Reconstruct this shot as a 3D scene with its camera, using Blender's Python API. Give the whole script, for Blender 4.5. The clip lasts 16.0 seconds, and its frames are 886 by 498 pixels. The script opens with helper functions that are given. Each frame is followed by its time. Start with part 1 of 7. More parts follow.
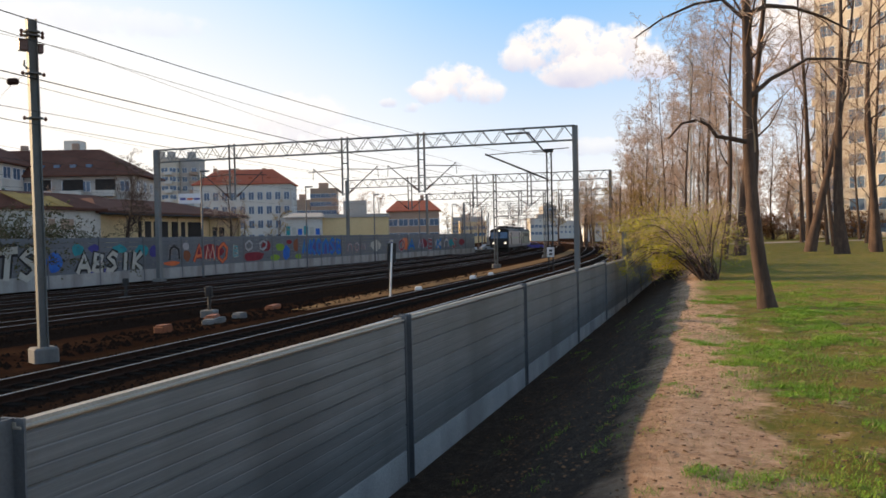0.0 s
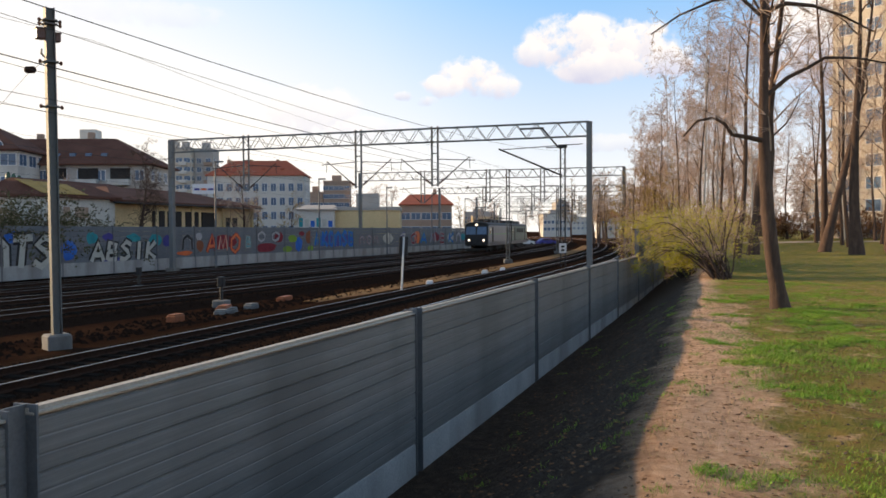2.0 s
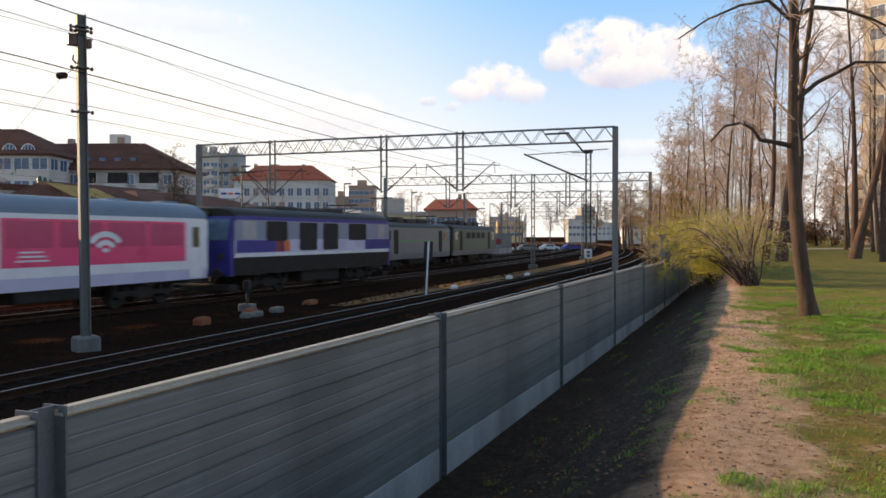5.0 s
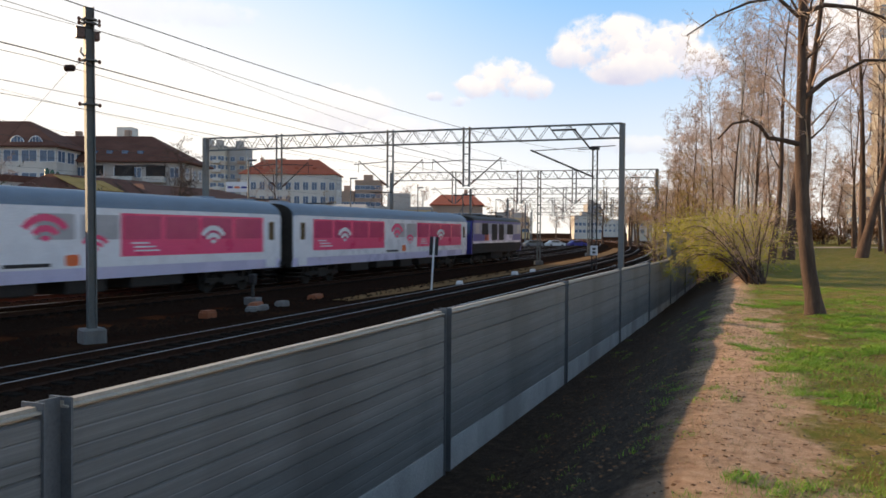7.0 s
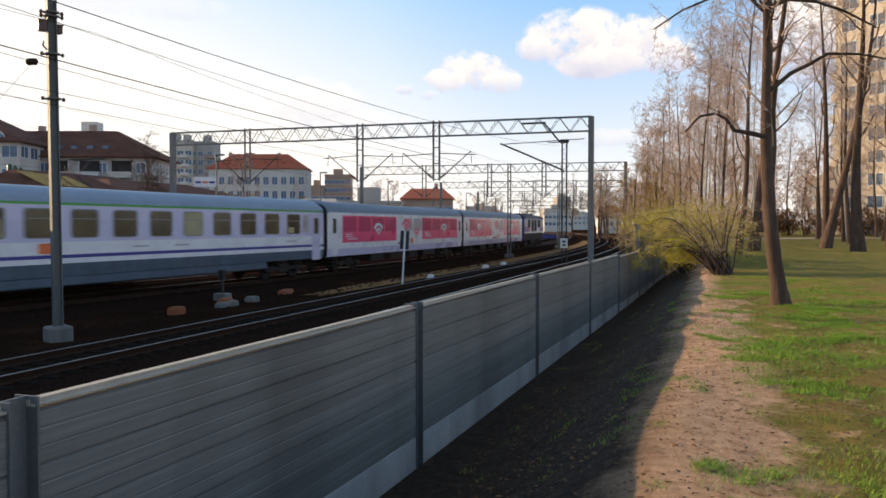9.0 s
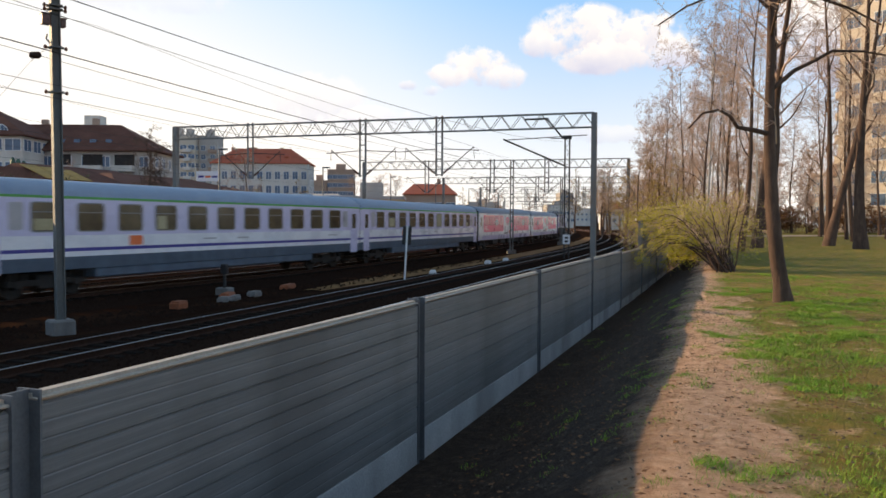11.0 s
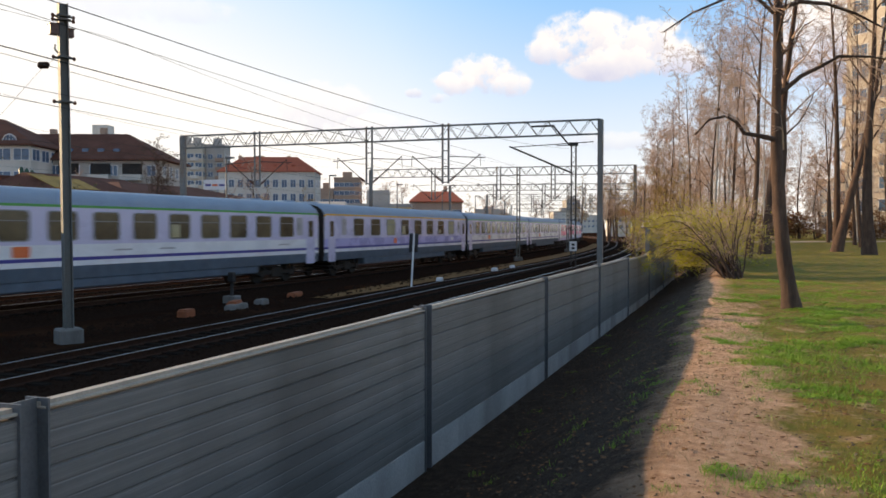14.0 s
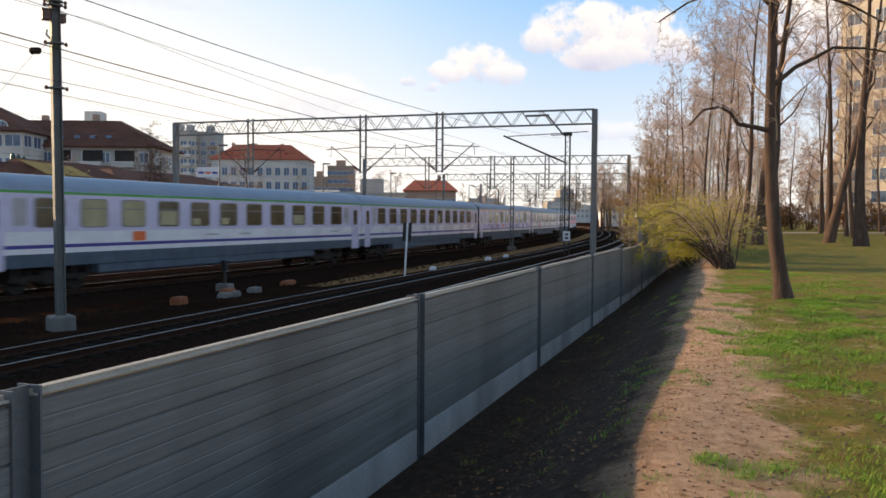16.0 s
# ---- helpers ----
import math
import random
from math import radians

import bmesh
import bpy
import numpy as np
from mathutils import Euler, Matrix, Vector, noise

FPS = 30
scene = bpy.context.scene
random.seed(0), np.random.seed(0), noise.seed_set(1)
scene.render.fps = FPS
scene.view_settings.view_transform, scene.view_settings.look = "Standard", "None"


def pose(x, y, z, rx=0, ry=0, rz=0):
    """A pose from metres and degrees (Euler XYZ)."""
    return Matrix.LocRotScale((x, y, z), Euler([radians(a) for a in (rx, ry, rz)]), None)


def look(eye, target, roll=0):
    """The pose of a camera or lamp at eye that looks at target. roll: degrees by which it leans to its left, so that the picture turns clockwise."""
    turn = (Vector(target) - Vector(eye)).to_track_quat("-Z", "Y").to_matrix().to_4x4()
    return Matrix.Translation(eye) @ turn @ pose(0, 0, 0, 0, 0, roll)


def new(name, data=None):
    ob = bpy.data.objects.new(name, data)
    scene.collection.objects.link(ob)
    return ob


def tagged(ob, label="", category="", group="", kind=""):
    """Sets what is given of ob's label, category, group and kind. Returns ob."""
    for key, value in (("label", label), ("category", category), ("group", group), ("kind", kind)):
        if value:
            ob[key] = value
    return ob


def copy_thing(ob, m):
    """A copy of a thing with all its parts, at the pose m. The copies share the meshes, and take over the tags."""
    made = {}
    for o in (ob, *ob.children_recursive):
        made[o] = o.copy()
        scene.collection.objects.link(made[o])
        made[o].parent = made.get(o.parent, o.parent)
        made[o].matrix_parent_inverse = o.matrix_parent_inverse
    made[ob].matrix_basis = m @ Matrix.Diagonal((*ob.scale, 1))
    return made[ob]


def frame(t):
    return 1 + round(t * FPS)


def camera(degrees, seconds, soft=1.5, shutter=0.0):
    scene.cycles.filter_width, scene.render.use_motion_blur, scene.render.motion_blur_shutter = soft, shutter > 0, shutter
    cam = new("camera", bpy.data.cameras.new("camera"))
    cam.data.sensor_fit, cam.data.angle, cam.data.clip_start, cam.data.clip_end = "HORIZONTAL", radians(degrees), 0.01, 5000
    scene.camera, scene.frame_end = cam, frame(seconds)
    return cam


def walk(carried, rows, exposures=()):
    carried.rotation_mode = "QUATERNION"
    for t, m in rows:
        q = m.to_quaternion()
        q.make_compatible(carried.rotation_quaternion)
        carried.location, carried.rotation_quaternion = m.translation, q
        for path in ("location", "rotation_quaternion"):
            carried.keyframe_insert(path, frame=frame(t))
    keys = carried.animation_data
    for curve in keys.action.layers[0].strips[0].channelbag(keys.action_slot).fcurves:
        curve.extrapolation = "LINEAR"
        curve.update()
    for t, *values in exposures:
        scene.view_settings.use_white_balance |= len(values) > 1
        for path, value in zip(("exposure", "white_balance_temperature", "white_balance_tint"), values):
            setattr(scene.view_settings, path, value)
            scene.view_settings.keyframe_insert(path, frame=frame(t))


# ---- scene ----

# The eye is the origin of the plan; y is ahead, z = 0 is the top of the nearest rails.
EYE = 2.85
TURN = radians(19.0)      # the line's heading, right of straight ahead
BEND, RC = 60.0, 885.0    # where the line starts to bend left, and the centre of the bend

cam = camera(56.0, 16.0, soft=1.6, shutter=0.5)
PATH = [(0, -2.12, -0.82, 1.25), (0.5, -2.63, -0.97, 0.42), (1, -2.65, -1.10, 0.00), (1.5, -2.09, -1.16, 0.12), (2, -1.28, -1.21, 0.32),
        (2.5, -0.56, -0.99, 0.44), (3, 0.05, -0.75, 0.54), (3.5, 0.22, -0.70, 0.57), (4, 0.33, -0.67, 0.23), (6.5, 0.54, -1.22, -0.05),
        (7, 0.82, -1.18, -0.41), (7.5, 0.49, -1.30, -0.54), (8, -0.07, -1.63, 0.24), (8.5, 1.01, -1.94, 0.15), (9, -1.20, -1.60, 0.01),
        (11.5, -0.81, -1.94, -0.51), (12, 0.21, -1.82, -0.38), (12.5, -0.93, -1.66, 0.58), (13, -0.97, -1.28, 0.45), (13.5, -0.73, -1.52, -0.01),
        (14, -0.58, -1.40, -0.05), (14.5, -0.26, -1.80, -0.61), (15, -0.51, -2.13, -0.29), (15.5, -1.02, -2.11, -0.29), (16, -1.02, -2.15, -0.38)]
walk(cam, [(t, pose(0, 0, EYE, 90 + p, r, y)) for t, y, p, r in PATH], exposures=[(0, 0.30, 7000, 13), (16, 0.30, 7000, 13)])

# ---- light ----
SUN_AZ, SUN_EL = radians(-66), radians(15)     # azimuth from straight ahead, to the right; height
sun = new("sun", bpy.data.lights.new("sun", "SUN"))
sun.data.energy, sun.data.angle, sun.data.color = 5.0, radians(0.6), (1.0, 0.74, 0.45)
sdir = Vector((math.sin(SUN_AZ) * math.cos(SUN_EL), math.cos(SUN_AZ) * math.cos(SUN_EL), math.sin(SUN_EL)))
sun.matrix_world = look(sdir * 100, (0, 0, 0))


def build_world():
    w = bpy.data.worlds.new("sky")
    scene.world = w
    w.use_nodes = True
    nt = w.node_tree
    nt.nodes.clear()
    N, L = nt.nodes.new, nt.links.new
    out = N("ShaderNodeOutputWorld")
    sky = N("ShaderNodeTexSky")
    sky.sky_type, sky.sun_disc = "NISHITA", False
    sky.sun_elevation, sky.sun_rotation = SUN_EL, SUN_AZ
    sky.air_density, sky.dust_density, sky.ozone_density = 1.0, 0.6, 3.5
    bg = N("ShaderNodeBackground")
    bg.inputs[1].default_value = 0.15
    L(sky.outputs[0], bg.inputs[0])
    co = N("ShaderNodeTexCoord")
    # clouds: soft cumulus banks, each an ellipse of directions broken up by noise
    warp = N("ShaderNodeTexNoise")
    warp.inputs["Scale"].default_value, warp.inputs["Detail"].default_value, warp.inputs["Roughness"].default_value = 22, 8, 0.6
    L(co.outputs["Generated"], warp.inputs["Vector"])
    total = None
    lit = None
    fine = N("ShaderNodeTexNoise")
    fine.inputs["Scale"].default_value, fine.inputs["Detail"].default_value = 70, 6
    L(co.outputs["Generated"], fine.inputs["Vector"])
    for az, el, wa, we, strength in ((10.2, 12.5, 3.2, 1.8, 1.0), (13.9, 12.0, 3.1, 1.8, 1.0), (16.3, 11.2, 2.0, 1.3, 0.95), (7.9, 11.9, 1.9, 0.9, 0.9), (12.4, 11.0, 3.8, 1.2, 1.0), (3.3, 10.5, 2.2, 1.35, 1.0), (1.5, 9.8, 1.9, 0.8, 0.9), (4.9, 9.8, 1.7, 0.9, 0.9), (0.2, 8.9, 0.8, 0.4, 0.6),
                                     (25.5, 11.8, 3.6, 3.4, 1.0), (-7.6, 8.2, 3.2, 1.6, 0.55), (-4.0, 6.9, 3.0, 0.9, 0.45), (-1.2, 9.2, 0.8, 0.35, 0.7), (11.5, 5.9, 4.6, 0.6, 0.4), (-20, 14, 7, 0.9, 0.25), (-22, 9, 9, 1.2, 0.25)):
        a, e = radians(az), radians(el)
        d = Vector((math.sin(a) * math.cos(e), math.cos(a) * math.cos(e), math.sin(e)))
        right, up = Vector((math.cos(a), -math.sin(a), 0)), None
        up = right.cross(d)
        def dot(v, s):
            n = N("ShaderNodeVectorMath")
            n.operation = "DOT_PRODUCT"
            n.inputs[1].default_value = v / s
            L(co.outputs["Generated"], n.inputs[0])
            return n.outputs["Value"]
        def math_(op, x, y, clamp=False):
            n = N("ShaderNodeMath")
            n.operation, n.use_clamp = op, clamp
            for i, v in enumerate((x, y)):
                if isinstance(v, (int, float)):
                    n.inputs[i].default_value = v
                else:
                    L(v, n.inputs[i])
            return n.outputs[0]
        x = dot(right, math.sin(radians(wa * 1.15)))
        y = dot(up, math.sin(radians(we * 1.2)))
        front = math_("GREATER_THAN", dot(d, 1.0), 0.5)
        r2 = math_("ADD", math_("MULTIPLY", x, x), math_("MULTIPLY", y, y))
        m = math_("SUBTRACT", 1.0, r2, True)
        m = math_("MULTIPLY", m, front)
        rough = math_("ADD", math_("MULTIPLY", math_("SUBTRACT", warp.outputs[0], 0.55), 3.6), math_("MULTIPLY", math_("SUBTRACT", fine.outputs[0], 0.5), 2.0))
        f = math_("ADD", math_("MULTIPLY", m, 1.3), rough)
        f = math_("MULTIPLY", math_("MULTIPLY", f, 1.35, True), math_("MULTIPLY", m, 3.0, True))
        f = math_("MULTIPLY", f, strength)
        total = f if total is None else math_("MAXIMUM", total, f)
        top = math_("MULTIPLY", f, math_("ADD", math_("MULTIPLY", y, 0.42), 0.55, True))
        lit = top if lit is None else math_("MAXIMUM", lit, top)
    shade = N("ShaderNodeTexNoise")
    shade.inputs["Scale"].default_value, shade.inputs["Detail"].default_value = 30, 6
    L(co.outputs["Generated"], shade.inputs["Vector"])
    ramp = N("ShaderNodeValToRGB")
    ramp.color_ramp.elements[0].position, ramp.color_ramp.elements[0].color = 0.32, (0.62, 0.66, 0.84, 1)
    ramp.color_ramp.elements[1].position, ramp.color_ramp.elements[1].color = 0.68, (1.0, 0.98, 0.96, 1)
    up_side = math_("DIVIDE", lit, math_("ADD", total, 0.001))
    L(math_("ADD", math_("MULTIPLY", up_side, 0.62), math_("MULTIPLY", shade.outputs[0], 0.45)), ramp.inputs[0])
    cloud = N("ShaderNodeBackground")
    cloud.inputs[1].default_value = 0.88
    L(ramp.outputs[0], cloud.inputs[0])
    # thin high haze, denser towards the horizon and the sun
    sep = N("ShaderNodeSeparateXYZ")
    L(co.outputs["Generated"], sep.inputs[0])
    low = N("ShaderNodeMapRange")
    low.interpolation_type = "SMOOTHSTEP"
    low.inputs["From Min"].default_value, low.inputs["From Max"].default_value = 0.0, 0.30
    low.inputs["To Min"].default_value, low.inputs["To Max"].default_value = 0.94, 0.78
    L(sep.outputs[2], low.inputs["Value"])
    near = N("ShaderNodeVectorMath")
    near.operation = "DOT_PRODUCT"
    near.inputs[1].default_value = sdir
    L(co.outputs["Generated"], near.inputs[0])
    glare = N("ShaderNodeMapRange")
    glare.interpolation_type = "SMOOTHSTEP"
    glare.inputs["From Min"].default_value, glare.inputs["From Max"].default_value = 0.25, 0.95
    glare.inputs["To Min"].default_value, glare.inputs["To Max"].default_value = 0.0, 0.7
    L(near.outputs["Value"], glare.inputs["Value"])
    veil = math_("ADD", low.outputs[0], glare.outputs[0], True)
    haze = N("ShaderNodeBackground")
    haze.inputs[1].default_value = 0.95
    tone = N("ShaderNodeValToRGB")
    tone.color_ramp.elements[0].position, tone.color_ramp.elements[0].color = 0.02, (0.95, 0.95, 0.93, 1)
    tone.color_ramp.elements[1].position, tone.color_ramp.elements[1].color = 0.27, (0.27, 0.58, 1.0, 1)
    tone.color_ramp.elements.new(0.62).color = (0.25, 0.35, 0.49, 1)
    L(math_("SUBTRACT", sep.outputs[2], math_("MULTIPLY", glare.outputs[0], 0.3), True), tone.inputs[0])
    L(tone.outputs[0], haze.inputs[0])
    hz = N("ShaderNodeMixShader")
    L(veil, hz.inputs[0])
    L(bg.outputs[0], hz.inputs[1])
    L(haze.outputs[0], hz.inputs[2])
    mix = N("ShaderNodeMixShader")
    L(total, mix.inputs[0])
    L(hz.outputs[0], mix.inputs[1])
    L(cloud.outputs[0], mix.inputs[2])
    L(mix.outputs[0], out.inputs[0])


build_world()


# ---- plan helpers ----
def lay(s, n, z=0.0):
    """World place s metres along the line and n metres to its left; past BEND both follow the curve."""
    if s > BEND:
        ph = (s - BEND) / (RC - 20)
        s, n = BEND + (RC - n) * math.sin(ph), RC - (RC - n) * math.cos(ph)
    return Vector((s * math.sin(TURN) - n * math.cos(TURN), s * math.cos(TURN) + n * math.sin(TURN), z))


def heading(s):
    return TURN - max(0.0, s - BEND) / (RC - 20)


# ---- materials ----
def node_mat(name, colours, scale=6.0, rough=0.8, metal=0.0, bump=0.2, fine=60.0, spread=0.5, vary=0.0, stretch=(1, 1, 1), stain=None, spec=0.35):
    """colours: two or three base colours mixed by large noise; fine: the grain's scale; vary: brightness spread from piece to piece."""
    m = bpy.data.materials.new(name)
    m.use_nodes = True
    nt = m.node_tree
    N, L = nt.nodes.new, nt.links.new
    b = nt.nodes["Principled BSDF"]
    b.inputs["Metallic"].default_value = metal
    b.inputs["Specular IOR Level"].default_value = spec
    co = N("ShaderNodeTexCoord")
    mp = N("ShaderNodeMapping")
    mp.inputs["Scale"].default_value = stretch
    L(co.outputs["Object"], mp.inputs[0])
    big = N("ShaderNodeTexNoise")
    big.inputs["Scale"].default_value, big.inputs["Detail"].default_value, big.inputs["Roughness"].default_value = scale, 6, 0.65
    L(mp.outputs[0], big.inputs["Vector"])
    ramp = N("ShaderNodeValToRGB")
    cr = ramp.color_ramp
    lo, hi = 0.5 - spread * 0.4, 0.5 + spread * 0.4
    cr.elements[0].position, cr.elements[1].position = lo, hi
    cr.elements[0].color, cr.elements[1].color = (*colours[0], 1), (*colours[-1], 1)
    if len(colours) == 3:
        cr.elements.new(0.5).color = (*colours[1], 1)
    L(big.outputs[0], ramp.inputs[0])
    col = ramp.outputs[0]
    grain = N("ShaderNodeTexNoise")
    grain.inputs["Scale"].default_value, grain.inputs["Detail"].default_value = fine, 4
    L(mp.outputs[0], grain.inputs["Vector"])
    def mixed(mode, fac, a, c):
        n = N("ShaderNodeMix")
        n.data_type, n.blend_type = "RGBA", mode
        if isinstance(fac, float):
            n.inputs[0].default_value = fac
        else:
            L(fac, n.inputs[0])
        L(a, n.inputs[6])
        if isinstance(c, tuple):
            n.inputs[7].default_value = (*c, 1)
        else:
            L(c, n.inputs[7])
        return n.outputs[2]
    g = N("ShaderNodeMapRange")
    g.inputs["To Min"].default_value, g.inputs["To Max"].default_value = 0.72, 1.28
    L(grain.outputs[0], g.inputs["Value"])
    col = mixed("MULTIPLY", 1.0, col, g.outputs[0])
    if vary:
        oi = N("ShaderNodeObjectInfo")
        v = N("ShaderNodeMapRange")
        v.inputs["To Min"].default_value, v.inputs["To Max"].default_value = 1 - vary, 1 + vary
        L(oi.outputs["Random"], v.inputs["Value"])
        col = mixed("MULTIPLY", 1.0, col, v.outputs[0])
    if stain:
        st = N("ShaderNodeTexNoise")
        st.inputs["Scale"].default_value, st.inputs["Detail"].default_value = scale * 0.37, 8
        sm = N("ShaderNodeMapping")
        sm.inputs["Scale"].default_value = (1.0, 1.0, 0.25)
        L(co.outputs["Object"], sm.inputs[0])
        L(sm.outputs[0], st.inputs["Vector"])
        sr = N("ShaderNodeMapRange")
        sr.inputs["From Min"].default_value, sr.inputs["From Max"].default_value = 0.48, 0.72
        L(st.outputs[0], sr.inputs["Value"])
        col = mixed("MIX", sr.outputs[0], col, stain)
    L(col, b.inputs["Base Color"])
    rr = N("ShaderNodeMapRange")
    rr.inputs["To Min"].default_value, rr.inputs["To Max"].default_value = max(0.05, rough - 0.12), min(1.0, rough + 0.12)
    L(big.outputs[0], rr.inputs["Value"])
    L(rr.outputs[0], b.inputs["Roughness"])
    if bump:
        bp = N("ShaderNodeBump")
        bp.inputs["Strength"].default_value, bp.inputs["Distance"].default_value = bump, 0.02
        L(grain.outputs[0], bp.inputs["Height"])
        L(bp.outputs[0], b.inputs["Normal"])
    return m


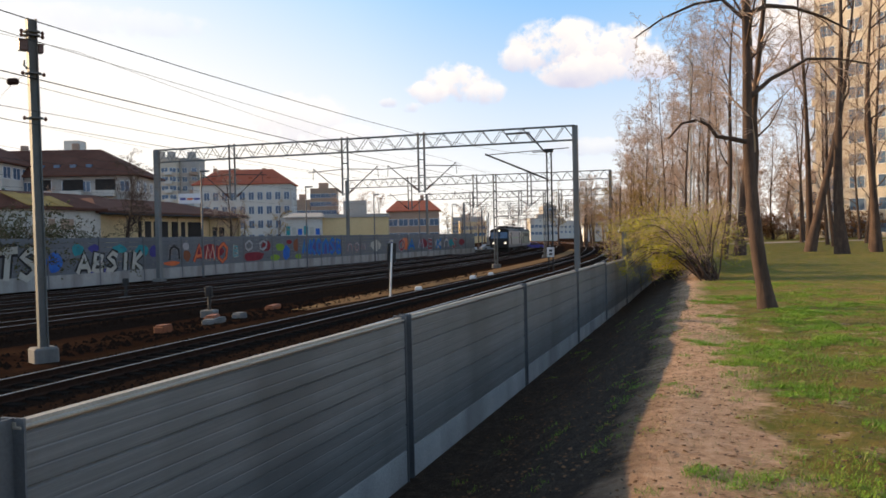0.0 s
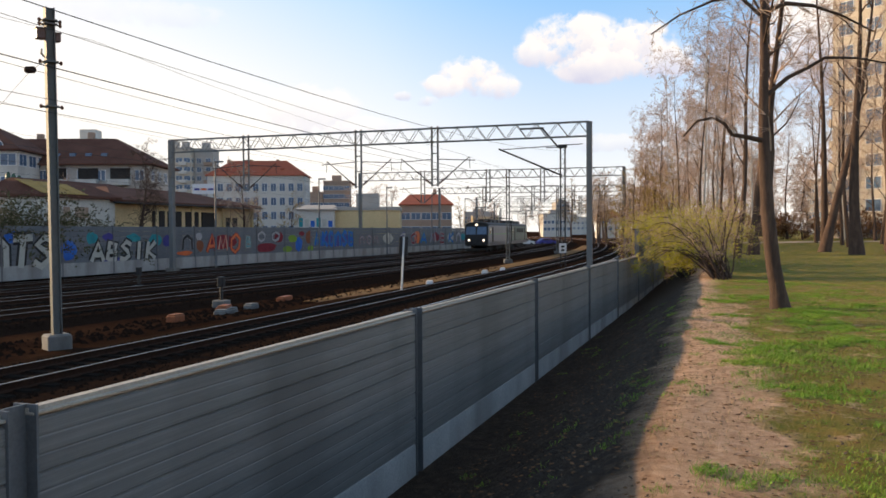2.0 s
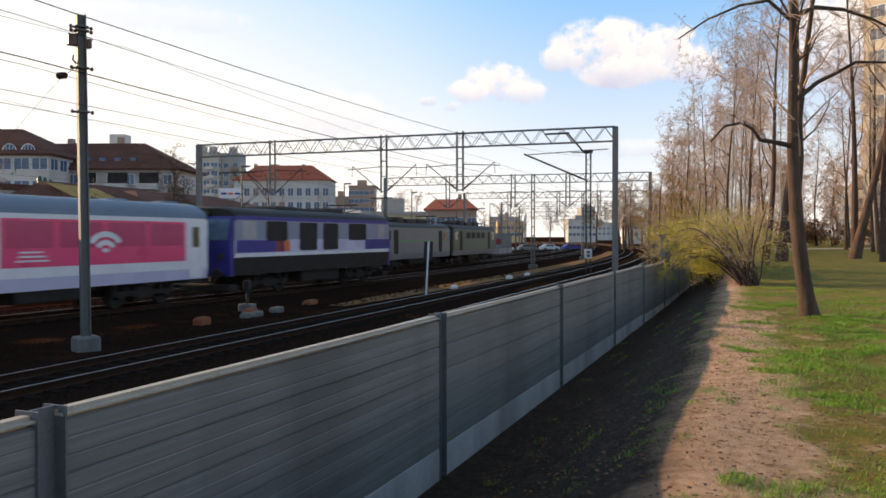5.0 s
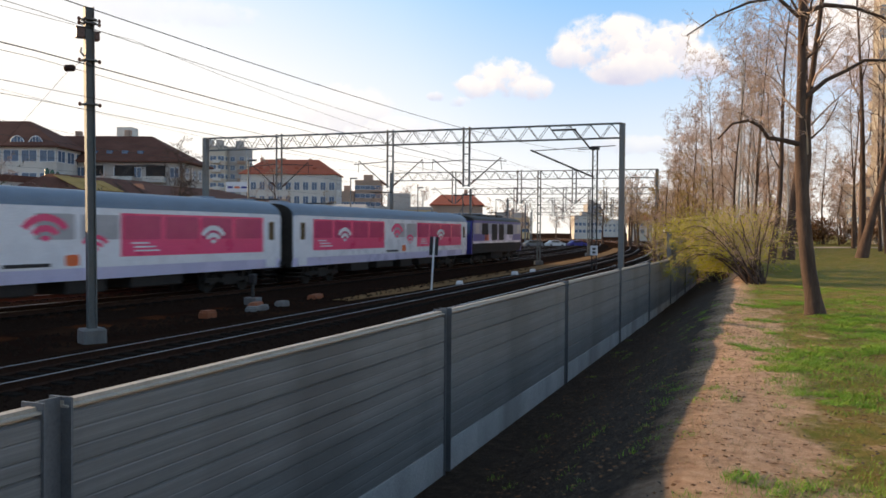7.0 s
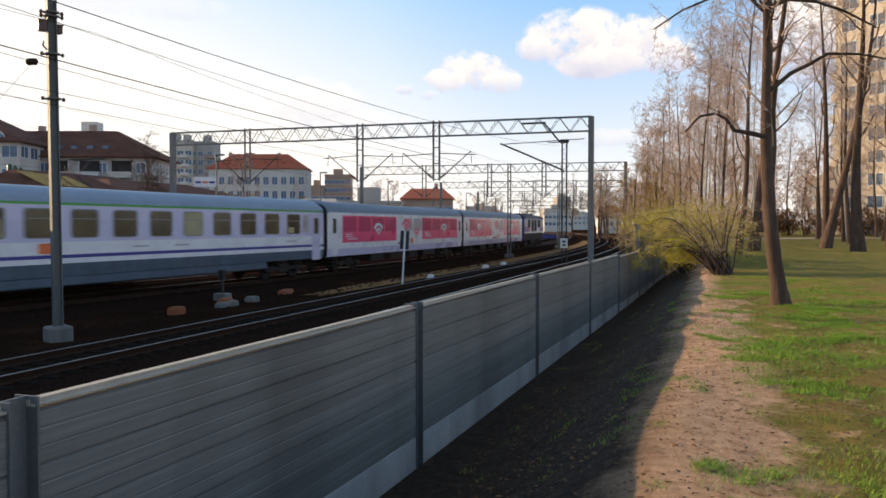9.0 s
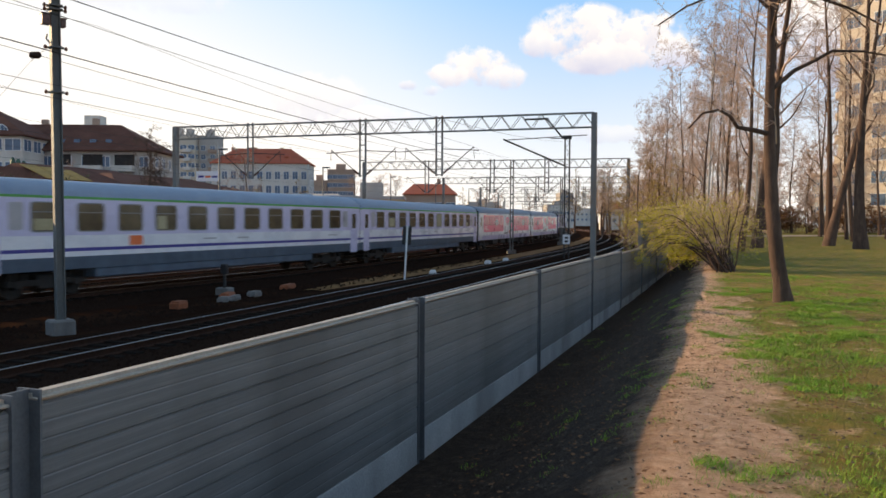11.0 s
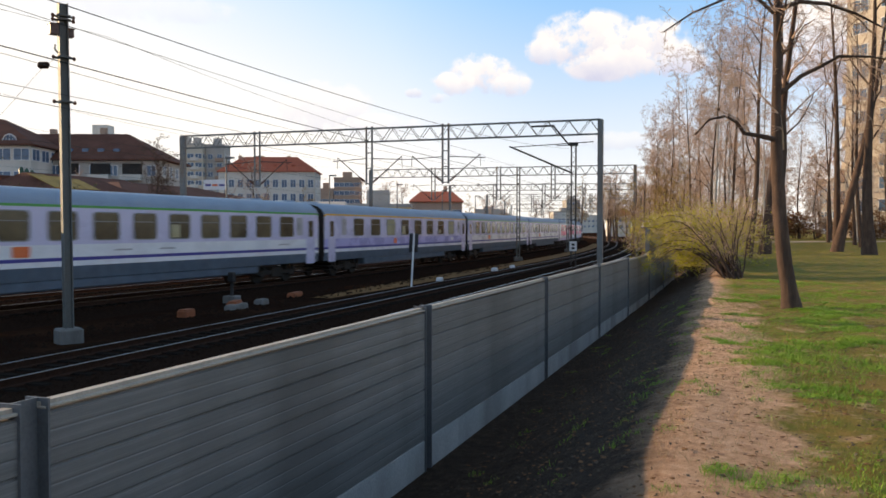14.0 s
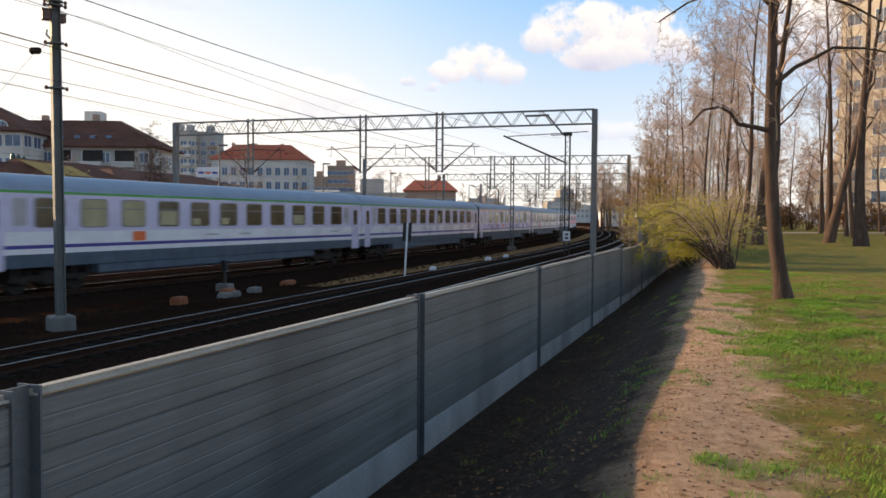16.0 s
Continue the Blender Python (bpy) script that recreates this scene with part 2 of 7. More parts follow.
M = dict(
    panel=node_mat("barrier_panel", ((0.10, 0.092, 0.086), (0.18, 0.167, 0.155), (0.29, 0.27, 0.25)), 1.4, 0.5, 0.0, 0.10, 40, 0.7, 0.05, (0.14, 1, 11), (0.11, 0.10, 0.09)),
    galv=node_mat("galvanised_steel", ((0.13, 0.135, 0.14), (0.20, 0.20, 0.205)), 5, 0.5, 0.35, 0.08, 50, 0.7, 0.05),
    cap=node_mat("barrier_cap", ((0.36, 0.30, 0.24), (0.48, 0.41, 0.33)), 3, 0.5, 0.1, 0.1, 40),
    concrete=node_mat("concrete", ((0.17, 0.165, 0.155), (0.27, 0.26, 0.245)), 2.2, 0.9, 0, 0.35, 45, 0.8, 0.08, (1, 1, 1), (0.10, 0.095, 0.085)),
    rust=node_mat("rusty_steel", ((0.03, 0.016, 0.011), (0.06, 0.031, 0.02)), 9, 0.9, 0.0, 0.3, 70, spec=0.1),
    railtop=node_mat("rail_head", ((0.46, 0.44, 0.42), (0.62, 0.60, 0.57)), 3, 0.38, 1.0, 0.0, 40),
    # darker, slightly rougher rail head for all tracks but the nearest
    dullrail=node_mat("dull_rail_head", ((0.16, 0.14, 0.125), (0.30, 0.27, 0.25)), 3, 0.42, 1.0, 0.0, 40),
    sleeper=node_mat("sleeper_concrete", ((0.016, 0.013, 0.011), (0.032, 0.026, 0.022)), 3, 1.0, 0, 0.3, 40, 0.9, 0.1, spec=0.0),
    ballast=node_mat("ballast", ((0.013, 0.008, 0.006), (0.023, 0.014, 0.010), (0.042, 0.026, 0.018)), 16, 1.0, 0, 1.0, 14, 0.9, spec=0.0),
    farpanel=node_mat("far_barrier_panel", ((0.12, 0.13, 0.142), (0.19, 0.20, 0.212)), 0.8, 0.6, 0, 0.2, 30, 0.8, 0.06),
    plinth=node_mat("plinth_concrete", ((0.34, 0.325, 0.31), (0.48, 0.46, 0.43)), 1.6, 0.9, 0, 0.3, 40, 0.8, 0.08, (1, 1, 1), (0.22, 0.20, 0.18)),
    # the mast's grey made lighter: sunlight on the portals put into the colour
    portal=node_mat("sunlit_portal_paint", ((0.15, 0.155, 0.155), (0.25, 0.25, 0.24)), 3, 0.6, 0.1, 0.15, 40, 0.8, 0.0, (1, 1, 0.4), (0.2, 0.15, 0.11)),
    mast=node_mat("painted_mast", ((0.11, 0.12, 0.115), (0.17, 0.175, 0.165)), 3, 0.6, 0.1, 0.15, 40, 0.8, 0.0, (1, 1, 0.4), (0.12, 0.075, 0.05)),
    darkmast=node_mat("dark_mast", ((0.035, 0.035, 0.035), (0.06, 0.055, 0.05)), 3, 0.6, 0.3, 0.1, 40),
    wire=node_mat("wire", ((0.03, 0.03, 0.03), (0.05, 0.048, 0.045)), 2, 0.6, 0.4, 0.0, 20),
    insul=node_mat("insulator", ((0.10, 0.045, 0.03), (0.16, 0.07, 0.04)), 8, 0.3, 0, 0.0, 40),
    white=node_mat("white_paint", ((0.66, 0.66, 0.65), (0.78, 0.78, 0.77)), 2, 0.5, 0, 0.06, 40),
    black=node_mat("black_paint", ((0.012, 0.012, 0.014), (0.03, 0.03, 0.03)), 2, 0.5, 0, 0.05, 40),
    orange=node_mat("orange_paint", ((0.22, 0.07, 0.03), (0.34, 0.11, 0.045)), 5, 0.7, 0, 0.15, 40),
    coach=node_mat("coach_grey_paint", ((0.56, 0.53, 0.70), (0.65, 0.62, 0.77)), 0.6, 0.28, 0, 0.02, 30, 0.8),
    violet=node_mat("coach_violet_paint", ((0.40, 0.38, 0.66), (0.48, 0.46, 0.74)), 0.7, 0.28, 0, 0.02, 30, 0.8),
    coachwhite=node_mat("coach_white_paint", ((0.72, 0.72, 0.75), (0.80, 0.80, 0.82)), 0.7, 0.28, 0, 0.02, 30, 0.8),
    coachroof=node_mat("coach_roof", ((0.20, 0.27, 0.36), (0.30, 0.37, 0.46)), 1.0, 0.5, 0.1, 0.08, 30, 0.8),
    darkroof=node_mat("dark_coach_roof", ((0.13, 0.17, 0.22), (0.20, 0.25, 0.31)), 1.0, 0.5, 0.1, 0.08, 30, 0.8),
    skirt=node_mat("coach_skirt", ((0.05, 0.075, 0.10), (0.13, 0.17, 0.22)), 1.5, 0.6, 0, 0.1, 40, 0.8),
    pink=node_mat("magenta_film", ((0.80, 0.06, 0.17), (0.88, 0.09, 0.22)), 0.8, 0.3, 0, 0.02, 30, 0.8),
    pinkglass=node_mat("magenta_window_film", ((0.46, 0.04, 0.12), (0.64, 0.07, 0.18)), 1.4, 0.2, 0, 0.0, 30, 0.9),
    greyfilm=node_mat("grey_window_film", ((0.34, 0.33, 0.34), (0.45, 0.44, 0.45)), 1.0, 0.3, 0, 0.0, 30),
    green=node_mat("green_stripe", ((0.07, 0.30, 0.06), (0.10, 0.40, 0.09)), 1, 0.35, 0, 0.0, 30),
    yellow=node_mat("amber_stripe", ((0.72, 0.36, 0.03), (0.85, 0.46, 0.05)), 1, 0.35, 0, 0.0, 30),
    navy=node_mat("navy_paint", ((0.035, 0.035, 0.22), (0.06, 0.06, 0.30)), 1, 0.35, 0, 0.02, 30),
    red=node_mat("red_orange_film", ((0.72, 0.12, 0.04), (0.82, 0.2, 0.06)), 2, 0.4, 0, 0.0, 30),
    glass=node_mat("coach_window_glass", ((0.03, 0.025, 0.02), (0.17, 0.135, 0.075)), 0.55, 0.08, 0, 0.0, 4, 0.7),
    blind=node_mat("window_blind", ((0.36, 0.31, 0.17), (0.48, 0.42, 0.26)), 1.2, 0.6, 0, 0.0, 30),
    bogie=node_mat("bogie_grime", ((0.02, 0.018, 0.016), (0.05, 0.042, 0.035)), 4, 0.8, 0.2, 0.3, 30),
    slate=node_mat("slate_blue_paint", ((0.22, 0.25, 0.33), (0.30, 0.33, 0.42)), 1.0, 0.35, 0, 0.03, 30, 0.8),
    locogrey=node_mat("loco_grey_paint", ((0.17, 0.175, 0.18), (0.25, 0.255, 0.26)), 1.2, 0.4, 0, 0.05, 30, 0.8),
    locogreen=node_mat("loco_green_paint", ((0.03, 0.075, 0.05), (0.05, 0.11, 0.07)), 1.2, 0.4, 0, 0.05, 30),
    lamp=node_mat("headlamp_lens", ((0.9, 0.85, 0.7), (1, 0.95, 0.8)), 2, 0.2, 0, 0.0, 30),
    bark=node_mat("bark", ((0.032, 0.019, 0.014), (0.085, 0.052, 0.037), (0.18, 0.115, 0.082)), 5, 0.95, 0, 0.9, 30, 0.9, 0.12, (1, 1, 0.25)),
    birch=node_mat("birch_bark", ((0.16, 0.14, 0.12), (0.44, 0.42, 0.39), (0.52, 0.50, 0.47)), 4, 0.9, 0, 0.4, 30, 0.8, 0.1, (1, 1, 0.6)),
    twig=node_mat("twigs", ((0.36, 0.24, 0.17), (0.58, 0.42, 0.32)), 2, 0.9, 0, 0.0, 30, 0.8, 0.15),
    willow=node_mat("willow_twigs", ((0.30, 0.19, 0.06), (0.42, 0.28, 0.09)), 1, 0.85, 0, 0.0, 30, 0.8, 0.15),
    leaf=node_mat("young_leaves", ((0.34, 0.31, 0.02), (0.48, 0.42, 0.03), (0.58, 0.50, 0.05)), 1.3, 0.7, 0, 0.0, 20, 0.9),
    grass=node_mat("grass_blades", ((0.11, 0.25, 0.018), (0.20, 0.35, 0.027), (0.36, 0.36, 0.058)), 0.9, 0.7, 0, 0.0, 20, 0.9),
    litter=node_mat("dead_leaves", ((0.12, 0.058, 0.03), (0.26, 0.14, 0.07)), 6, 0.95, 0, 0.1, 20, spec=0.05),
    stone=node_mat("pebble", ((0.10, 0.075, 0.055), (0.22, 0.17, 0.13)), 6, 0.95, 0, 0.2, 30, 0.9, 0.25, spec=0.05),
    plaster=node_mat("cream_plaster", ((0.60, 0.56, 0.50), (0.72, 0.68, 0.61)), 0.25, 0.9, 0, 0.1, 6, 0.8, 0, (1, 1, 1), (0.34, 0.31, 0.27)),
    beige=node_mat("beige_panel", ((0.54, 0.46, 0.36), (0.64, 0.56, 0.45)), 0.2, 0.9, 0, 0.1, 6, 0.8),
    greywall=node_mat("grey_plaster", ((0.38, 0.345, 0.31), (0.50, 0.46, 0.415)), 0.25, 0.9, 0, 0.1, 6, 0.8),
    yellowwall=node_mat("ochre_plaster", ((0.66, 0.48, 0.25), (0.78, 0.60, 0.34)), 0.4, 0.9, 0, 0.1, 6, 0.8, 0, (1, 1, 1), (0.36, 0.27, 0.13)),
    brownwall=node_mat("brown_plaster", ((0.36, 0.24, 0.175), (0.50, 0.35, 0.26)), 0.3, 0.9, 0, 0.1, 6, 0.8),
    redroof=node_mat("red_tiles", ((0.36, 0.085, 0.045), (0.48, 0.13, 0.07)), 0.6, 0.85, 0, 0.2, 8, 0.8),
    brownroof=node_mat("brown_roofing", ((0.095, 0.042, 0.03), (0.18, 0.085, 0.062)), 0.5, 0.95, 0, 0.2, 8, 0.8, spec=0.08),
    tarp=node_mat("ochre_sheet_roof", ((0.16, 0.085, 0.03), (0.42, 0.25, 0.06), (0.56, 0.37, 0.11)), 0.9, 0.8, 0, 0.1, 8, 0.8),
    pane=node_mat("house_window_glass", ((0.05, 0.08, 0.12), (0.16, 0.24, 0.36)), 0.6, 0.1, 0, 0.0, 4, 0.9),
    darkgap=node_mat("dark_opening", ((0.02, 0.017, 0.015), (0.05, 0.04, 0.035)), 1, 0.8, 0, 0.0, 10),
    hedge=node_mat("shrub_leaves", ((0.05, 0.055, 0.02), (0.10, 0.09, 0.035), (0.20, 0.15, 0.06)), 0.6, 0.8, 0, 0.0, 10, 0.9),
    ivory=node_mat("pale_graffiti_paint", ((0.46, 0.44, 0.38), (0.58, 0.56, 0.49)), 2, 0.8, 0, 0.0, 20),
    teal=node_mat("teal_graffiti_paint", ((0.02, 0.22, 0.26), (0.04, 0.34, 0.36)), 2, 0.8, 0, 0.0, 20),
    blue=node_mat("blue_graffiti_paint", ((0.02, 0.10, 0.45), (0.05, 0.20, 0.60)), 2, 0.8, 0, 0.0, 20),
    maroon=node_mat("maroon_graffiti_paint", ((0.20, 0.02, 0.03), (0.32, 0.04, 0.05)), 2, 0.8, 0, 0.0, 20),
    lime=node_mat("lime_graffiti_paint", ((0.18, 0.32, 0.03), (0.28, 0.42, 0.06)), 2, 0.8, 0, 0.0, 20),
)


def lamp_glow():
    b = M["lamp"].node_tree.nodes["Principled BSDF"]
    b.inputs["Emission Color"].default_value = (1, 0.8, 0.6, 1)
    b.inputs["Emission Strength"].default_value = 1.3


lamp_glow()


# ---- mesh helpers ----
def mesh_of(bm, name, mat, smooth=False):
    me = bpy.data.meshes.new(name)
    bm.to_mesh(me)
    bm.free()
    for m in (mat if isinstance(mat, (list, tuple)) else [mat]):
        me.materials.append(m)
    if smooth:
        for p in me.polygons:
            p.use_smooth = True
    return me


def part(name, bm, mat, parent=None, label="", smooth=False):
    ob = new(name, mesh_of(bm, name, mat, smooth))
    ob.parent = parent
    if label:
        ob["label"] = label
    return ob


def share(name, me, parent, m, label=""):
    """One more object on the mesh me, at m under parent."""
    ob = new(name, me)
    ob.parent = parent
    ob.matrix_basis = m
    if label:
        ob["label"] = label
    return ob


def base(name, m=None, label="", category="", group="", kind=""):
    ob = new(name)
    if m is not None:
        ob.matrix_basis = m
    return tagged(ob, label, category, group, kind)


def box(bm, x0, x1, y0, y1, z0, z1, bevel=0.0, m=None):
    mat = Matrix.LocRotScale(((x0 + x1) / 2, (y0 + y1) / 2, (z0 + z1) / 2), None, (x1 - x0, y1 - y0, z1 - z0))
    r = bmesh.ops.create_cube(bm, size=1, matrix=(m @ mat) if m is not None else mat)
    if bevel:
        es = {e for v in r["verts"] for e in v.link_edges}
        bmesh.ops.bevel(bm, geom=list(es), offset=bevel, segments=1, affect="EDGES")
    return r


def boxed(*a, bevel=0.0):
    bm = bmesh.new()
    box(bm, *a, bevel=bevel)
    return bm


def tube(bm, pts, radii, sides=6, cap=True):
    """A tapered tube along pts."""
    rings, prev = [], None
    for i, p in enumerate(pts):
        a = pts[min(i + 1, len(pts) - 1)] - pts[max(i - 1, 0)]
        if a.length < 1e-6:
            a = Vector((0, 0, 1))
        a.normalize()
        if prev is None:
            prev = a.orthogonal().normalized()
        prev = (prev - a * prev.dot(a))
        prev = prev.normalized() if prev.length > 1e-5 else a.orthogonal().normalized()
        q = a.cross(prev)
        rings.append([bm.verts.new(p + (prev * math.cos(t) + q * math.sin(t)) * radii[i]) for t in (2 * math.pi * k / sides for k in range(sides))])
    for A, B in zip(rings, rings[1:]):
        for k in range(sides):
            bm.faces.new((A[k], A[(k + 1) % sides], B[(k + 1) % sides], B[k]))
    if cap and sides > 2:
        bm.faces.new(rings[0][::-1])
        bm.faces.new(rings[-1])


def rod(bm, a, b, r, sides=5):
    tube(bm, [Vector(a), Vector(b)], [r, r], sides)


def sweep(bm, sections, close=False):
    """Skin a list of equal rings of points (open profiles)."""
    vs = [[bm.verts.new(p) for p in ring] for ring in sections]
    for A, B in zip(vs, vs[1:]):
        n = len(A)
        for k in range(n if close else n - 1):
            bm.faces.new((A[k], B[k], B[(k + 1) % n], A[(k + 1) % n]))
    return vs


# ---- ground ----
def ground_z(s, n):
    """Lawn on the camera's side, a slope down to the barrier, the track bed, and the far side."""
    lawn = 1.15 + 0.006 * max(0.0, min(s, 120) - 22)
    if n < 0.2:
        z = lawn
    elif n < 2.9:
        t = (n - 0.2) / 2.7
        z = lawn + (0.0 - lawn) * t * t * (3 - 2 * t)
    elif n < 4.5:
        z = -0.18 * (n - 2.9) / 1.6
    else:
        z = -0.22
    if n < 3.0:
        z += 0.05 * noise.noise(Vector((s * 0.8, n * 0.8, 0))) + 0.02 * noise.noise(Vector((s * 3, n * 3, 5)))
    return z


def build_ground():
    bm = bmesh.new()
    ns = [-2500, -600, -200, -90, -60, -45, -35, -28, -22, -18, -15, -12.5, -10.5, -9, -8, -7, -6.2, -5.4, -4.8]
    ns += [-4.4 + 0.2 * i for i in range(38)] + [3.3, 3.8, 4.5, 6, 10, 16, 24, 32, 42, 60, 100, 250, 700, 2800]
    ss = [-900, -200, -60, -25, -12, -6, -3] + [-1.5 + 0.3 * i for i in range(90)] + [26 + 1.2 * i for i in range(30)] + [64, 70, 80, 95, 120, 160, 220, 320, 480, 800, 1600, 3200]
    rows = []
    for s in ss:
        rows.append([bm.verts.new((-n, s, ground_z(s, n))) for n in ns])
    for i in range(len(ss) - 1):
        for j in range(len(ns) - 1):
            f = bm.faces.new((rows[i][j], rows[i][j + 1], rows[i + 1][j + 1], rows[i + 1][j]))
            f.smooth = True
            nm = (ns[j] + ns[j + 1]) / 2
            f.material_index = 0 if nm < 3.7 else 1
    bmesh.ops.recalc_face_normals(bm, faces=bm.faces)
    if sum(f.normal.z for f in bm.faces) < 0:
        bmesh.ops.reverse_faces(bm, faces=bm.faces)
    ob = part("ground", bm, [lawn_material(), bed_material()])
    ob.matrix_basis = Matrix.Rotation(-TURN, 4, "Z")
    tagged(ob, "grassy park lawn with a trodden sandy strip and a soil slope coloured darker for shade", "ground", kind="structure")


def lawn_material():
    m = bpy.data.materials.new("lawn_and_sand")
    m.use_nodes = True
    nt = m.node_tree
    N, L = nt.nodes.new, nt.links.new
    b = nt.nodes["Principled BSDF"]
    b.inputs["Roughness"].default_value = 0.95
    b.inputs["Specular IOR Level"].default_value = 0.2
    co = N("ShaderNodeTexCoord")
    def noise_tex(scale, detail=6, rough=0.6):
        n = N("ShaderNodeTexNoise")
        n.inputs["Scale"].default_value, n.inputs["Detail"].default_value, n.inputs["Roughness"].default_value = scale, detail, rough
        L(co.outputs["Object"], n.inputs["Vector"])
        return n.outputs[0]
    def ramp(fac, stops):
        r = N("ShaderNodeValToRGB")
        while len(r.color_ramp.elements) < len(stops):
            r.color_ramp.elements.new(0.5)
        for e, (p, c) in zip(r.color_ramp.elements, stops):
            e.position, e.color = p, (*c, 1)
        L(fac, r.inputs[0])
        return r.outputs[0]
    def mth(op, x, y, clamp=False):
        n = N("ShaderNodeMath")
        n.operation, n.use_clamp = op, clamp
        for i, v in enumerate((x, y)):
            if isinstance(v, (int, float)):
                n.inputs[i].default_value = v
            else:
                L(v, n.inputs[i])
        return n.outputs[0]
    def mix(fac, a, c):
        n = N("ShaderNodeMix")
        n.data_type = "RGBA"
        L(fac, n.inputs[0]), L(a, n.inputs[6]), L(c, n.inputs[7])
        return n.outputs[2]
    sep = N("ShaderNodeSeparateXYZ")
    L(co.outputs["Object"], sep.inputs[0])
    sand = ramp(noise_tex(9, 8, 0.7), [(0.3, (0.30, 0.165, 0.10)), (0.45, (0.58, 0.36, 0.225)), (0.55, (0.66, 0.43, 0.28)), (0.72, (0.76, 0.54, 0.38))])
    turf = ramp(noise_tex(1.6, 8, 0.7), [(0.28, (0.34, 0.21, 0.075)), (0.44, (0.27, 0.20, 0.045)), (0.58, (0.16, 0.17, 0.022)), (0.74, (0.29, 0.225, 0.05))])
    # brown earth of the slope, darkened to carry the barrier's shade
    shaded_soil = ramp(noise_tex(7, 8, 0.75), [(0.3, (0.028, 0.017, 0.010)), (0.52, (0.056, 0.035, 0.022)), (0.72, (0.115, 0.075, 0.048))])
    wob = noise_tex(1.1, 6, 0.7)
    # local x runs right across the line: sand from about -0.6 to 1.9, turf beyond, on the slope dark earth that also
    # paints the barrier's shade
    edge = mth("ADD", sep.outputs[0], mth("MULTIPLY", mth("SUBTRACT", wob, 0.5), 2.2))
    grassy = mth("MULTIPLY", mth("SUBTRACT", edge, 0.4), 2.6, True)
    # mask drawn out to the edge of the barrier's cast shadow
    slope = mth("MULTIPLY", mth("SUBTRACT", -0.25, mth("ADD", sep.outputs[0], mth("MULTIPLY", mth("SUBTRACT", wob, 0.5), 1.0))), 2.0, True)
    far = mth("MULTIPLY", mth("SUBTRACT", sep.outputs[1], 17), 0.16, True)
    grassy = mth("MAXIMUM", grassy, mth("MULTIPLY", far, mth("MULTIPLY", mth("ADD", sep.outputs[0], 0.1), 2.0, True)))
    patches = mth("MULTIPLY", mth("SUBTRACT", noise_tex(2.3, 7, 0.7), 0.56), 9, True)
    thin = mth("SUBTRACT", grassy, mth("MULTIPLY", mth("MULTIPLY", patches, 0.75), mth("SUBTRACT", 1.0, mth("MULTIPLY", far, 0.6))), True)
    col = mix(thin, sand, turf)
    col = mix(slope, col, shaded_soil)
    L(col, b.inputs["Base Color"])
    bp = N("ShaderNodeBump")
    bp.inputs["Strength"].default_value, bp.inputs["Distance"].default_value = 1.0, 0.09
    L(noise_tex(16, 8, 0.75), bp.inputs["Height"])
    L(bp.outputs[0], b.inputs["Normal"])
    return m


def bed_material():
    return node_mat("cinder_bed", ((0.012, 0.007, 0.005), (0.024, 0.013, 0.009), (0.06, 0.031, 0.017)), 0.35, 1.0, 0, 1.0, 9, 0.9, spec=0.0)


build_ground()

# ---- tracks ----
# centre line left of the eye, height of the rail head, from, to
TRACKS = [(9.65, 0.0, -30, 420), (13.55, 0.0, -30, 420), (21.4, 0.2, -40, 420), (26.2, 0.2, -40, 420), (31.2, 0.15, -40, 420), (35.4, 0.15, -40, 420)]


def track_n(c, s):
    """How far left a track's centre lies at s: the far tracks swing out before the straight."""
    u = min(1.0, max(0.0, (45.0 - s) / 30.0))
    return c + (1.4 * u * u * (3 - 2 * u) if c > 20 else 0.0)


def stations(a, b, step_near=4.0):
    out, s = [], a
    while s < b:
        out.append(s)
        s += step_near if s < 200 else 10
    return out + [b]


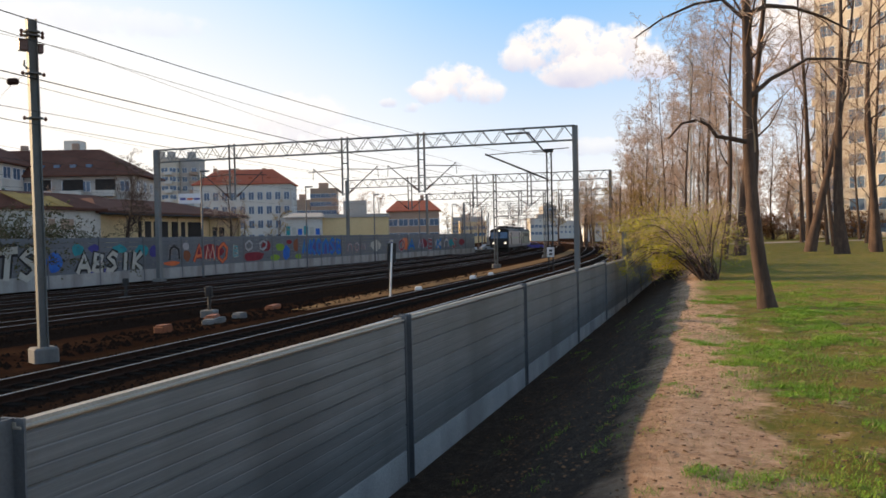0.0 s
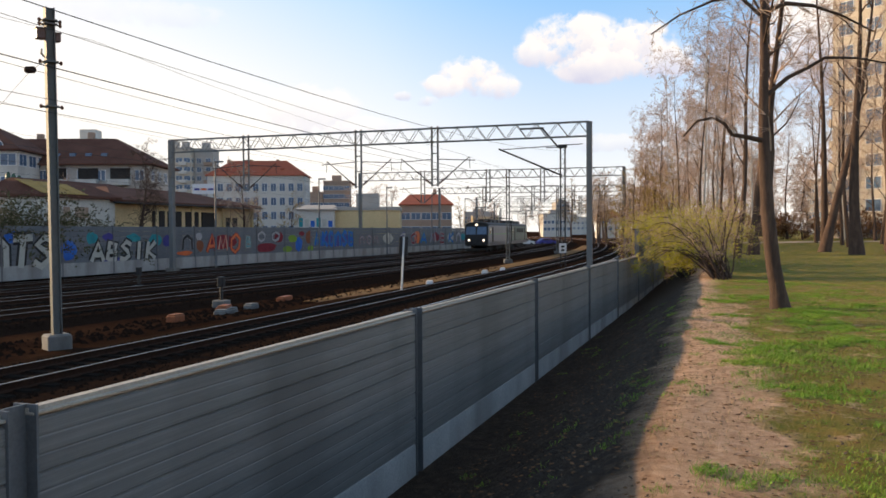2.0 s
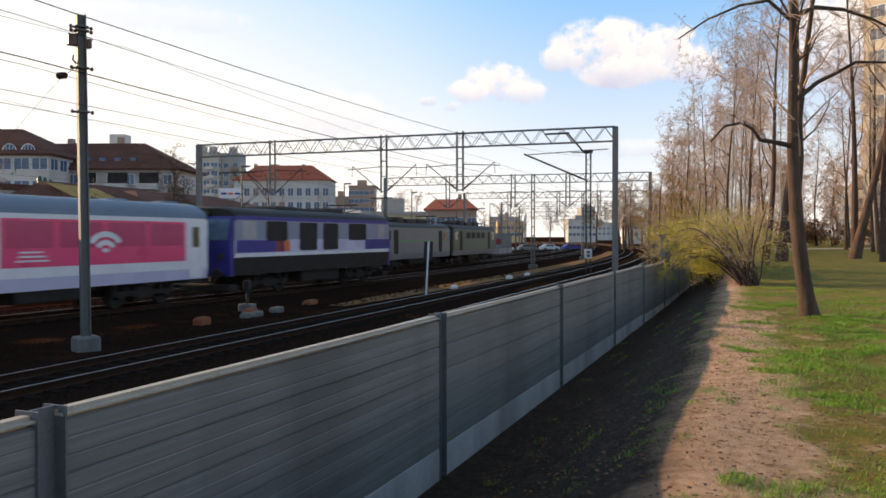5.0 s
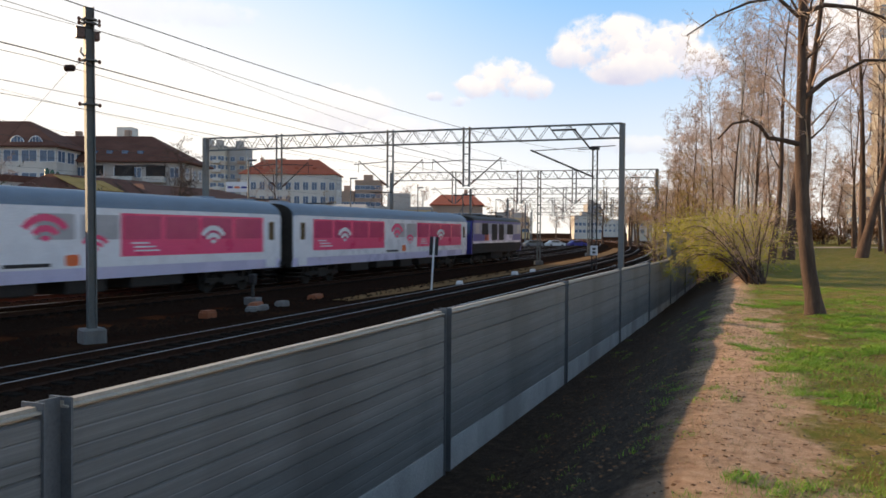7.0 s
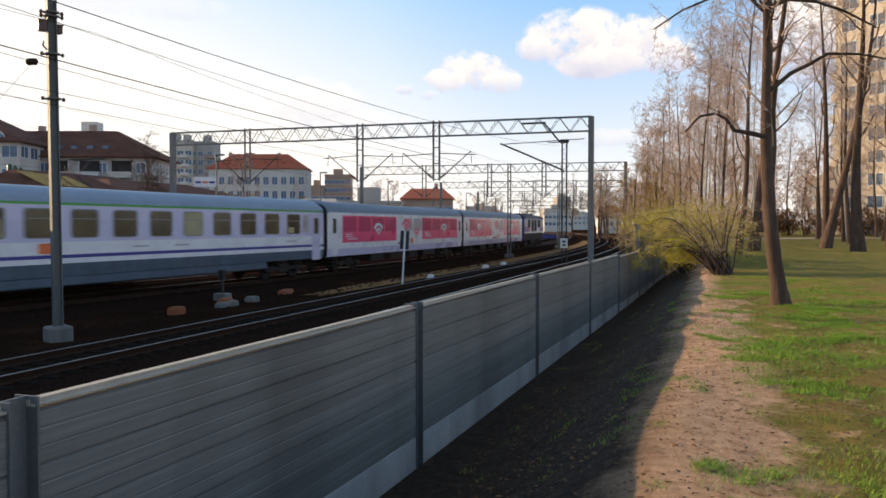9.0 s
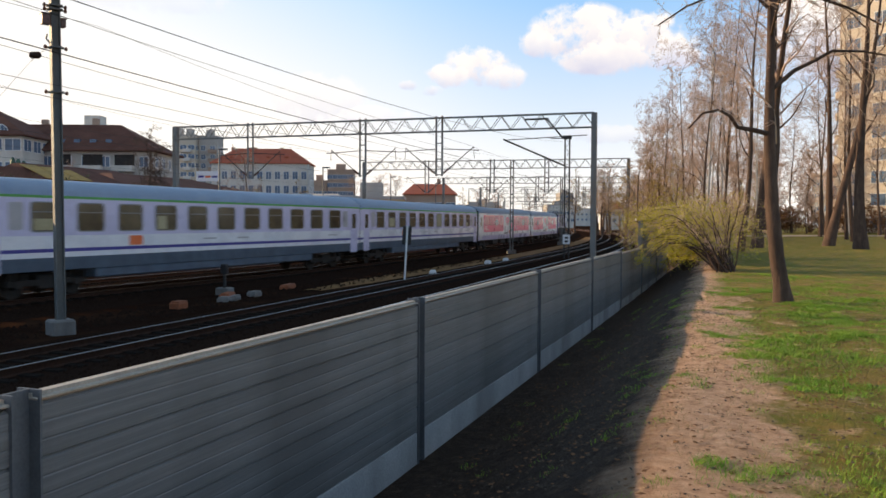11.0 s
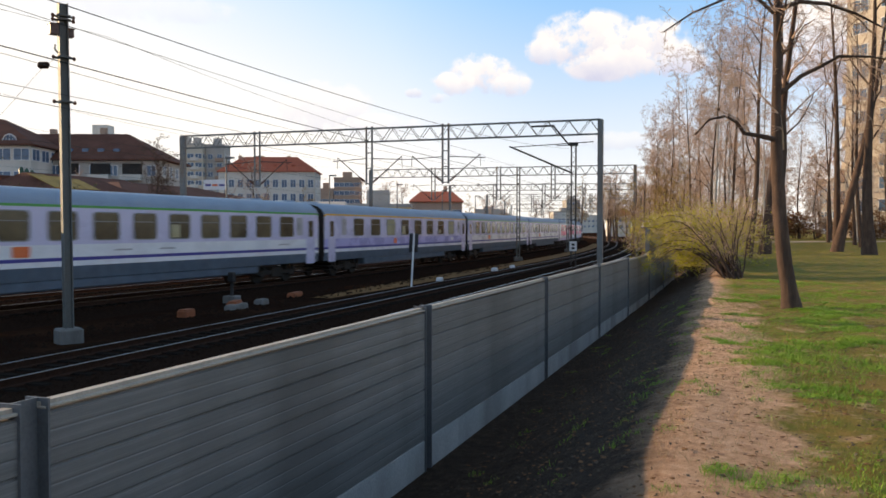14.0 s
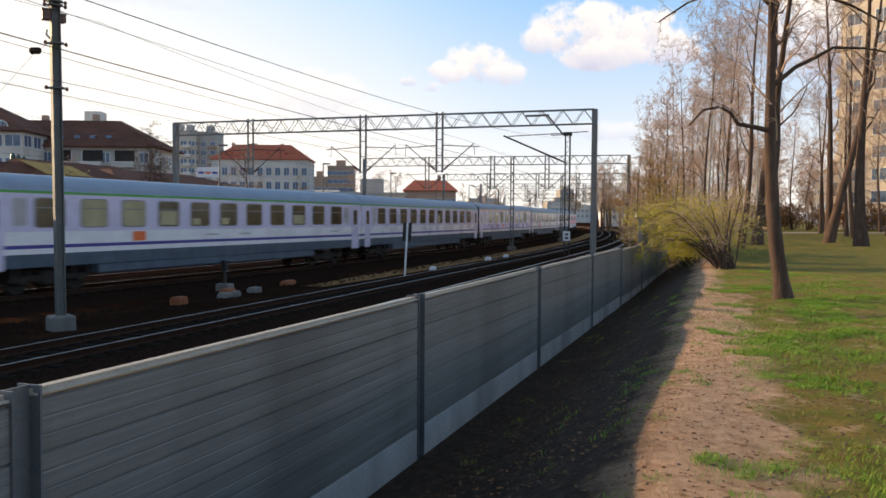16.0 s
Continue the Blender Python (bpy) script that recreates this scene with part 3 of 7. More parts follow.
def build_track(c, z, a, b):
    th = base("railway_track", None, "straight then curving railway track with steel rails on dark ballast", "railway track", "tracks")
    bm = bmesh.new()
    sections = [[lay(s, track_n(c, s) + o, h) for o, h in ((2.6, -0.23), (1.75, z - 0.19), (-1.75, z - 0.19), (-2.6, -0.23))] for s in stations(a, b)]
    sweep(bm, sections)
    bmesh.ops.recalc_face_normals(bm, faces=bm.faces)
    if sum(f.normal.z for f in bm.faces) < 0:
        bmesh.ops.reverse_faces(bm, faces=bm.faces)
    part("ballast_bed", bm, M["ballast"], th, "dark rust-brown crushed stone ballast")
    for side in (-1, 1):
        bm = bmesh.new()
        prof = ((-0.075, -0.17), (-0.06, -0.15), (-0.012, -0.13), (-0.012, -0.045), (-0.036, -0.035), (-0.036, -0.003), (-0.03, 0.0), (0.03, 0.0), (0.036, -0.003), (0.036, -0.035), (0.012, -0.045), (0.012, -0.13), (0.06, -0.15), (0.075, -0.17))
        vs = sweep(bm, [[lay(s, track_n(c, s) + side * 0.7535 + o, z + h) for o, h in prof] for s in stations(a, b)])
        bmesh.ops.recalc_face_normals(bm, faces=bm.faces)
        ob = part("rail", bm, [M["rust"], M["railtop"] if c < 12 else M["dullrail"]], th, "rusty rail with polished head")
        k = len(prof) - 1
        for i, p in enumerate(ob.data.polygons):
            if i % k in (5, 6, 7):
                p.material_index = 1
    # sleepers, too many to pick apart
    verts, faces = [], []
    s = max(a, -10)
    while s < min(b, 150):
        o = len(verts)
        for ds, dn, dz in ((-0.13, -1.25, 0), (0.13, -1.25, 0), (0.13, 1.25, 0), (-0.13, 1.25, 0)):
            verts.append(lay(s + ds, track_n(c, s) + dn, z - 0.26))
        for ds, dn, dz in ((-0.11, -1.23, 0), (0.11, -1.23, 0), (0.11, 1.23, 0), (-0.11, 1.23, 0)):
            verts.append(lay(s + ds, track_n(c, s) + dn, z - 0.15))
        faces += [(o + 4, o + 5, o + 6, o + 7), (o, o + 1, o + 5, o + 4), (o + 1, o + 2, o + 6, o + 5), (o + 2, o + 3, o + 7, o + 6), (o + 3, o, o + 4, o + 7)]
        s += 0.6
    me = bpy.data.meshes.new("sleeper_run")
    me.from_pydata(verts, [], faces)
    me.materials.append(M["sleeper"])
    ob = new("sleeper_run", me)
    ob.parent = th
    ob["kind"] = "stuff"
    # loose stones along the shoulders of the bed
    if c < 28:
        rnd = random.Random(int(c * 10))
        verts, faces = [], []
        for i in range(7000):
            s = -2 + 75 * rnd.random() ** 1.3
            o = rnd.uniform(-2.4, 2.4)
            h = z - 0.19 if abs(o) < 1.75 else z - 0.19 - (abs(o) - 1.75) * 0.2
            p, r = lay(s, track_n(c, s) + o, h), rnd.uniform(0.03, 0.075)
            k = len(verts)
            for d in ((1, 0, 0), (-0.5, 0.9, 0), (-0.5, -0.9, 0), (0.1, 0.1, 0.9)):
                verts.append(p + Vector((d[0] * r * rnd.uniform(0.6, 1.2), d[1] * r * rnd.uniform(0.6, 1.2), d[2] * r)))
            faces += [(k, k + 1, k + 3), (k + 1, k + 2, k + 3), (k + 2, k, k + 3)]
        me = bpy.data.meshes.new("loose_ballast")
        me.from_pydata(verts, [], faces)
        me.materials.append(M["ballast"])
        ob = new("loose_ballast", me)
        ob.parent = th
        ob["kind"] = "stuff"
    return th


for row in TRACKS:
    build_track(*row)


def build_verge():
    bm = bmesh.new()
    rows = []
    for k in range(70):
        q = 33 + k * 2.0
        w = 0.5 + 0.5 * min(1.0, k / 6) + 0.25 * noise.noise(Vector((q * 0.3, 0, 1)))
        rows.append([lay(q, 16.75 + o * w, -0.19 if abs(o) < 0.9 else -0.24) for o in (1.25, 0.6, 0, -0.6, -1.1)])
    sweep(bm, rows)
    bmesh.ops.recalc_face_normals(bm, faces=bm.faces)
    if sum(f.normal.z for f in bm.faces) < 0:
        bmesh.ops.reverse_faces(bm, faces=bm.faces)
    tagged(part("verge", bm, node_mat("dry_verge", ((0.08, 0.045, 0.022), (0.20, 0.115, 0.05), (0.30, 0.18, 0.075)), 1.2, 0.95, 0, 0.9, 14, 0.9, spec=0.05)), "rust-brown strip of dry grass between the tracks", "verge", kind="structure")


build_verge()


# ---- the near noise barrier ----
def barrier_place(s, z=0.0):
    n = 3.62 - 0.026 * s
    return Vector((s * math.sin(TURN) - n * math.cos(TURN), s * math.cos(TURN) + n * math.sin(TURN), z))


def build_near_barrier():
    th = base("noise_barrier", None, "grey ribbed noise barrier with steel posts and concrete plinth", "noise barrier")
    posts = [-15.2, -9.0, -2.8, 3.5, 9.38, 15.7, 21.9, 27.6, 33.9, 40.2, 46.5]
    bay, head, plinth_h = 6.2, 1.9, 0.33
    # post: an H section
    bm = bmesh.new()
    ring = [(-0.08, -0.1), (0.08, -0.1), (0.08, -0.085), (0.006, -0.085), (0.006, 0.085), (0.08, 0.085), (0.08, 0.1), (-0.08, 0.1), (-0.08, 0.085), (-0.006, 0.085), (-0.006, -0.085), (-0.08, -0.085)]
    A, B = [bm.verts.new((x, y, -0.3)) for x, y in ring], [bm.verts.new((x, y, 1.93)) for x, y in ring]
    for k in range(12):
        bm.faces.new((A[k], A[(k + 1) % 12], B[(k + 1) % 12], B[k]))
    bm.faces.new(A[::-1]), bm.faces.new(B)
    bmesh.ops.recalc_face_normals(bm, faces=bm.faces)
    post_me = mesh_of(bm, "post", M["galv"])
    # board: a hollow plank with two raised ribs on each face
    def board_mesh(h):
        bm = bmesh.new()
        prof = [(-0.042, 0.0), (-0.059, h * 0.04), (-0.06, h * 0.3), (-0.057, h * 0.33), (-0.06, h * 0.36), (-0.06, h * 0.63), (-0.057, h * 0.66), (-0.06, h * 0.69), (-0.059, h * 0.96), (-0.042, h * 0.985), (-0.042, h)]
        ring = prof + [(-x, z) for x, z in prof[::-1]]
        a = [bm.verts.new((0.09, y, z)) for y, z in ring]
        b = [bm.verts.new((bay - 0.09, y, z)) for y, z in ring]
        n = len(ring)
        for i in range(n):
            bm.faces.new((a[i], a[(i + 1) % n], b[(i + 1) % n], b[i]))
        bm.faces.new(a[::-1]), bm.faces.new(b)
        bmesh.ops.recalc_face_normals(bm, faces=bm.faces)
        return mesh_of(bm, "board", M["panel"])
    h = (head - 0.05 - plinth_h) / 5
    board_me = board_mesh(h)
    plinth_me = mesh_of(boxed(0.09, bay - 0.09, -0.06, 0.06, -0.45, plinth_h, bevel=0.008), "plinth", M["plinth"])
    bm = bmesh.new()
    box(bm, 0.085, bay - 0.085, -0.066, 0.066, -0.026, -0.008, bevel=0.005)
    box(bm, 0.085, bay - 0.085, -0.03, 0.03, -0.009, 0.014)
    cap_me = mesh_of(bm, "cap", M["cap"])
    for i, s in enumerate(posts):
        drop = 0.0 if i < 7 else -0.06
        p, q = barrier_place(s), barrier_place(posts[i + 1] if i + 1 < len(posts) else s + bay)
        d = q - p
        m = Matrix.Translation(p + Vector((0, 0, drop))) @ Matrix.Rotation(math.atan2(d.y, d.x), 4, "Z")
        share("post", post_me, th, Matrix.Translation(p) @ Matrix.Diagonal((1, 1, 1.0 if i < 8 else 1.5, 1)) @ Matrix.Rotation(math.atan2(d.y, d.x) + math.pi / 2, 4, "Z"))
        if i == len(posts) - 1:
            continue
        k = Matrix.Diagonal((d.length / bay, 1, 1, 1))
        share("plinth", plinth_me, th, m @ k)
        tall = 3 if i >= 8 else 0
        for j in range(5 + tall):
            share("board", board_me, th, m @ Matrix.Translation((0, 0, plinth_h + j * h)) @ k)
        share("cap", cap_me, th, m @ Matrix.Translation((0, 0, head - 0.005 + tall * h)) @ k)


build_near_barrier()


# ---- the far noise barrier with graffiti ----
def far_n(s):
    return 41.0 if s < 70 else 41.0 - (s - 70) * 0.06


def far_place(s, z=0.0, out=0.0):
    n = far_n(s) - out
    return Vector((s * math.sin(TURN) - n * math.cos(TURN), s * math.cos(TURN) + n * math.sin(TURN), z))


FAR_TOP, FAR_FOOT = 3.35, 0.85


def build_far_barrier():
    th = base("noise_barrier", None, "long grey noise barrier covered with colourful graffiti beyond the tracks", "noise barrier")
    bay = 5.0
    board_me = mesh_of(boxed(0.06, bay - 0.06, -0.05, 0.05, 0, 0.345, bevel=0.012), "board", M["farpanel"])
    plinth_me = mesh_of(boxed(0.03, bay - 0.03, -0.09, 0.09, -0.9, 0.0, bevel=0.01), "plinth", M["plinth"])
    post_me = mesh_of(boxed(-0.07, 0.07, -0.1, 0.1, -0.9, 2.55, bevel=0.01), "post", M["galv"])
    s = -20.0
    while s < 137:
        p, q = far_place(s, FAR_FOOT), far_place(s + bay, FAR_FOOT)
        d = q - p
        m = Matrix.Translation(p) @ Matrix.Rotation(math.atan2(d.y, d.x), 4, "Z")
        share("post", post_me, th, m)
        for k in range(7):
            share("board", board_me, th, m @ Matrix.Translation((0, 0, k * 0.357)))
        share("plinth", plinth_me, th, m)
        s += bay
    return th


far_barrier = build_far_barrier()


# ---- overhead line: portals, masts, wires ----
def truss(bm, a, b, depth, width, step, r=0.045):
    """A box lattice beam from a to b (top chords), hanging down by depth."""
    a, b = Vector(a), Vector(b)
    along = (b - a).normalized()
    side = along.cross(Vector((0, 0, 1))).normalized() * width / 2
    down = Vector((0, 0, -depth))
    for o in (side, -side):
        rod(bm, a + o, b + o, r, 4), rod(bm, a + o + down, b + o + down, r, 4)
    n = max(2, int((b - a).length / step))
    for i in range(n):
        p, q = a.lerp(b, i / n), a.lerp(b, (i + 1) / n)
        mid = (p + q) / 2
        for o in (side, -side):
            rod(bm, p + o + down, mid + o, r * 0.6, 4), rod(bm, mid + o, q + o + down, r * 0.6, 4)
        rod(bm, p + side, p - side, r * 0.5, 4), rod(bm, p + side + down, p - side + down, r * 0.5, 4)


def build_portal(s, n0, n1, top, drops, detail=True):
    th = base("catenary_portal", None, "grey steel lattice portal carrying overhead wires across the tracks", "catenary portal", "catenary portals")
    for n in (n0, n1):
        bm = bmesh.new()
        p = lay(s, n)
        m = Matrix.Translation(p) @ Matrix.Rotation(-heading(s), 4, "Z")
        # two channels laced together
        box(bm, -0.17, -0.11, -0.2, 0.2, -0.3, top, m=m), box(bm, 0.11, 0.17, -0.2, 0.2, -0.3, top, m=m)
        box(bm, -0.11, 0.11, -0.19, -0.17, -0.3, top, m=m)
        z = 0.2
        while z < top - 0.6:
            rod(bm, m @ Vector((-0.14, 0.19, z)), m @ Vector((0.14, 0.19, z + 0.35)), 0.02, 4)
            rod(bm, m @ Vector((0.14, 0.19, z + 0.35)), m @ Vector((-0.14, 0.19, z + 0.7)), 0.02, 4)
            z += 0.7
        part("leg", bm, M["portal"], th)
        bm = bmesh.new()
        box(bm, -0.4, 0.4, -0.4, 0.4, -0.5, 0.12, bevel=0.03, m=m)
        part("footing", bm, M["concrete"], th, "concrete footing block")
    bm = bmesh.new()
    truss(bm, lay(s, n0, top), lay(s, n1, top), 0.95, 0.5, 1.35)
    part("beam", bm, M["portal"], th, "lattice cross beam")
    for n, low in drops:
        bm = bmesh.new()
        for o in (-0.22, 0.22):
            a = lay(s, n + o, top + 0.15)
            rod(bm, a, lay(s, n + o, low), 0.075, 6)
        for z in (low + 0.1, low + 1.2, low + 2.3):
            rod(bm, lay(s, n - 0.22, z), lay(s, n + 0.22, z), 0.05, 4)
        part("drop_post", bm, M["portal"], th, "pair of hanging posts")
        # V-shaped cantilever with insulators under the drop
        for sgn in (-1, 1):
            bm = bmesh.new()
            a, b = lay(s, n + sgn * 0.25, low + 0.15), lay(s, n + sgn * 2.5, low + 2.0)
            rod(bm, a, b, 0.035), rod(bm, lay(s, n + sgn * 0.25, low + 1.9), lay(s, n + sgn * 2.9, low + 1.75), 0.03)
            rod(bm, b, lay(s, n + sgn * 2.55, low + 1.2), 0.02)
            part("cantilever", bm, M["darkmast"], th, "dark tubular cantilever arm")
            bm = bmesh.new()
            for t in (0.06, 0.1, 0.14, 0.18):
                c = a.lerp(b, t)
                tube(bm, [c - (b - a).normalized() * 0.03, c + (b - a).normalized() * 0.03], [0.09, 0.09], 8)
            part("insulator", bm, M["insul"], th, "brown ribbed insulator")
    return th


PORTALS = [(55.5, 7.55, 39.9, 10.05, ((33.3, 6.0), (24.1, 6.0), (18.3, 6.0))), (95, 8.4, 40.0, 10.0, ((32, 6.2), (24, 6.2), (17.6, 6.2))), (133, 8.2, 39.5, 10.0, ((32, 6.2), (24, 6.2), (17.6, 6.2))),
           (172, 8, 39.5, 10, ((30, 6.2), (18, 6.2))), (212, 8, 39.5, 10, ((30, 6.2), (18, 6.2))), (255, 8, 39.5, 10, ((30, 6.2), (18, 6.2))), (300, 8, 39.5, 10, ((30, 6.2), (18, 6.2)))]
for row in PORTALS:
    build_portal(*row)


def h_section(bm, w, d, flange, web, z0, z1):
    ring = [(-w, -d), (-w + flange, -d), (-w + flange, -web), (w - flange, -web), (w - flange, -d), (w, -d), (w, d), (w - flange, d), (w - flange, web), (-w + flange, web), (-w + flange, d), (-w, d)]
    A, B = [bm.verts.new((x, y, z0)) for x, y in ring], [bm.verts.new((x, y, z1)) for x, y in ring]
    for k in range(12):
        bm.faces.new((A[k], A[(k + 1) % 12], B[(k + 1) % 12], B[k]))
    bm.faces.new(A[::-1]), bm.faces.new(B)
    bmesh.ops.recalc_face_normals(bm, faces=bm.faces)


def build_near_mast():
    th = base("catenary_mast", Matrix.Translation(lay(17.95, 16.54, -0.2)) @ pose(0, 0, 0, 0, -0.5, 41), "weathered steel catenary mast with insulators on a concrete base", "catenary mast")
    h = 9.0
    bm = bmesh.new()
    h_section(bm, 0.115, 0.10, 0.028, 0.012, 0.0, h)
    part("column", bm, M["mast"], th)
    bm = bmesh.new()
    box(bm, -0.31, 0.31, -0.3, 0.3, -0.5, 0.38, bevel=0.05)
    part("footing", bm, M["concrete"], th, "cracked concrete footing block")
    # flat clamps with small insulators and a hooked arm on each
    for z in (h - 0.36, h - 0.46, h - 1.45, h - 2.62):
        bm = bmesh.new()
        box(bm, -0.17, 0.17, -0.15, 0.15, z, z + 0.05, bevel=0.01)
        rod(bm, (-0.24, 0.0, z + 0.02), (0.26, 0.0, z + 0.02), 0.02, 5)
        part("bracket", bm, M["mast"], th, "steel bracket clamp")
        for x in (-0.25, 0.27):
            bm = bmesh.new()
            tube(bm, [Vector((x, 0, z - 0.03)), Vector((x, 0, z + 0.02)), Vector((x, 0, z + 0.07))], [0.03, 0.05, 0.025], 8)
            part("insulator", bm, M["insul"], th, "brown insulator")
    for x0, x1, z0, z1 in ((-0.34, -0.12, h - 0.86, h - 0.58), (0.12, 0.26, h - 0.88, h - 0.66)):
        bm = bmesh.new()
        box(bm, x0, x1, -0.1, 0.1, z0, z1, bevel=0.02)
        box(bm, x0 - 0.02, x1 + 0.02, -0.12, 0.12, z1 - 0.01, z1 + 0.02, bevel=0.005)
        part("terminal_box", bm, M["insul"], th, "rust-brown terminal box")
    bm = bmesh.new()
    tube(bm, [Vector((-0.13, 0, h - 1.32)), Vector((-0.22, 0, h - 1.22)), Vector((-0.2, 0, h - 1.1))], [0.025, 0.025, 0.02], 6)
    part("hook", bm, M["mast"], th)
    # weight on a thin stay
    bm = bmesh.new()
    rod(bm, (-0.18, 0, h - 1.45), (-0.42, 0, h - 1.66), 0.006, 4), rod(bm, (-0.5, 0, h - 1.72), (-2.2, 0, h - 3.9), 0.005, 4)
    tube(bm, [Vector((-0.36, 0, h - 1.67)), Vector((-0.4, 0, h - 1.67)), Vector((-0.6, 0, h - 1.7)), Vector((-0.64, 0, h - 1.7))], [0.05, 0.09, 0.09, 0.05], 8)
    part("stay_insulator", bm, M["rust"], th, "dark insulator on a thin stay")


build_near_mast()


def wire(name, pts, r, label, group="overhead wires"):
    bm = bmesh.new()
    tube(bm, pts, [r] * len(pts), 4)
    return tagged(part(name, bm, M["wire"]), label, "wire", group)


def sag(a, b, drop, n=14):
    return [a.lerp(b, i / n) - Vector((0, 0, drop * 4 * (i / n) * (1 - i / n))) for i in range(n + 1)]


def spans(n, z, drop, r, label, stops=(-40, 16, 55.5, 95, 133, 172, 212, 255, 300)):
    pts = []
    for a, b in zip(stops, stops[1:]):
        seg = sag(lay(a, n, z), lay(b, n, z), drop, 10)
        pts += seg if not pts else seg[1:]
    return wire("overhead_wire", pts, r, label)


for n in (13.55, 21.4, 26.2, 31.2):
    spans(n, 7.3, 0.6, 0.005, "dark sagging catenary wire above a track")
    spans(n, 5.75, 0.06, 0.007, "dark contact wire above a track")
for n, z, r, d in ((16.5, 8.25, 0.009, 0.12), (16.5, 7.25, 0.017, 0.1), (16.6, 7.1, 0.008, 0.25), (16.5, 6.05, 0.009, 0.1)):
    spans(n, z, d, r, "dark feeder wire strung along the masts")
wire("overhead_wire", [lay(s, 9.65, 6.3 + (s - 10) ** 2 * 0.00092) for s in [-35 + 4.525 * k for k in range(21)]], 0.009, "long dark wire sagging above a track")


# ---- rolling stock; x points ahead along the track, z = 0 is the rail head ----
def body_shell(name, length, bands, roof_mats, parent, half=1.41, top=4.05, shoulder=3.15, nose=0.0):
    """A vehicle body skinned along its length. bands: (z from, z to, material) up one side to the shoulder; then the roof arch."""
    mats, prof, slots = [], [], []
    def slot(m):
        if m not in mats:
            mats.append(m)
        return mats.index(m)
    side = [(half - (0.05 if z0 < 1.0 else 0.0), z0) for z0, z1, m in bands] + [(half, bands[-1][1])]
    arch = [(half * math.cos(a) ** 0.75, shoulder + (top - shoulder) * math.sin(a)) for a in [math.pi / 2 * k / 7 for k in range(1, 7)]]
    half_prof = side + [(half - 0.03, bands[-1][1] + 0.004)] + arch + [(0.0, top)]
    half_slots = [slot(m) for _, _, m in bands] + [slot(roof_mats)] * (len(half_prof) - 1 - len(bands))
    ring = half_prof + [(-y, z) for y, z in half_prof[-2::-1]]
    slots = half_slots + half_slots[::-1]
    bm = bmesh.new()
    xs = [-length / 2, -length / 2 + 0.25] + [-length / 2 + 2 + (length - 4) * k / 8 for k in range(9)] + [length / 2 - 0.25, length / 2]
    vs = []
    for i, x in enumerate(xs):
        k = 0.975 if i in (0, len(xs) - 1) else 1.0
        vs.append([bm.verts.new((x, y * k, 1.0 + (z - 1.0) * (0.97 if k < 1 else 1.0))) for y, z in ring])
    for A, B in zip(vs, vs[1:]):
        for k in range(len(ring) - 1):
            f = bm.faces.new((A[k], A[k + 1], B[k + 1], B[k]))
            f.material_index = slots[k]
            f.smooth = len(bands) < k < len(ring) - 2 - len(bands)
    end = slot(M["bogie"])
    for A in (vs[0][::-1], vs[-1]):
        bm.faces.new(A).material_index = end
    bmesh.ops.recalc_face_normals(bm, faces=bm.faces)
    return part(name, bm, mats, parent)


def pane(parent, x0, x1, z0, z1, mat, y=1.41, name="window", proud=0.006, r=0.08, both=True, frame_mat=None, label=""):
    """A window with rounded corners set on the side walls."""
    made = []
    for sgn in ((1, -1) if both else (-1,)):
        bm = bmesh.new()
        pts = []
        for cx, cz, a0 in ((x1 - r, z1 - r, 0), (x0 + r, z1 - r, 90), (x0 + r, z0 + r, 180), (x1 - r, z0 + r, 270)):
            for a in (a0, a0 + 45, a0 + 90):
                pts.append((cx + r * math.cos(radians(a)), cz + r * math.sin(radians(a))))
        f = bm.faces.new([bm.verts.new((x, sgn * (y + proud), z)) for x, z in pts])
        r_ = bmesh.ops.extrude_face_region(bm, geom=[f])
        for v in [g for g in r_["geom"] if isinstance(g, bmesh.types.BMVert)]:
            v.co.y = sgn * (y - 0.02)
        bmesh.ops.recalc_face_normals(bm, faces=bm.faces)
        w = part(name, bm, mat, parent, label)
        made.append(w)
        if frame_mat:
            bm = bmesh.new()
            pin = [((x - (x0 + x1) / 2) * 1.0, z) for x, z in pts]
            out_ = [bm.verts.new((x, sgn * (y + proud + 0.012), z)) for x, z in pts]
            grow = [bm.verts.new(((x - (x0 + x1) / 2) * (1 + 0.08 / (x1 - x0)) + (x0 + x1) / 2, sgn * (y + proud + 0.012), (z - (z0 + z1) / 2) * (1 + 0.08 / (z1 - z0)) + (z0 + z1) / 2)) for x, z in pts]
            back = [bm.verts.new((v.co.x, sgn * (y - 0.01), v.co.z)) for v in grow]
            n = len(pts)
            for k in range(n):
                bm.faces.new((out_[k], out_[(k + 1) % n], grow[(k + 1) % n], grow[k]))
                bm.faces.new((grow[k], grow[(k + 1) % n], back[(k + 1) % n], back[k]))
            bmesh.ops.recalc_face_normals(bm, faces=bm.faces)
            fr = part("frame", bm, frame_mat, w)
    return made


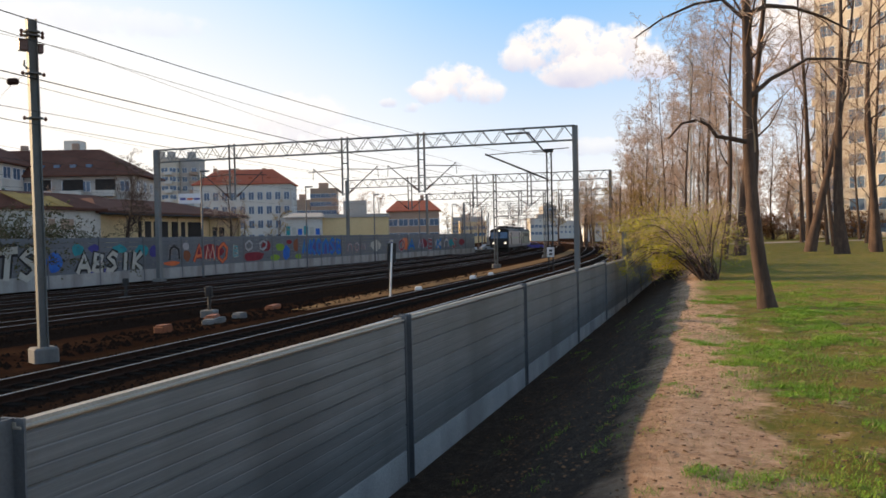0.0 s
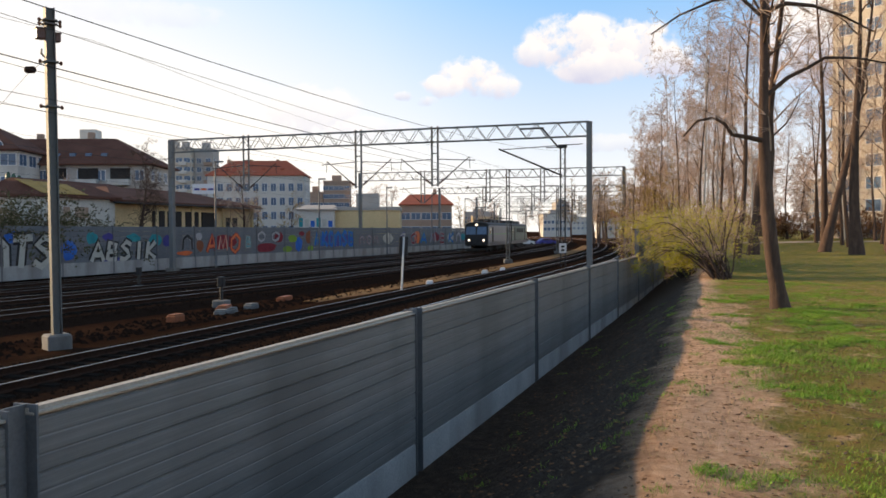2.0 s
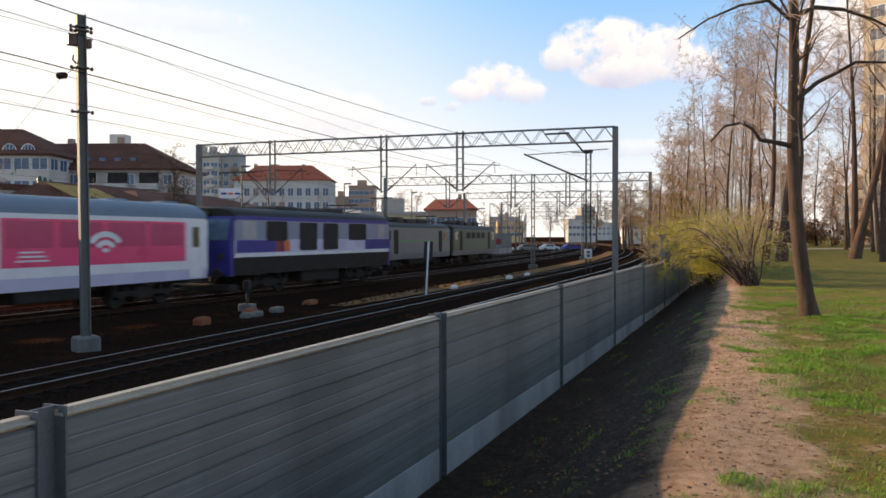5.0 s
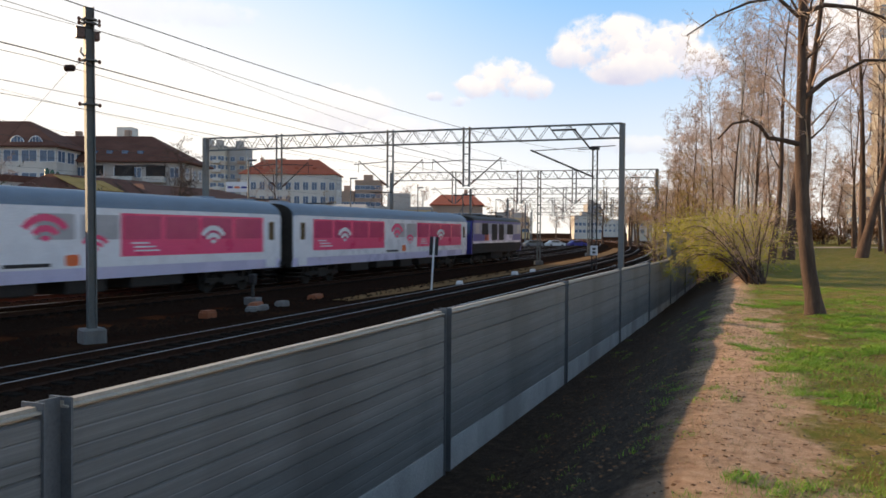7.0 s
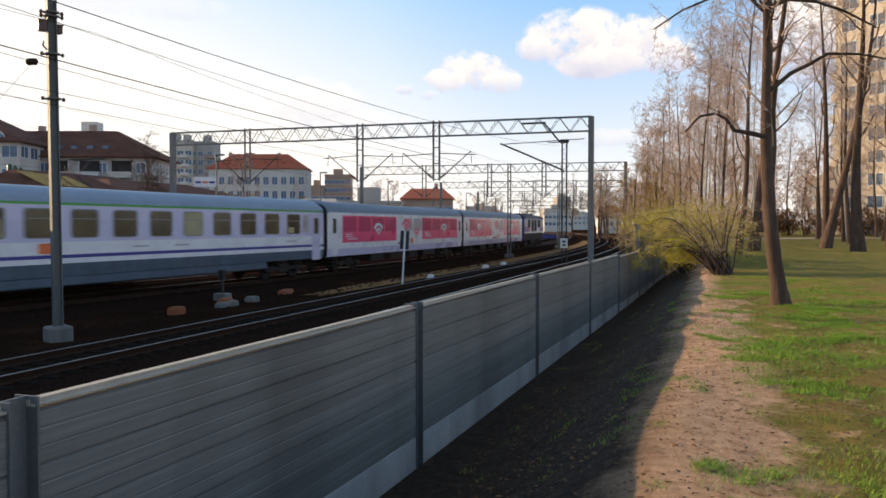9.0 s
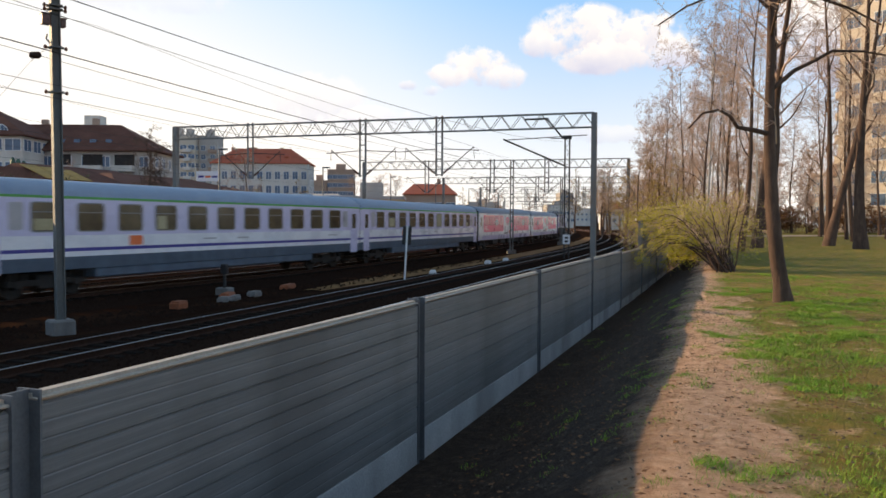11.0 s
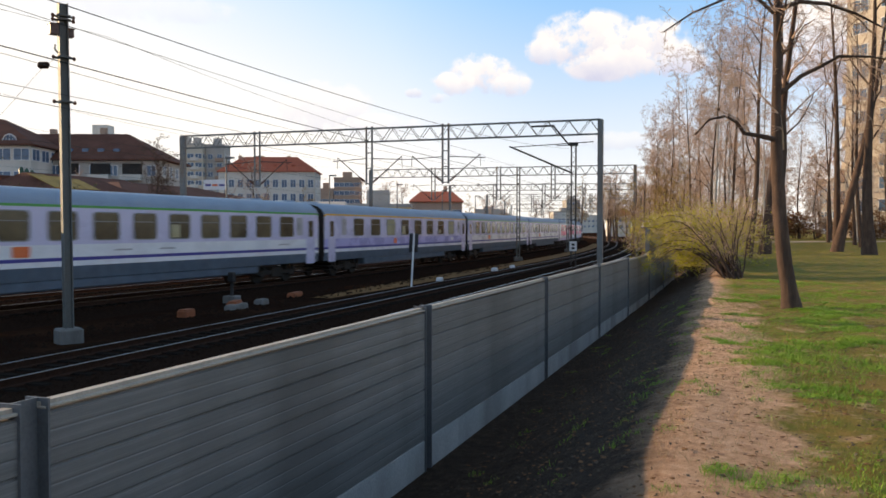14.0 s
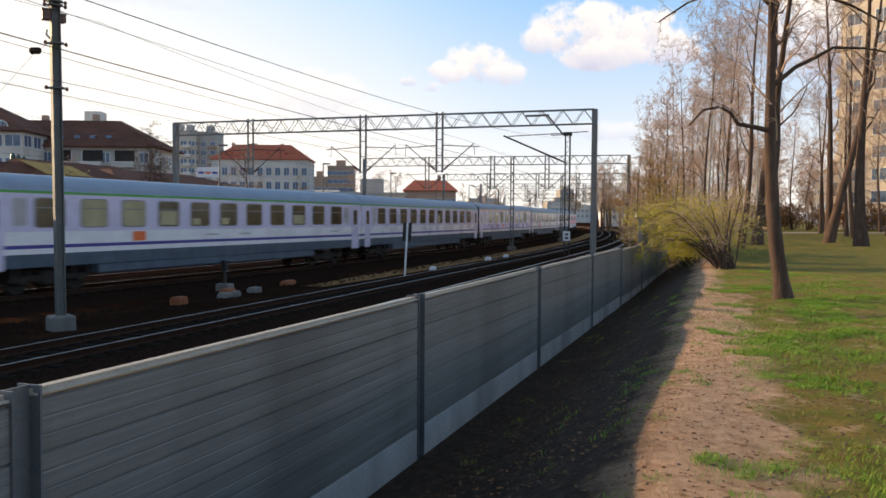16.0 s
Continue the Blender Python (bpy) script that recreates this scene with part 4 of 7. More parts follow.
def bogie_mesh(wheelbase=2.5, wheel_r=0.46):
    bm = bmesh.new()
    for y in (-1.0, 1.0):
        box(bm, -wheelbase / 2 - 0.45, wheelbase / 2 + 0.45, y - 0.06, y + 0.06, 0.42, 0.62, bevel=0.02)
        box(bm, -0.45, 0.45, y - 0.1, y + 0.1, 0.3, 0.78, bevel=0.03)
        for x in (-wheelbase / 2, wheelbase / 2):
            box(bm, x - 0.16, x + 0.16, y - 0.11, y + 0.11, 0.34, 0.62, bevel=0.03)
            for dx in (-0.3, 0.3):
                tube(bm, [Vector((x + dx, y, 0.55)), Vector((x + dx, y, 0.85))], [0.09, 0.09], 8)
    for x in (-wheelbase / 2, wheelbase / 2):
        rod(bm, (x, -0.8, wheel_r), (x, 0.8, wheel_r), 0.08, 8)
        for y in (-0.7535, 0.7535):
            tube(bm, [Vector((x, y - 0.07, wheel_r)), Vector((x, y + 0.07, wheel_r))], [wheel_r, wheel_r], 20)
    box(bm, -0.5, 0.5, -0.95, 0.95, 0.5, 0.8)
    return mesh_of(bm, "bogie", M["bogie"])


BOGIE = bogie_mesh()


def running_gear(th, length, pivots, boxes):
    for x in pivots:
        share("bogie", BOGIE, th, Matrix.Translation((x, 0, 0)), "grimy black bogie with wheels")
    for x0, x1, z0 in boxes:
        bm = boxed(x0, x1, -1.25, 1.25, z0, 1.0, bevel=0.04)
        part("underfloor_box", bm, M["bogie"], th, "grimy underfloor equipment box")
    for x, sgn in ((length / 2, 1), (-length / 2, -1)):
        for y in (-0.875, 0.875):
            bm = bmesh.new()
            tube(bm, [Vector((x, y, 1.04)), Vector((x + sgn * 0.45, y, 1.04)), Vector((x + sgn * 0.46, y, 1.04)), Vector((x + sgn * 0.5, y, 1.04))], [0.1, 0.1, 0.24, 0.22], 10)
            part("buffer", bm, M["bogie"], th)


def arcs(parent, cx, cz, mat, size=1.0, y=1.424):
    """Three stacked arches, a plain shape on both sides."""
    for sgn in (-1, 1):
        for r0, r1, lift in ((0.0, 0.2, -0.12), (0.3, 0.5, -0.1), (0.62, 0.84, -0.1)):
            bm = bmesh.new()
            n = 12
            pts = []
            for r in (r0, r1):
                pts.append([bm.verts.new((cx + size * r * math.sin(a) * 1.05, sgn * (y + 0.004), cz + lift + size * r * math.cos(a) * 0.85)) for a in [radians(-58 + 116 * k / n) for k in range(n + 1)]])
            for k in range(n):
                try:
                    bm.faces.new((pts[0][k], pts[0][k + 1], pts[1][k + 1], pts[1][k]))
                except ValueError:
                    pass
            bmesh.ops.remove_doubles(bm, verts=bm.verts, dist=0.0005)
            bmesh.ops.recalc_face_normals(bm, faces=bm.faces)
            part("arch_motif", bm, mat, parent, "plain curved stripe of the livery")


def build_coach(stripe, stripe_mat, seed, pinky=False, label="", white_low=True):
    th = base("passenger_coach", None, label, "railway coach", "coaches of the train")
    L = 26.0
    roof = M["darkroof"] if pinky else M["coachroof"]
    if pinky:
        bands = [(0.92, 1.34, M["coach"]), (1.34, 3.4, M["coachwhite"])]
    else:
        low = M["coachwhite"] if white_low else M["violet"]
        bands = [(0.92, 1.36, M["skirt"]), (1.36, 1.54, M["coachwhite"]), (1.54, 1.66, M["navy"]), (1.66, 2.1, low), (2.1, 3.36, M["coach"]), (3.36, 3.45, stripe_mat)]
    body_shell("body", L, bands, roof, th, shoulder=3.42)
    rnd = random.Random(seed)
    if pinky:
        for x0, x1 in ((-11.1, -2.5), (2.7, 11.5)):
            for w in pane(th, x0, x1, 1.68, 3.24, M["pink"], name="livery_panel", r=0.03, label="magenta advertising film"):
                pass
            n = 4
            for k in range(n):
                a = x0 + 0.15 + k * (x1 - x0) / n
                pane(th, a, a + (x1 - x0) / n - 0.3, 2.3, 3.16, M["pinkglass"], name="window", proud=0.012, label="window under magenta film")
            arcs(th, (x0 + x1) / 2 + rnd.uniform(-1.2, 1.2), 2.2, M["coachwhite"], 1.05, 1.43)
            for k in range(3):
                zz, xx = 1.85 + 0.14 * k, x0 + 0.4 + rnd.uniform(0, 0.4)
                for w in pane(th, xx, xx + 1.3 - 0.2 * k, zz, zz + 0.06, M["coachwhite"], name="lettering_bar", proud=0.014, r=0.01, label="white bar of unreadable lettering"):
                    pass
        arcs(th, -0.6, 2.35, M["pink"], 1.25, 1.415), arcs(th, 1.5, 2.0, M["pink"], 0.8, 1.415)
        pane(th, -1.0, 0.6, 2.3, 3.16, M["greyfilm"], proud=0.008), pane(th, 0.9, 2.6, 2.3, 3.16, M["greyfilm"], proud=0.008)
        pane(th, -2.2, -0.4, 1.42, 1.54, M["black"], name="vent", r=0.03)
        pane(th, 0.2, 0.8, 1.42, 1.8, M["red"], name="emblem", r=0.1, label="orange-red emblem")
    else:
        n, half_w = (11, 0.6) if white_low else (8, 0.68)
        for k in range(n):
            x = -9.9 + k * 1.98 if white_low else -8.6 + k * 2.5
            mat = M["blind"] if rnd.random() < 0.08 else M["glass"]
            for w in pane(th, x - half_w, x + half_w, 2.26, 3.2, mat, r=0.12, frame_mat=M["locogrey"]):
                z = 2.88
                bm = boxed(x - half_w + 0.03, x + half_w - 0.03, *((1.411, 1.43) if w.data.vertices[0].co.y > 0 else (-1.43, -1.411)), z, z + 0.03)
                part("sash_bar", bm, M["locogrey"], w)
                if rnd.random() < 0.15:
                    sgn = 1 if w.data.vertices[0].co.y > 0 else -1
                    a, b = (1.4175, 1.420) if sgn > 0 else (-1.420, -1.4175)
                    bm = boxed(x - 0.52, x + 0.52 - rnd.choice((0, 0.5)), a, b, 2.29, 2.29 + rnd.uniform(0.25, 0.58))
                    part("blind", bm, M["blind"], w, "beige window blind")
        for x in ((-11.1, 11.1) if white_low else (-10.6, 10.9)):
            pane(th, x - 0.28, x + 0.28, 2.3, 3.2, M["greyfilm"], r=0.08, label="frosted window")
        if white_low:
            pane(th, -6.0, -5.3, 1.7, 2.06, M["red"], name="emblem", r=0.06, label="red-orange emblem")
            for xx in (-1.6, 0.8, 9.2):
                pane(th, xx, xx + 0.9, 1.84, 1.9, M["greyfilm"], name="lettering_bar", r=0.01, label="grey bar of unreadable lettering")
        else:
            pane(th, -3.1, -2.6, 1.72, 2.06, M["red"], name="emblem", r=0.06, label="red-orange emblem")
            pane(th, 8.9, 9.5, 1.75, 1.97, M["coachwhite"], name="notice_plate", r=0.02, label="white notice plate")
        bm = bmesh.new()
        box(bm, -7.6, 7.6, -1.34, 1.34, 0.56, 0.92, bevel=0.05)
        part("skirt", bm, M["skirt"], th, "grey-blue underfloor skirt")
    for x in (-12.15, 12.15):
        for w in pane(th, x - 0.42, x + 0.42, 0.97 if pinky else 0.85, 3.26, M["coachwhite"] if pinky else M["coach"], name="door", proud=0.012, r=0.06, label="entrance door"):
            sgn = 1 if w.data.vertices[0].co.y > 0 else -1
            a, b = (1.42, 1.428) if sgn > 0 else (-1.428, -1.42)
            part("door_window", boxed(x - 0.22, x + 0.22, a, b, 2.22, 3.05), M["glass"], w)
        for k in range(3):
            bm = boxed(x - 0.4, x + 0.4, -1.36, 1.36, 0.4 + 0.2 * k, 0.43 + 0.2 * k)
            part("step", bm, M["bogie"], th)
    for x in (-13.1, 13.1):
        bm = boxed(x - 0.14, x + 0.14, -0.75, 0.75, 1.2, 3.5, bevel=0.1)
        part("gangway", bm, M["black"], th, "black rubber gangway")
    for x in (-12.0, 12.0, 9.0):
        bm = boxed(x - 0.5, x + 0.5, -0.3, 0.3, 3.98, 4.12, bevel=0.05)
        part("roof_vent", bm, roof, th)
    running_gear(th, L, (-9.5, 9.5), ((-6.5, -4.3, 0.45), (-3.2, -0.8, 0.5), (0.4, 2.2, 0.45), (3.4, 6.2, 0.5)) if pinky else ())
    return th


def build_loco(scheme, label):
    th = base("electric_locomotive", None, label, "locomotive", "locomotives")
    L = 15.6
    if scheme == "blue":
        bands = [(0.95, 1.74, M["bogie"]), (1.74, 1.9, M["coachwhite"]), (1.9, 2.52, M["coach"]), (2.52, 3.4, M["slate"]), (3.4, 3.58, M["navy"])]
    elif scheme == "grey":
        bands = [(0.85, 1.3, M["locogrey"]), (1.3, 2.25, M["locogrey"]), (2.25, 2.33, M["green"]), (2.33, 3.35, M["locogrey"])]
    else:
        bands = [(0.85, 1.3, M["locogrey"]), (1.3, 3.0, M["locogreen"]), (3.0, 3.35, M["locogreen"])]
    up_ = 0.25 if scheme == "blue" else 0.0      # the express engine sits taller on its frame
    body_shell("body", L, bands, M["darkmast"], th, half=1.48, top=3.8 + up_ * 0.8, shoulder=3.35 + up_)
    if scheme == "blue":
        for x0, x1 in ((-7.7, -3.9), (4.6, 7.72)):
            pane(th, x0, x1, 1.94, 2.5, M["navy"], y=1.48, name="livery_panel", r=0.02, label="navy blue livery panel")
        for x0, x1, z0, z1 in ((-5.4, -3.6, 2.2, 3.12), (-2.5, -0.8, 1.72, 3.1), (-0.2, 1.4, 1.72, 3.1), (2.6, 4.7, 2.2, 3.12)):
            pane(th, x0, x1, z0 + up_, z1 + up_, M["darkgap"], y=1.48, name="grille", proud=0.012, r=0.12, label="dark side grille")
        pane(th, -4.6, -3.4, 1.95, 2.48, M["red"], y=1.48, name="emblem", r=0.05, label="red-orange emblem")
    else:
        for x0, x1 in ((-5.6, -4.7), (4.7, 5.6)):
            pane(th, x0, x1, 1.3, 3.15, M["darkgap"], y=1.48, name="door", r=0.08, label="dark cab door")
        for k in range(4):
            pane(th, -3.4 + k * 1.8, -2.0 + k * 1.8, 2.45, 3.05, M["locogrey"] if scheme == "grey" else M["darkgap"], y=1.48, name="side_window", r=0.1)
    for x0, x1 in ((-7.2, -6.2), (6.2, 7.2)):
        pane(th, x0, x1, 2.3 + up_, 3.1 + up_, M["greyfilm"] if scheme == "blue" else M["glass"], y=1.48, name="cab_window", proud=0.012, r=0.1)
    for sgn in (-1, 1):
        face = L / 2
        dark = M["navy"] if scheme == "blue" else M["black"]
        # raked cab front: a nose slab, the windscreens, lamps
        bm = bmesh.new()
        pts = [(0.0, 0.9), (0.22, 0.95), (0.26, 2.15 + up_), (0.02, 3.3 + up_), (0.0, 3.3 + up_)]
        A = [bm.verts.new((sgn * (face + x), -1.40, z)) for x, z in pts]
        B = [bm.verts.new((sgn * (face + x), 1.40, z)) for x, z in pts]
        for k in range(len(pts)):
            bm.faces.new((A[k], A[(k + 1) % 5], B[(k + 1) % 5], B[k]))
        bm.faces.new(A), bm.faces.new(B[::-1])
        bmesh.ops.recalc_face_normals(bm, faces=bm.faces)
        part("cab_front", bm, dark, th, "dark raked cab front")
        for y in (-0.68, 0.68):
            bm = bmesh.new()
            q = [(0.275, 2.25 + up_), (0.055, 3.18 + up_)]
            vs = [bm.verts.new((sgn * (face + x), y + dy, z)) for (x, z), dy in ((q[0], -0.6), (q[0], 0.6), (q[1], 0.56), (q[1], -0.56))]
            f = bm.faces.new(vs)
            r = bmesh.ops.extrude_face_region(bm, geom=[f])
            for v in [g for g in r["geom"] if isinstance(g, bmesh.types.BMVert)]:
                v.co.x -= sgn * 0.05
            bmesh.ops.recalc_face_normals(bm, faces=bm.faces)
            part("windscreen", bm, M["pane"], th, "bluish windscreen")
            bm = bmesh.new()
            tube(bm, [Vector((sgn * (face + 0.2), y * 1.35, 1.55 + up_)), Vector((sgn * (face + 0.3), y * 1.35, 1.55 + up_))], [0.16, 0.14], 12)
            part("headlight", bm, M["lamp"] if scheme == "grey" else M["glass"], th, "round headlight")
        bm = bmesh.new()
        tube(bm, [Vector((sgn * (face + 0.02), 0, 3.42 + up_)), Vector((sgn * (face + 0.14), 0, 3.42 + up_))], [0.16, 0.14], 12)
        part("headlight", bm, M["lamp"] if scheme == "grey" else M["glass"], th, "round headlight")
        bm = boxed(*sorted((sgn * (face - 0.5), sgn * (face + 0.15))), -1.3, 1.3, 0.25, 0.55, bevel=0.05)
        part("snow_plough", bm, M["bogie"], th)
    # roof gear and pantographs
    for x in (-5.0, 5.0):
        up = 1.55 if (x < 0) == (scheme != "grey") else 0.35
        part("pantograph_base", boxed(x - 0.9, x + 0.9, -0.6, 0.6, 3.95, 4.02, bevel=0.02), M["darkmast"], th)
        for y in (-0.45, 0.45):
            bm = bmesh.new()
            tube(bm, [Vector((x - 0.8, y, 4.03)), Vector((x + 0.75, y, 4.05 + up * 0.5)), Vector((x - 0.3, y * 0.8, 4.1 + up))], [0.03, 0.03, 0.025], 5)
            part("pantograph_arm", bm, M["darkmast"], th, "dark folding pantograph arm")
        for px, pz in ((x - 0.3, 4.12 + up), (x - 0.5, 4.1 + up)):
            bm = bmesh.new()
            rod(bm, (px, -0.95, pz), (px, 0.95, pz), 0.035)
            part("contact_strip", bm, M["darkmast"], th)
        for dx in (-0.8, 0.8):
            for y in (-0.5, 0.5):
                bm = bmesh.new()
                tube(bm, [Vector((x + dx, y, 3.7)), Vector((x + dx, y, 3.96))], [0.08, 0.06], 8)
                part("insulator", bm, M["insul"], th)
    for x0, x1, h in ((-3.4, -1.6, 4.15), (-1.0, 1.2, 4.1), (1.8, 3.3, 4.2)):
        part("roof_box", boxed(x0, x1, -0.8, 0.8, 3.7, h, bevel=0.06), M["darkmast"], th, "dark roof equipment box")
    bm = bmesh.new()
    rod(bm, (-6.4, 0.5, 4.05), (6.4, 0.5, 4.05), 0.03), rod(bm, (-6.4, -0.7, 3.95), (6.4, -0.7, 3.95), 0.03)
    part("roof_conductor", bm, M["darkmast"], th)
    running_gear(th, L, (-4.6, 4.6), ((-1.9, 1.9, 0.4),))
    return th


TRAIN_N, TRAIN_Z = 21.4, 0.2
OPP_N, OPP_Z = 26.2, 0.2
train = [(build_loco("blue", "blue and white electric locomotive hauling the express train"), 9.0)]
for k, (smat, seed, pinky, wl, label) in enumerate((
        ("green", 1, True, True, "white coach wrapped in magenta advertising film"), ("green", 2, True, True, "white coach wrapped in magenta advertising film"),
        ("green", 3, False, True, "grey and white coach with a green stripe under the roof"), ("green", 4, False, True, "grey and white coach with a green stripe under the roof"),
        ("yellow", 5, False, False, "grey and violet coach with an amber stripe under the roof"), ("green", 6, False, True, "grey and white coach with a green stripe under the roof"),
        ("green", 7, False, True, "grey and white coach with a green stripe under the roof"), ("green", 8, False, True, "grey and white coach with a green stripe under the roof"))):
    train.append((build_coach(smat, M[smat], seed, pinky, label, wl), -13.2 - 26.4 * k))
opposite = [(build_loco("grey", "grey electric locomotive with lit headlights running light"), 8.0), (build_loco("green", "dark green locomotive coupled behind a grey one"), 24.6)]

# seconds, metres along the line of the coupling behind the train's locomotive
TRAIN_RUN = [(0, -48.0), (3.5, 6.7), (4.2, 17.7), (6.3, 49.9), (7, 61.1), (7.5, 69.3), (8.5, 85.95), (9, 94.2), (11.5, 132.45), (12.5, 148.5), (13.5, 164.1), (14, 171.9), (15, 187.9), (16, 204.1)]
# seconds, metres along the line of the oncoming locomotive's front
OPP_RUN = [(0, 124.0), (1.5, 105.0), (3.0, 84.5), (3.5, 77.5), (4.2, 67.6), (16, -96.0)]


def along(run, t):
    ts, vs = [r[0] for r in run], [r[1] for r in run]
    # smooth through the rows: a cubic with averaged slopes
    sl = [(vs[min(i + 1, len(vs) - 1)] - vs[max(i - 1, 0)]) / (ts[min(i + 1, len(ts) - 1)] - ts[max(i - 1, 0)]) for i in range(len(ts))]
    for i in range(len(ts) - 1):
        if t <= ts[i + 1]:
            h = ts[i + 1] - ts[i]
            u = (t - ts[i]) / h
            return ((2 * u ** 3 - 3 * u ** 2 + 1) * vs[i] + (u ** 3 - 2 * u ** 2 + u) * h * sl[i] + (3 * u ** 2 - 2 * u ** 3) * vs[i + 1] + (u ** 3 - u ** 2) * h * sl[i + 1])
    return vs[-1]


def stand(s, n, z, back=False):
    """A vehicle's pose: its middle on the track at s, turned along it."""
    a, b = lay(s - 8, track_n(n, s - 8), z), lay(s + 8, track_n(n, s + 8), z)
    d = b - a
    return Matrix.Translation((a + b) / 2) @ Matrix.Rotation(math.atan2(d.y, d.x) + (math.pi if back else 0), 4, "Z")


def motions():
    times = [0.5 * k for k in range(33)]
    for ob, off in train:
        walk(ob, [(t, stand(along(TRAIN_RUN, t) + off, TRAIN_N, TRAIN_Z)) for t in times])
    for ob, off in opposite:
        walk(ob, [(t, stand(along(OPP_RUN, t) + off, OPP_N, OPP_Z, True)) for t in times])


# ---- houses ----
def window_frame(w, h):
    """A frame with one mullion, in one piece."""
    bm = bmesh.new()
    k, m = 0.08, 0.035
    xs, zs = [-w / 2 - k, -w / 2, -m, m, w / 2, w / 2 + k], [-k, 0, h, h + k]
    g = [[bm.verts.new((x, 0.03, z)) for x in xs] for z in zs]
    faces = [bm.faces.new((g[j][i], g[j][i + 1], g[j + 1][i + 1], g[j + 1][i])) for j in range(3) for i in range(5) if not (j == 1 and i in (1, 3))]
    r = bmesh.ops.extrude_face_region(bm, geom=faces)
    for v in [q for q in r["geom"] if isinstance(q, bmesh.types.BMVert)]:
        v.co.y = -0.07
    bmesh.ops.recalc_face_normals(bm, faces=bm.faces)
    return mesh_of(bm, "window", M["white"])


SIZES = dict(small=(1.1, 1.3), wide=(1.9, 1.4), tall=(1.2, 1.8), far=(1.4, 1.5))
WIN = {k: window_frame(*v) for k, v in SIZES.items()}
PANE = {k: mesh_of(boxed(-w / 2, w / 2, -0.03, 0.02, 0, h), "pane", M["pane"]) for k, (w, h) in SIZES.items()}


def add_window(th, kind, m):
    w = share("window", WIN[kind], th, m)
    share("pane", PANE[kind], w, Matrix.Identity(4))


def house(label, x0, x1, y, deep, eave, ridge, wall, roof, rows=(), cols=6, win="small", hip=2.0, turn=0.0, foot=-0.3, name="apartment_house", category="house", over=0.4, sides=True):
    """A block with its front at y, from x0 to x1. ridge > eave gives a hipped roof; else a flat roof with a parapet."""
    w = x1 - x0
    th = base(name, Matrix.Translation(((x0 + x1) / 2, y, 0)) @ Matrix.Rotation(radians(turn), 4, "Z"), label, category)
    part("wall", boxed(-w / 2, w / 2, 0, deep, foot, eave), M[wall], th)
    bm = bmesh.new()
    if ridge > eave + 0.5:
        e = [(-w / 2 - over, -over), (w / 2 + over, -over), (w / 2 + over, deep + over), (-w / 2 - over, deep + over)]
        lo = [bm.verts.new((x, yy, eave + 0.004)) for x, yy in e]
        md = [bm.verts.new((x, yy, eave + 0.2)) for x, yy in e]
        rl = [bm.verts.new((-w / 2 + hip, deep * 0.5 - 0.4, ridge)), bm.verts.new((w / 2 - hip, deep * 0.5 - 0.4, ridge)), bm.verts.new((w / 2 - hip, deep * 0.5 + 0.4, ridge)), bm.verts.new((-w / 2 + hip, deep * 0.5 + 0.4, ridge))]
        for A, B in ((lo, md), (md, rl)):
            for k in range(4):
                bm.faces.new((A[k], A[(k + 1) % 4], B[(k + 1) % 4], B[k]))
        bm.faces.new(rl), bm.faces.new(lo[::-1])
    else:
        box(bm, -w / 2 - 0.15, w / 2 + 0.15, -0.15, deep + 0.15, eave + 0.004, eave + 0.5)
        box(bm, -w * 0.2, w * 0.15, deep * 0.3, deep * 0.7, eave + 0.5, eave + 2.6)
    bmesh.ops.recalc_face_normals(bm, faces=bm.faces)
    part("roof", bm, M[roof], th)
    for z in rows:
        for k in range(cols):
            add_window(th, win, Matrix.Translation((-w / 2 + w * (k + 0.5) / cols, -0.004, z)))
        if sides:
            m = max(1, int(cols * deep / w))
            for k in range(m):
                for sx in (-1, 1):
                    add_window(th, win, Matrix.Translation((sx * (w / 2 + 0.004), deep * (k + 0.5) / m, z)) @ Matrix.Rotation(sx * math.pi / 2, 4, "Z"))
    return th


def chimney(th, x, y, z0, z1, w=0.8):
    part("chimney", boxed(x - w / 2, x + w / 2, y - 0.4, y + 0.4, z0, z1, bevel=0.04), M["brownwall"], th)


# the long house with a dark mansard roof
h = house("long greyish house with a dark brown mansard roof and dormers", -62, -36.6, 112, 11, 11.9, 16.0, "greywall", "brownroof", (9.9, 6.9), 10, "small", 6.2, over=0.7)
chimney(h, 3, 5.5, 15, 16.9), chimney(h, -4, 5.5, 15, 16.7)
for k in range(7):
    part("roof_window", boxed(-6.6 + 2.1 * k, -5.8 + 2.1 * k, 0.9, 2.4, 13.1, 13.6, bevel=0.05), M["pane"], h, "sloped roof window")
for k in range(5):
    x = -9.2 + 4.2 * k
    # no recess is cut: a dark slab paints the shade inside each loggia
    part("loggia", boxed(x, x + 2.6, -0.12, 0.05, 9.3, 11.5), M["darkgap"], h, "flat dark slab painted as a loggia's shaded recess")
    part("balcony", boxed(x - 0.1, x + 2.7, -1.1, -0.13, 9.2, 10.0, bevel=0.03), M["plaster"], h, "pale balcony parapet")
    part("balcony", boxed(x - 0.1, x + 2.7, -1.1, -0.13, 6.2, 7.0, bevel=0.03), M["plaster"], h, "pale balcony parapet")
h = house("taller greyish house wing with arched dormers in a brown roof", -72, -51.0, 106, 13, 13.3, 17.4, "plaster", "brownroof", (11.5, 8.6, 5.6), 9, "wide", 6.6, over=0.6)
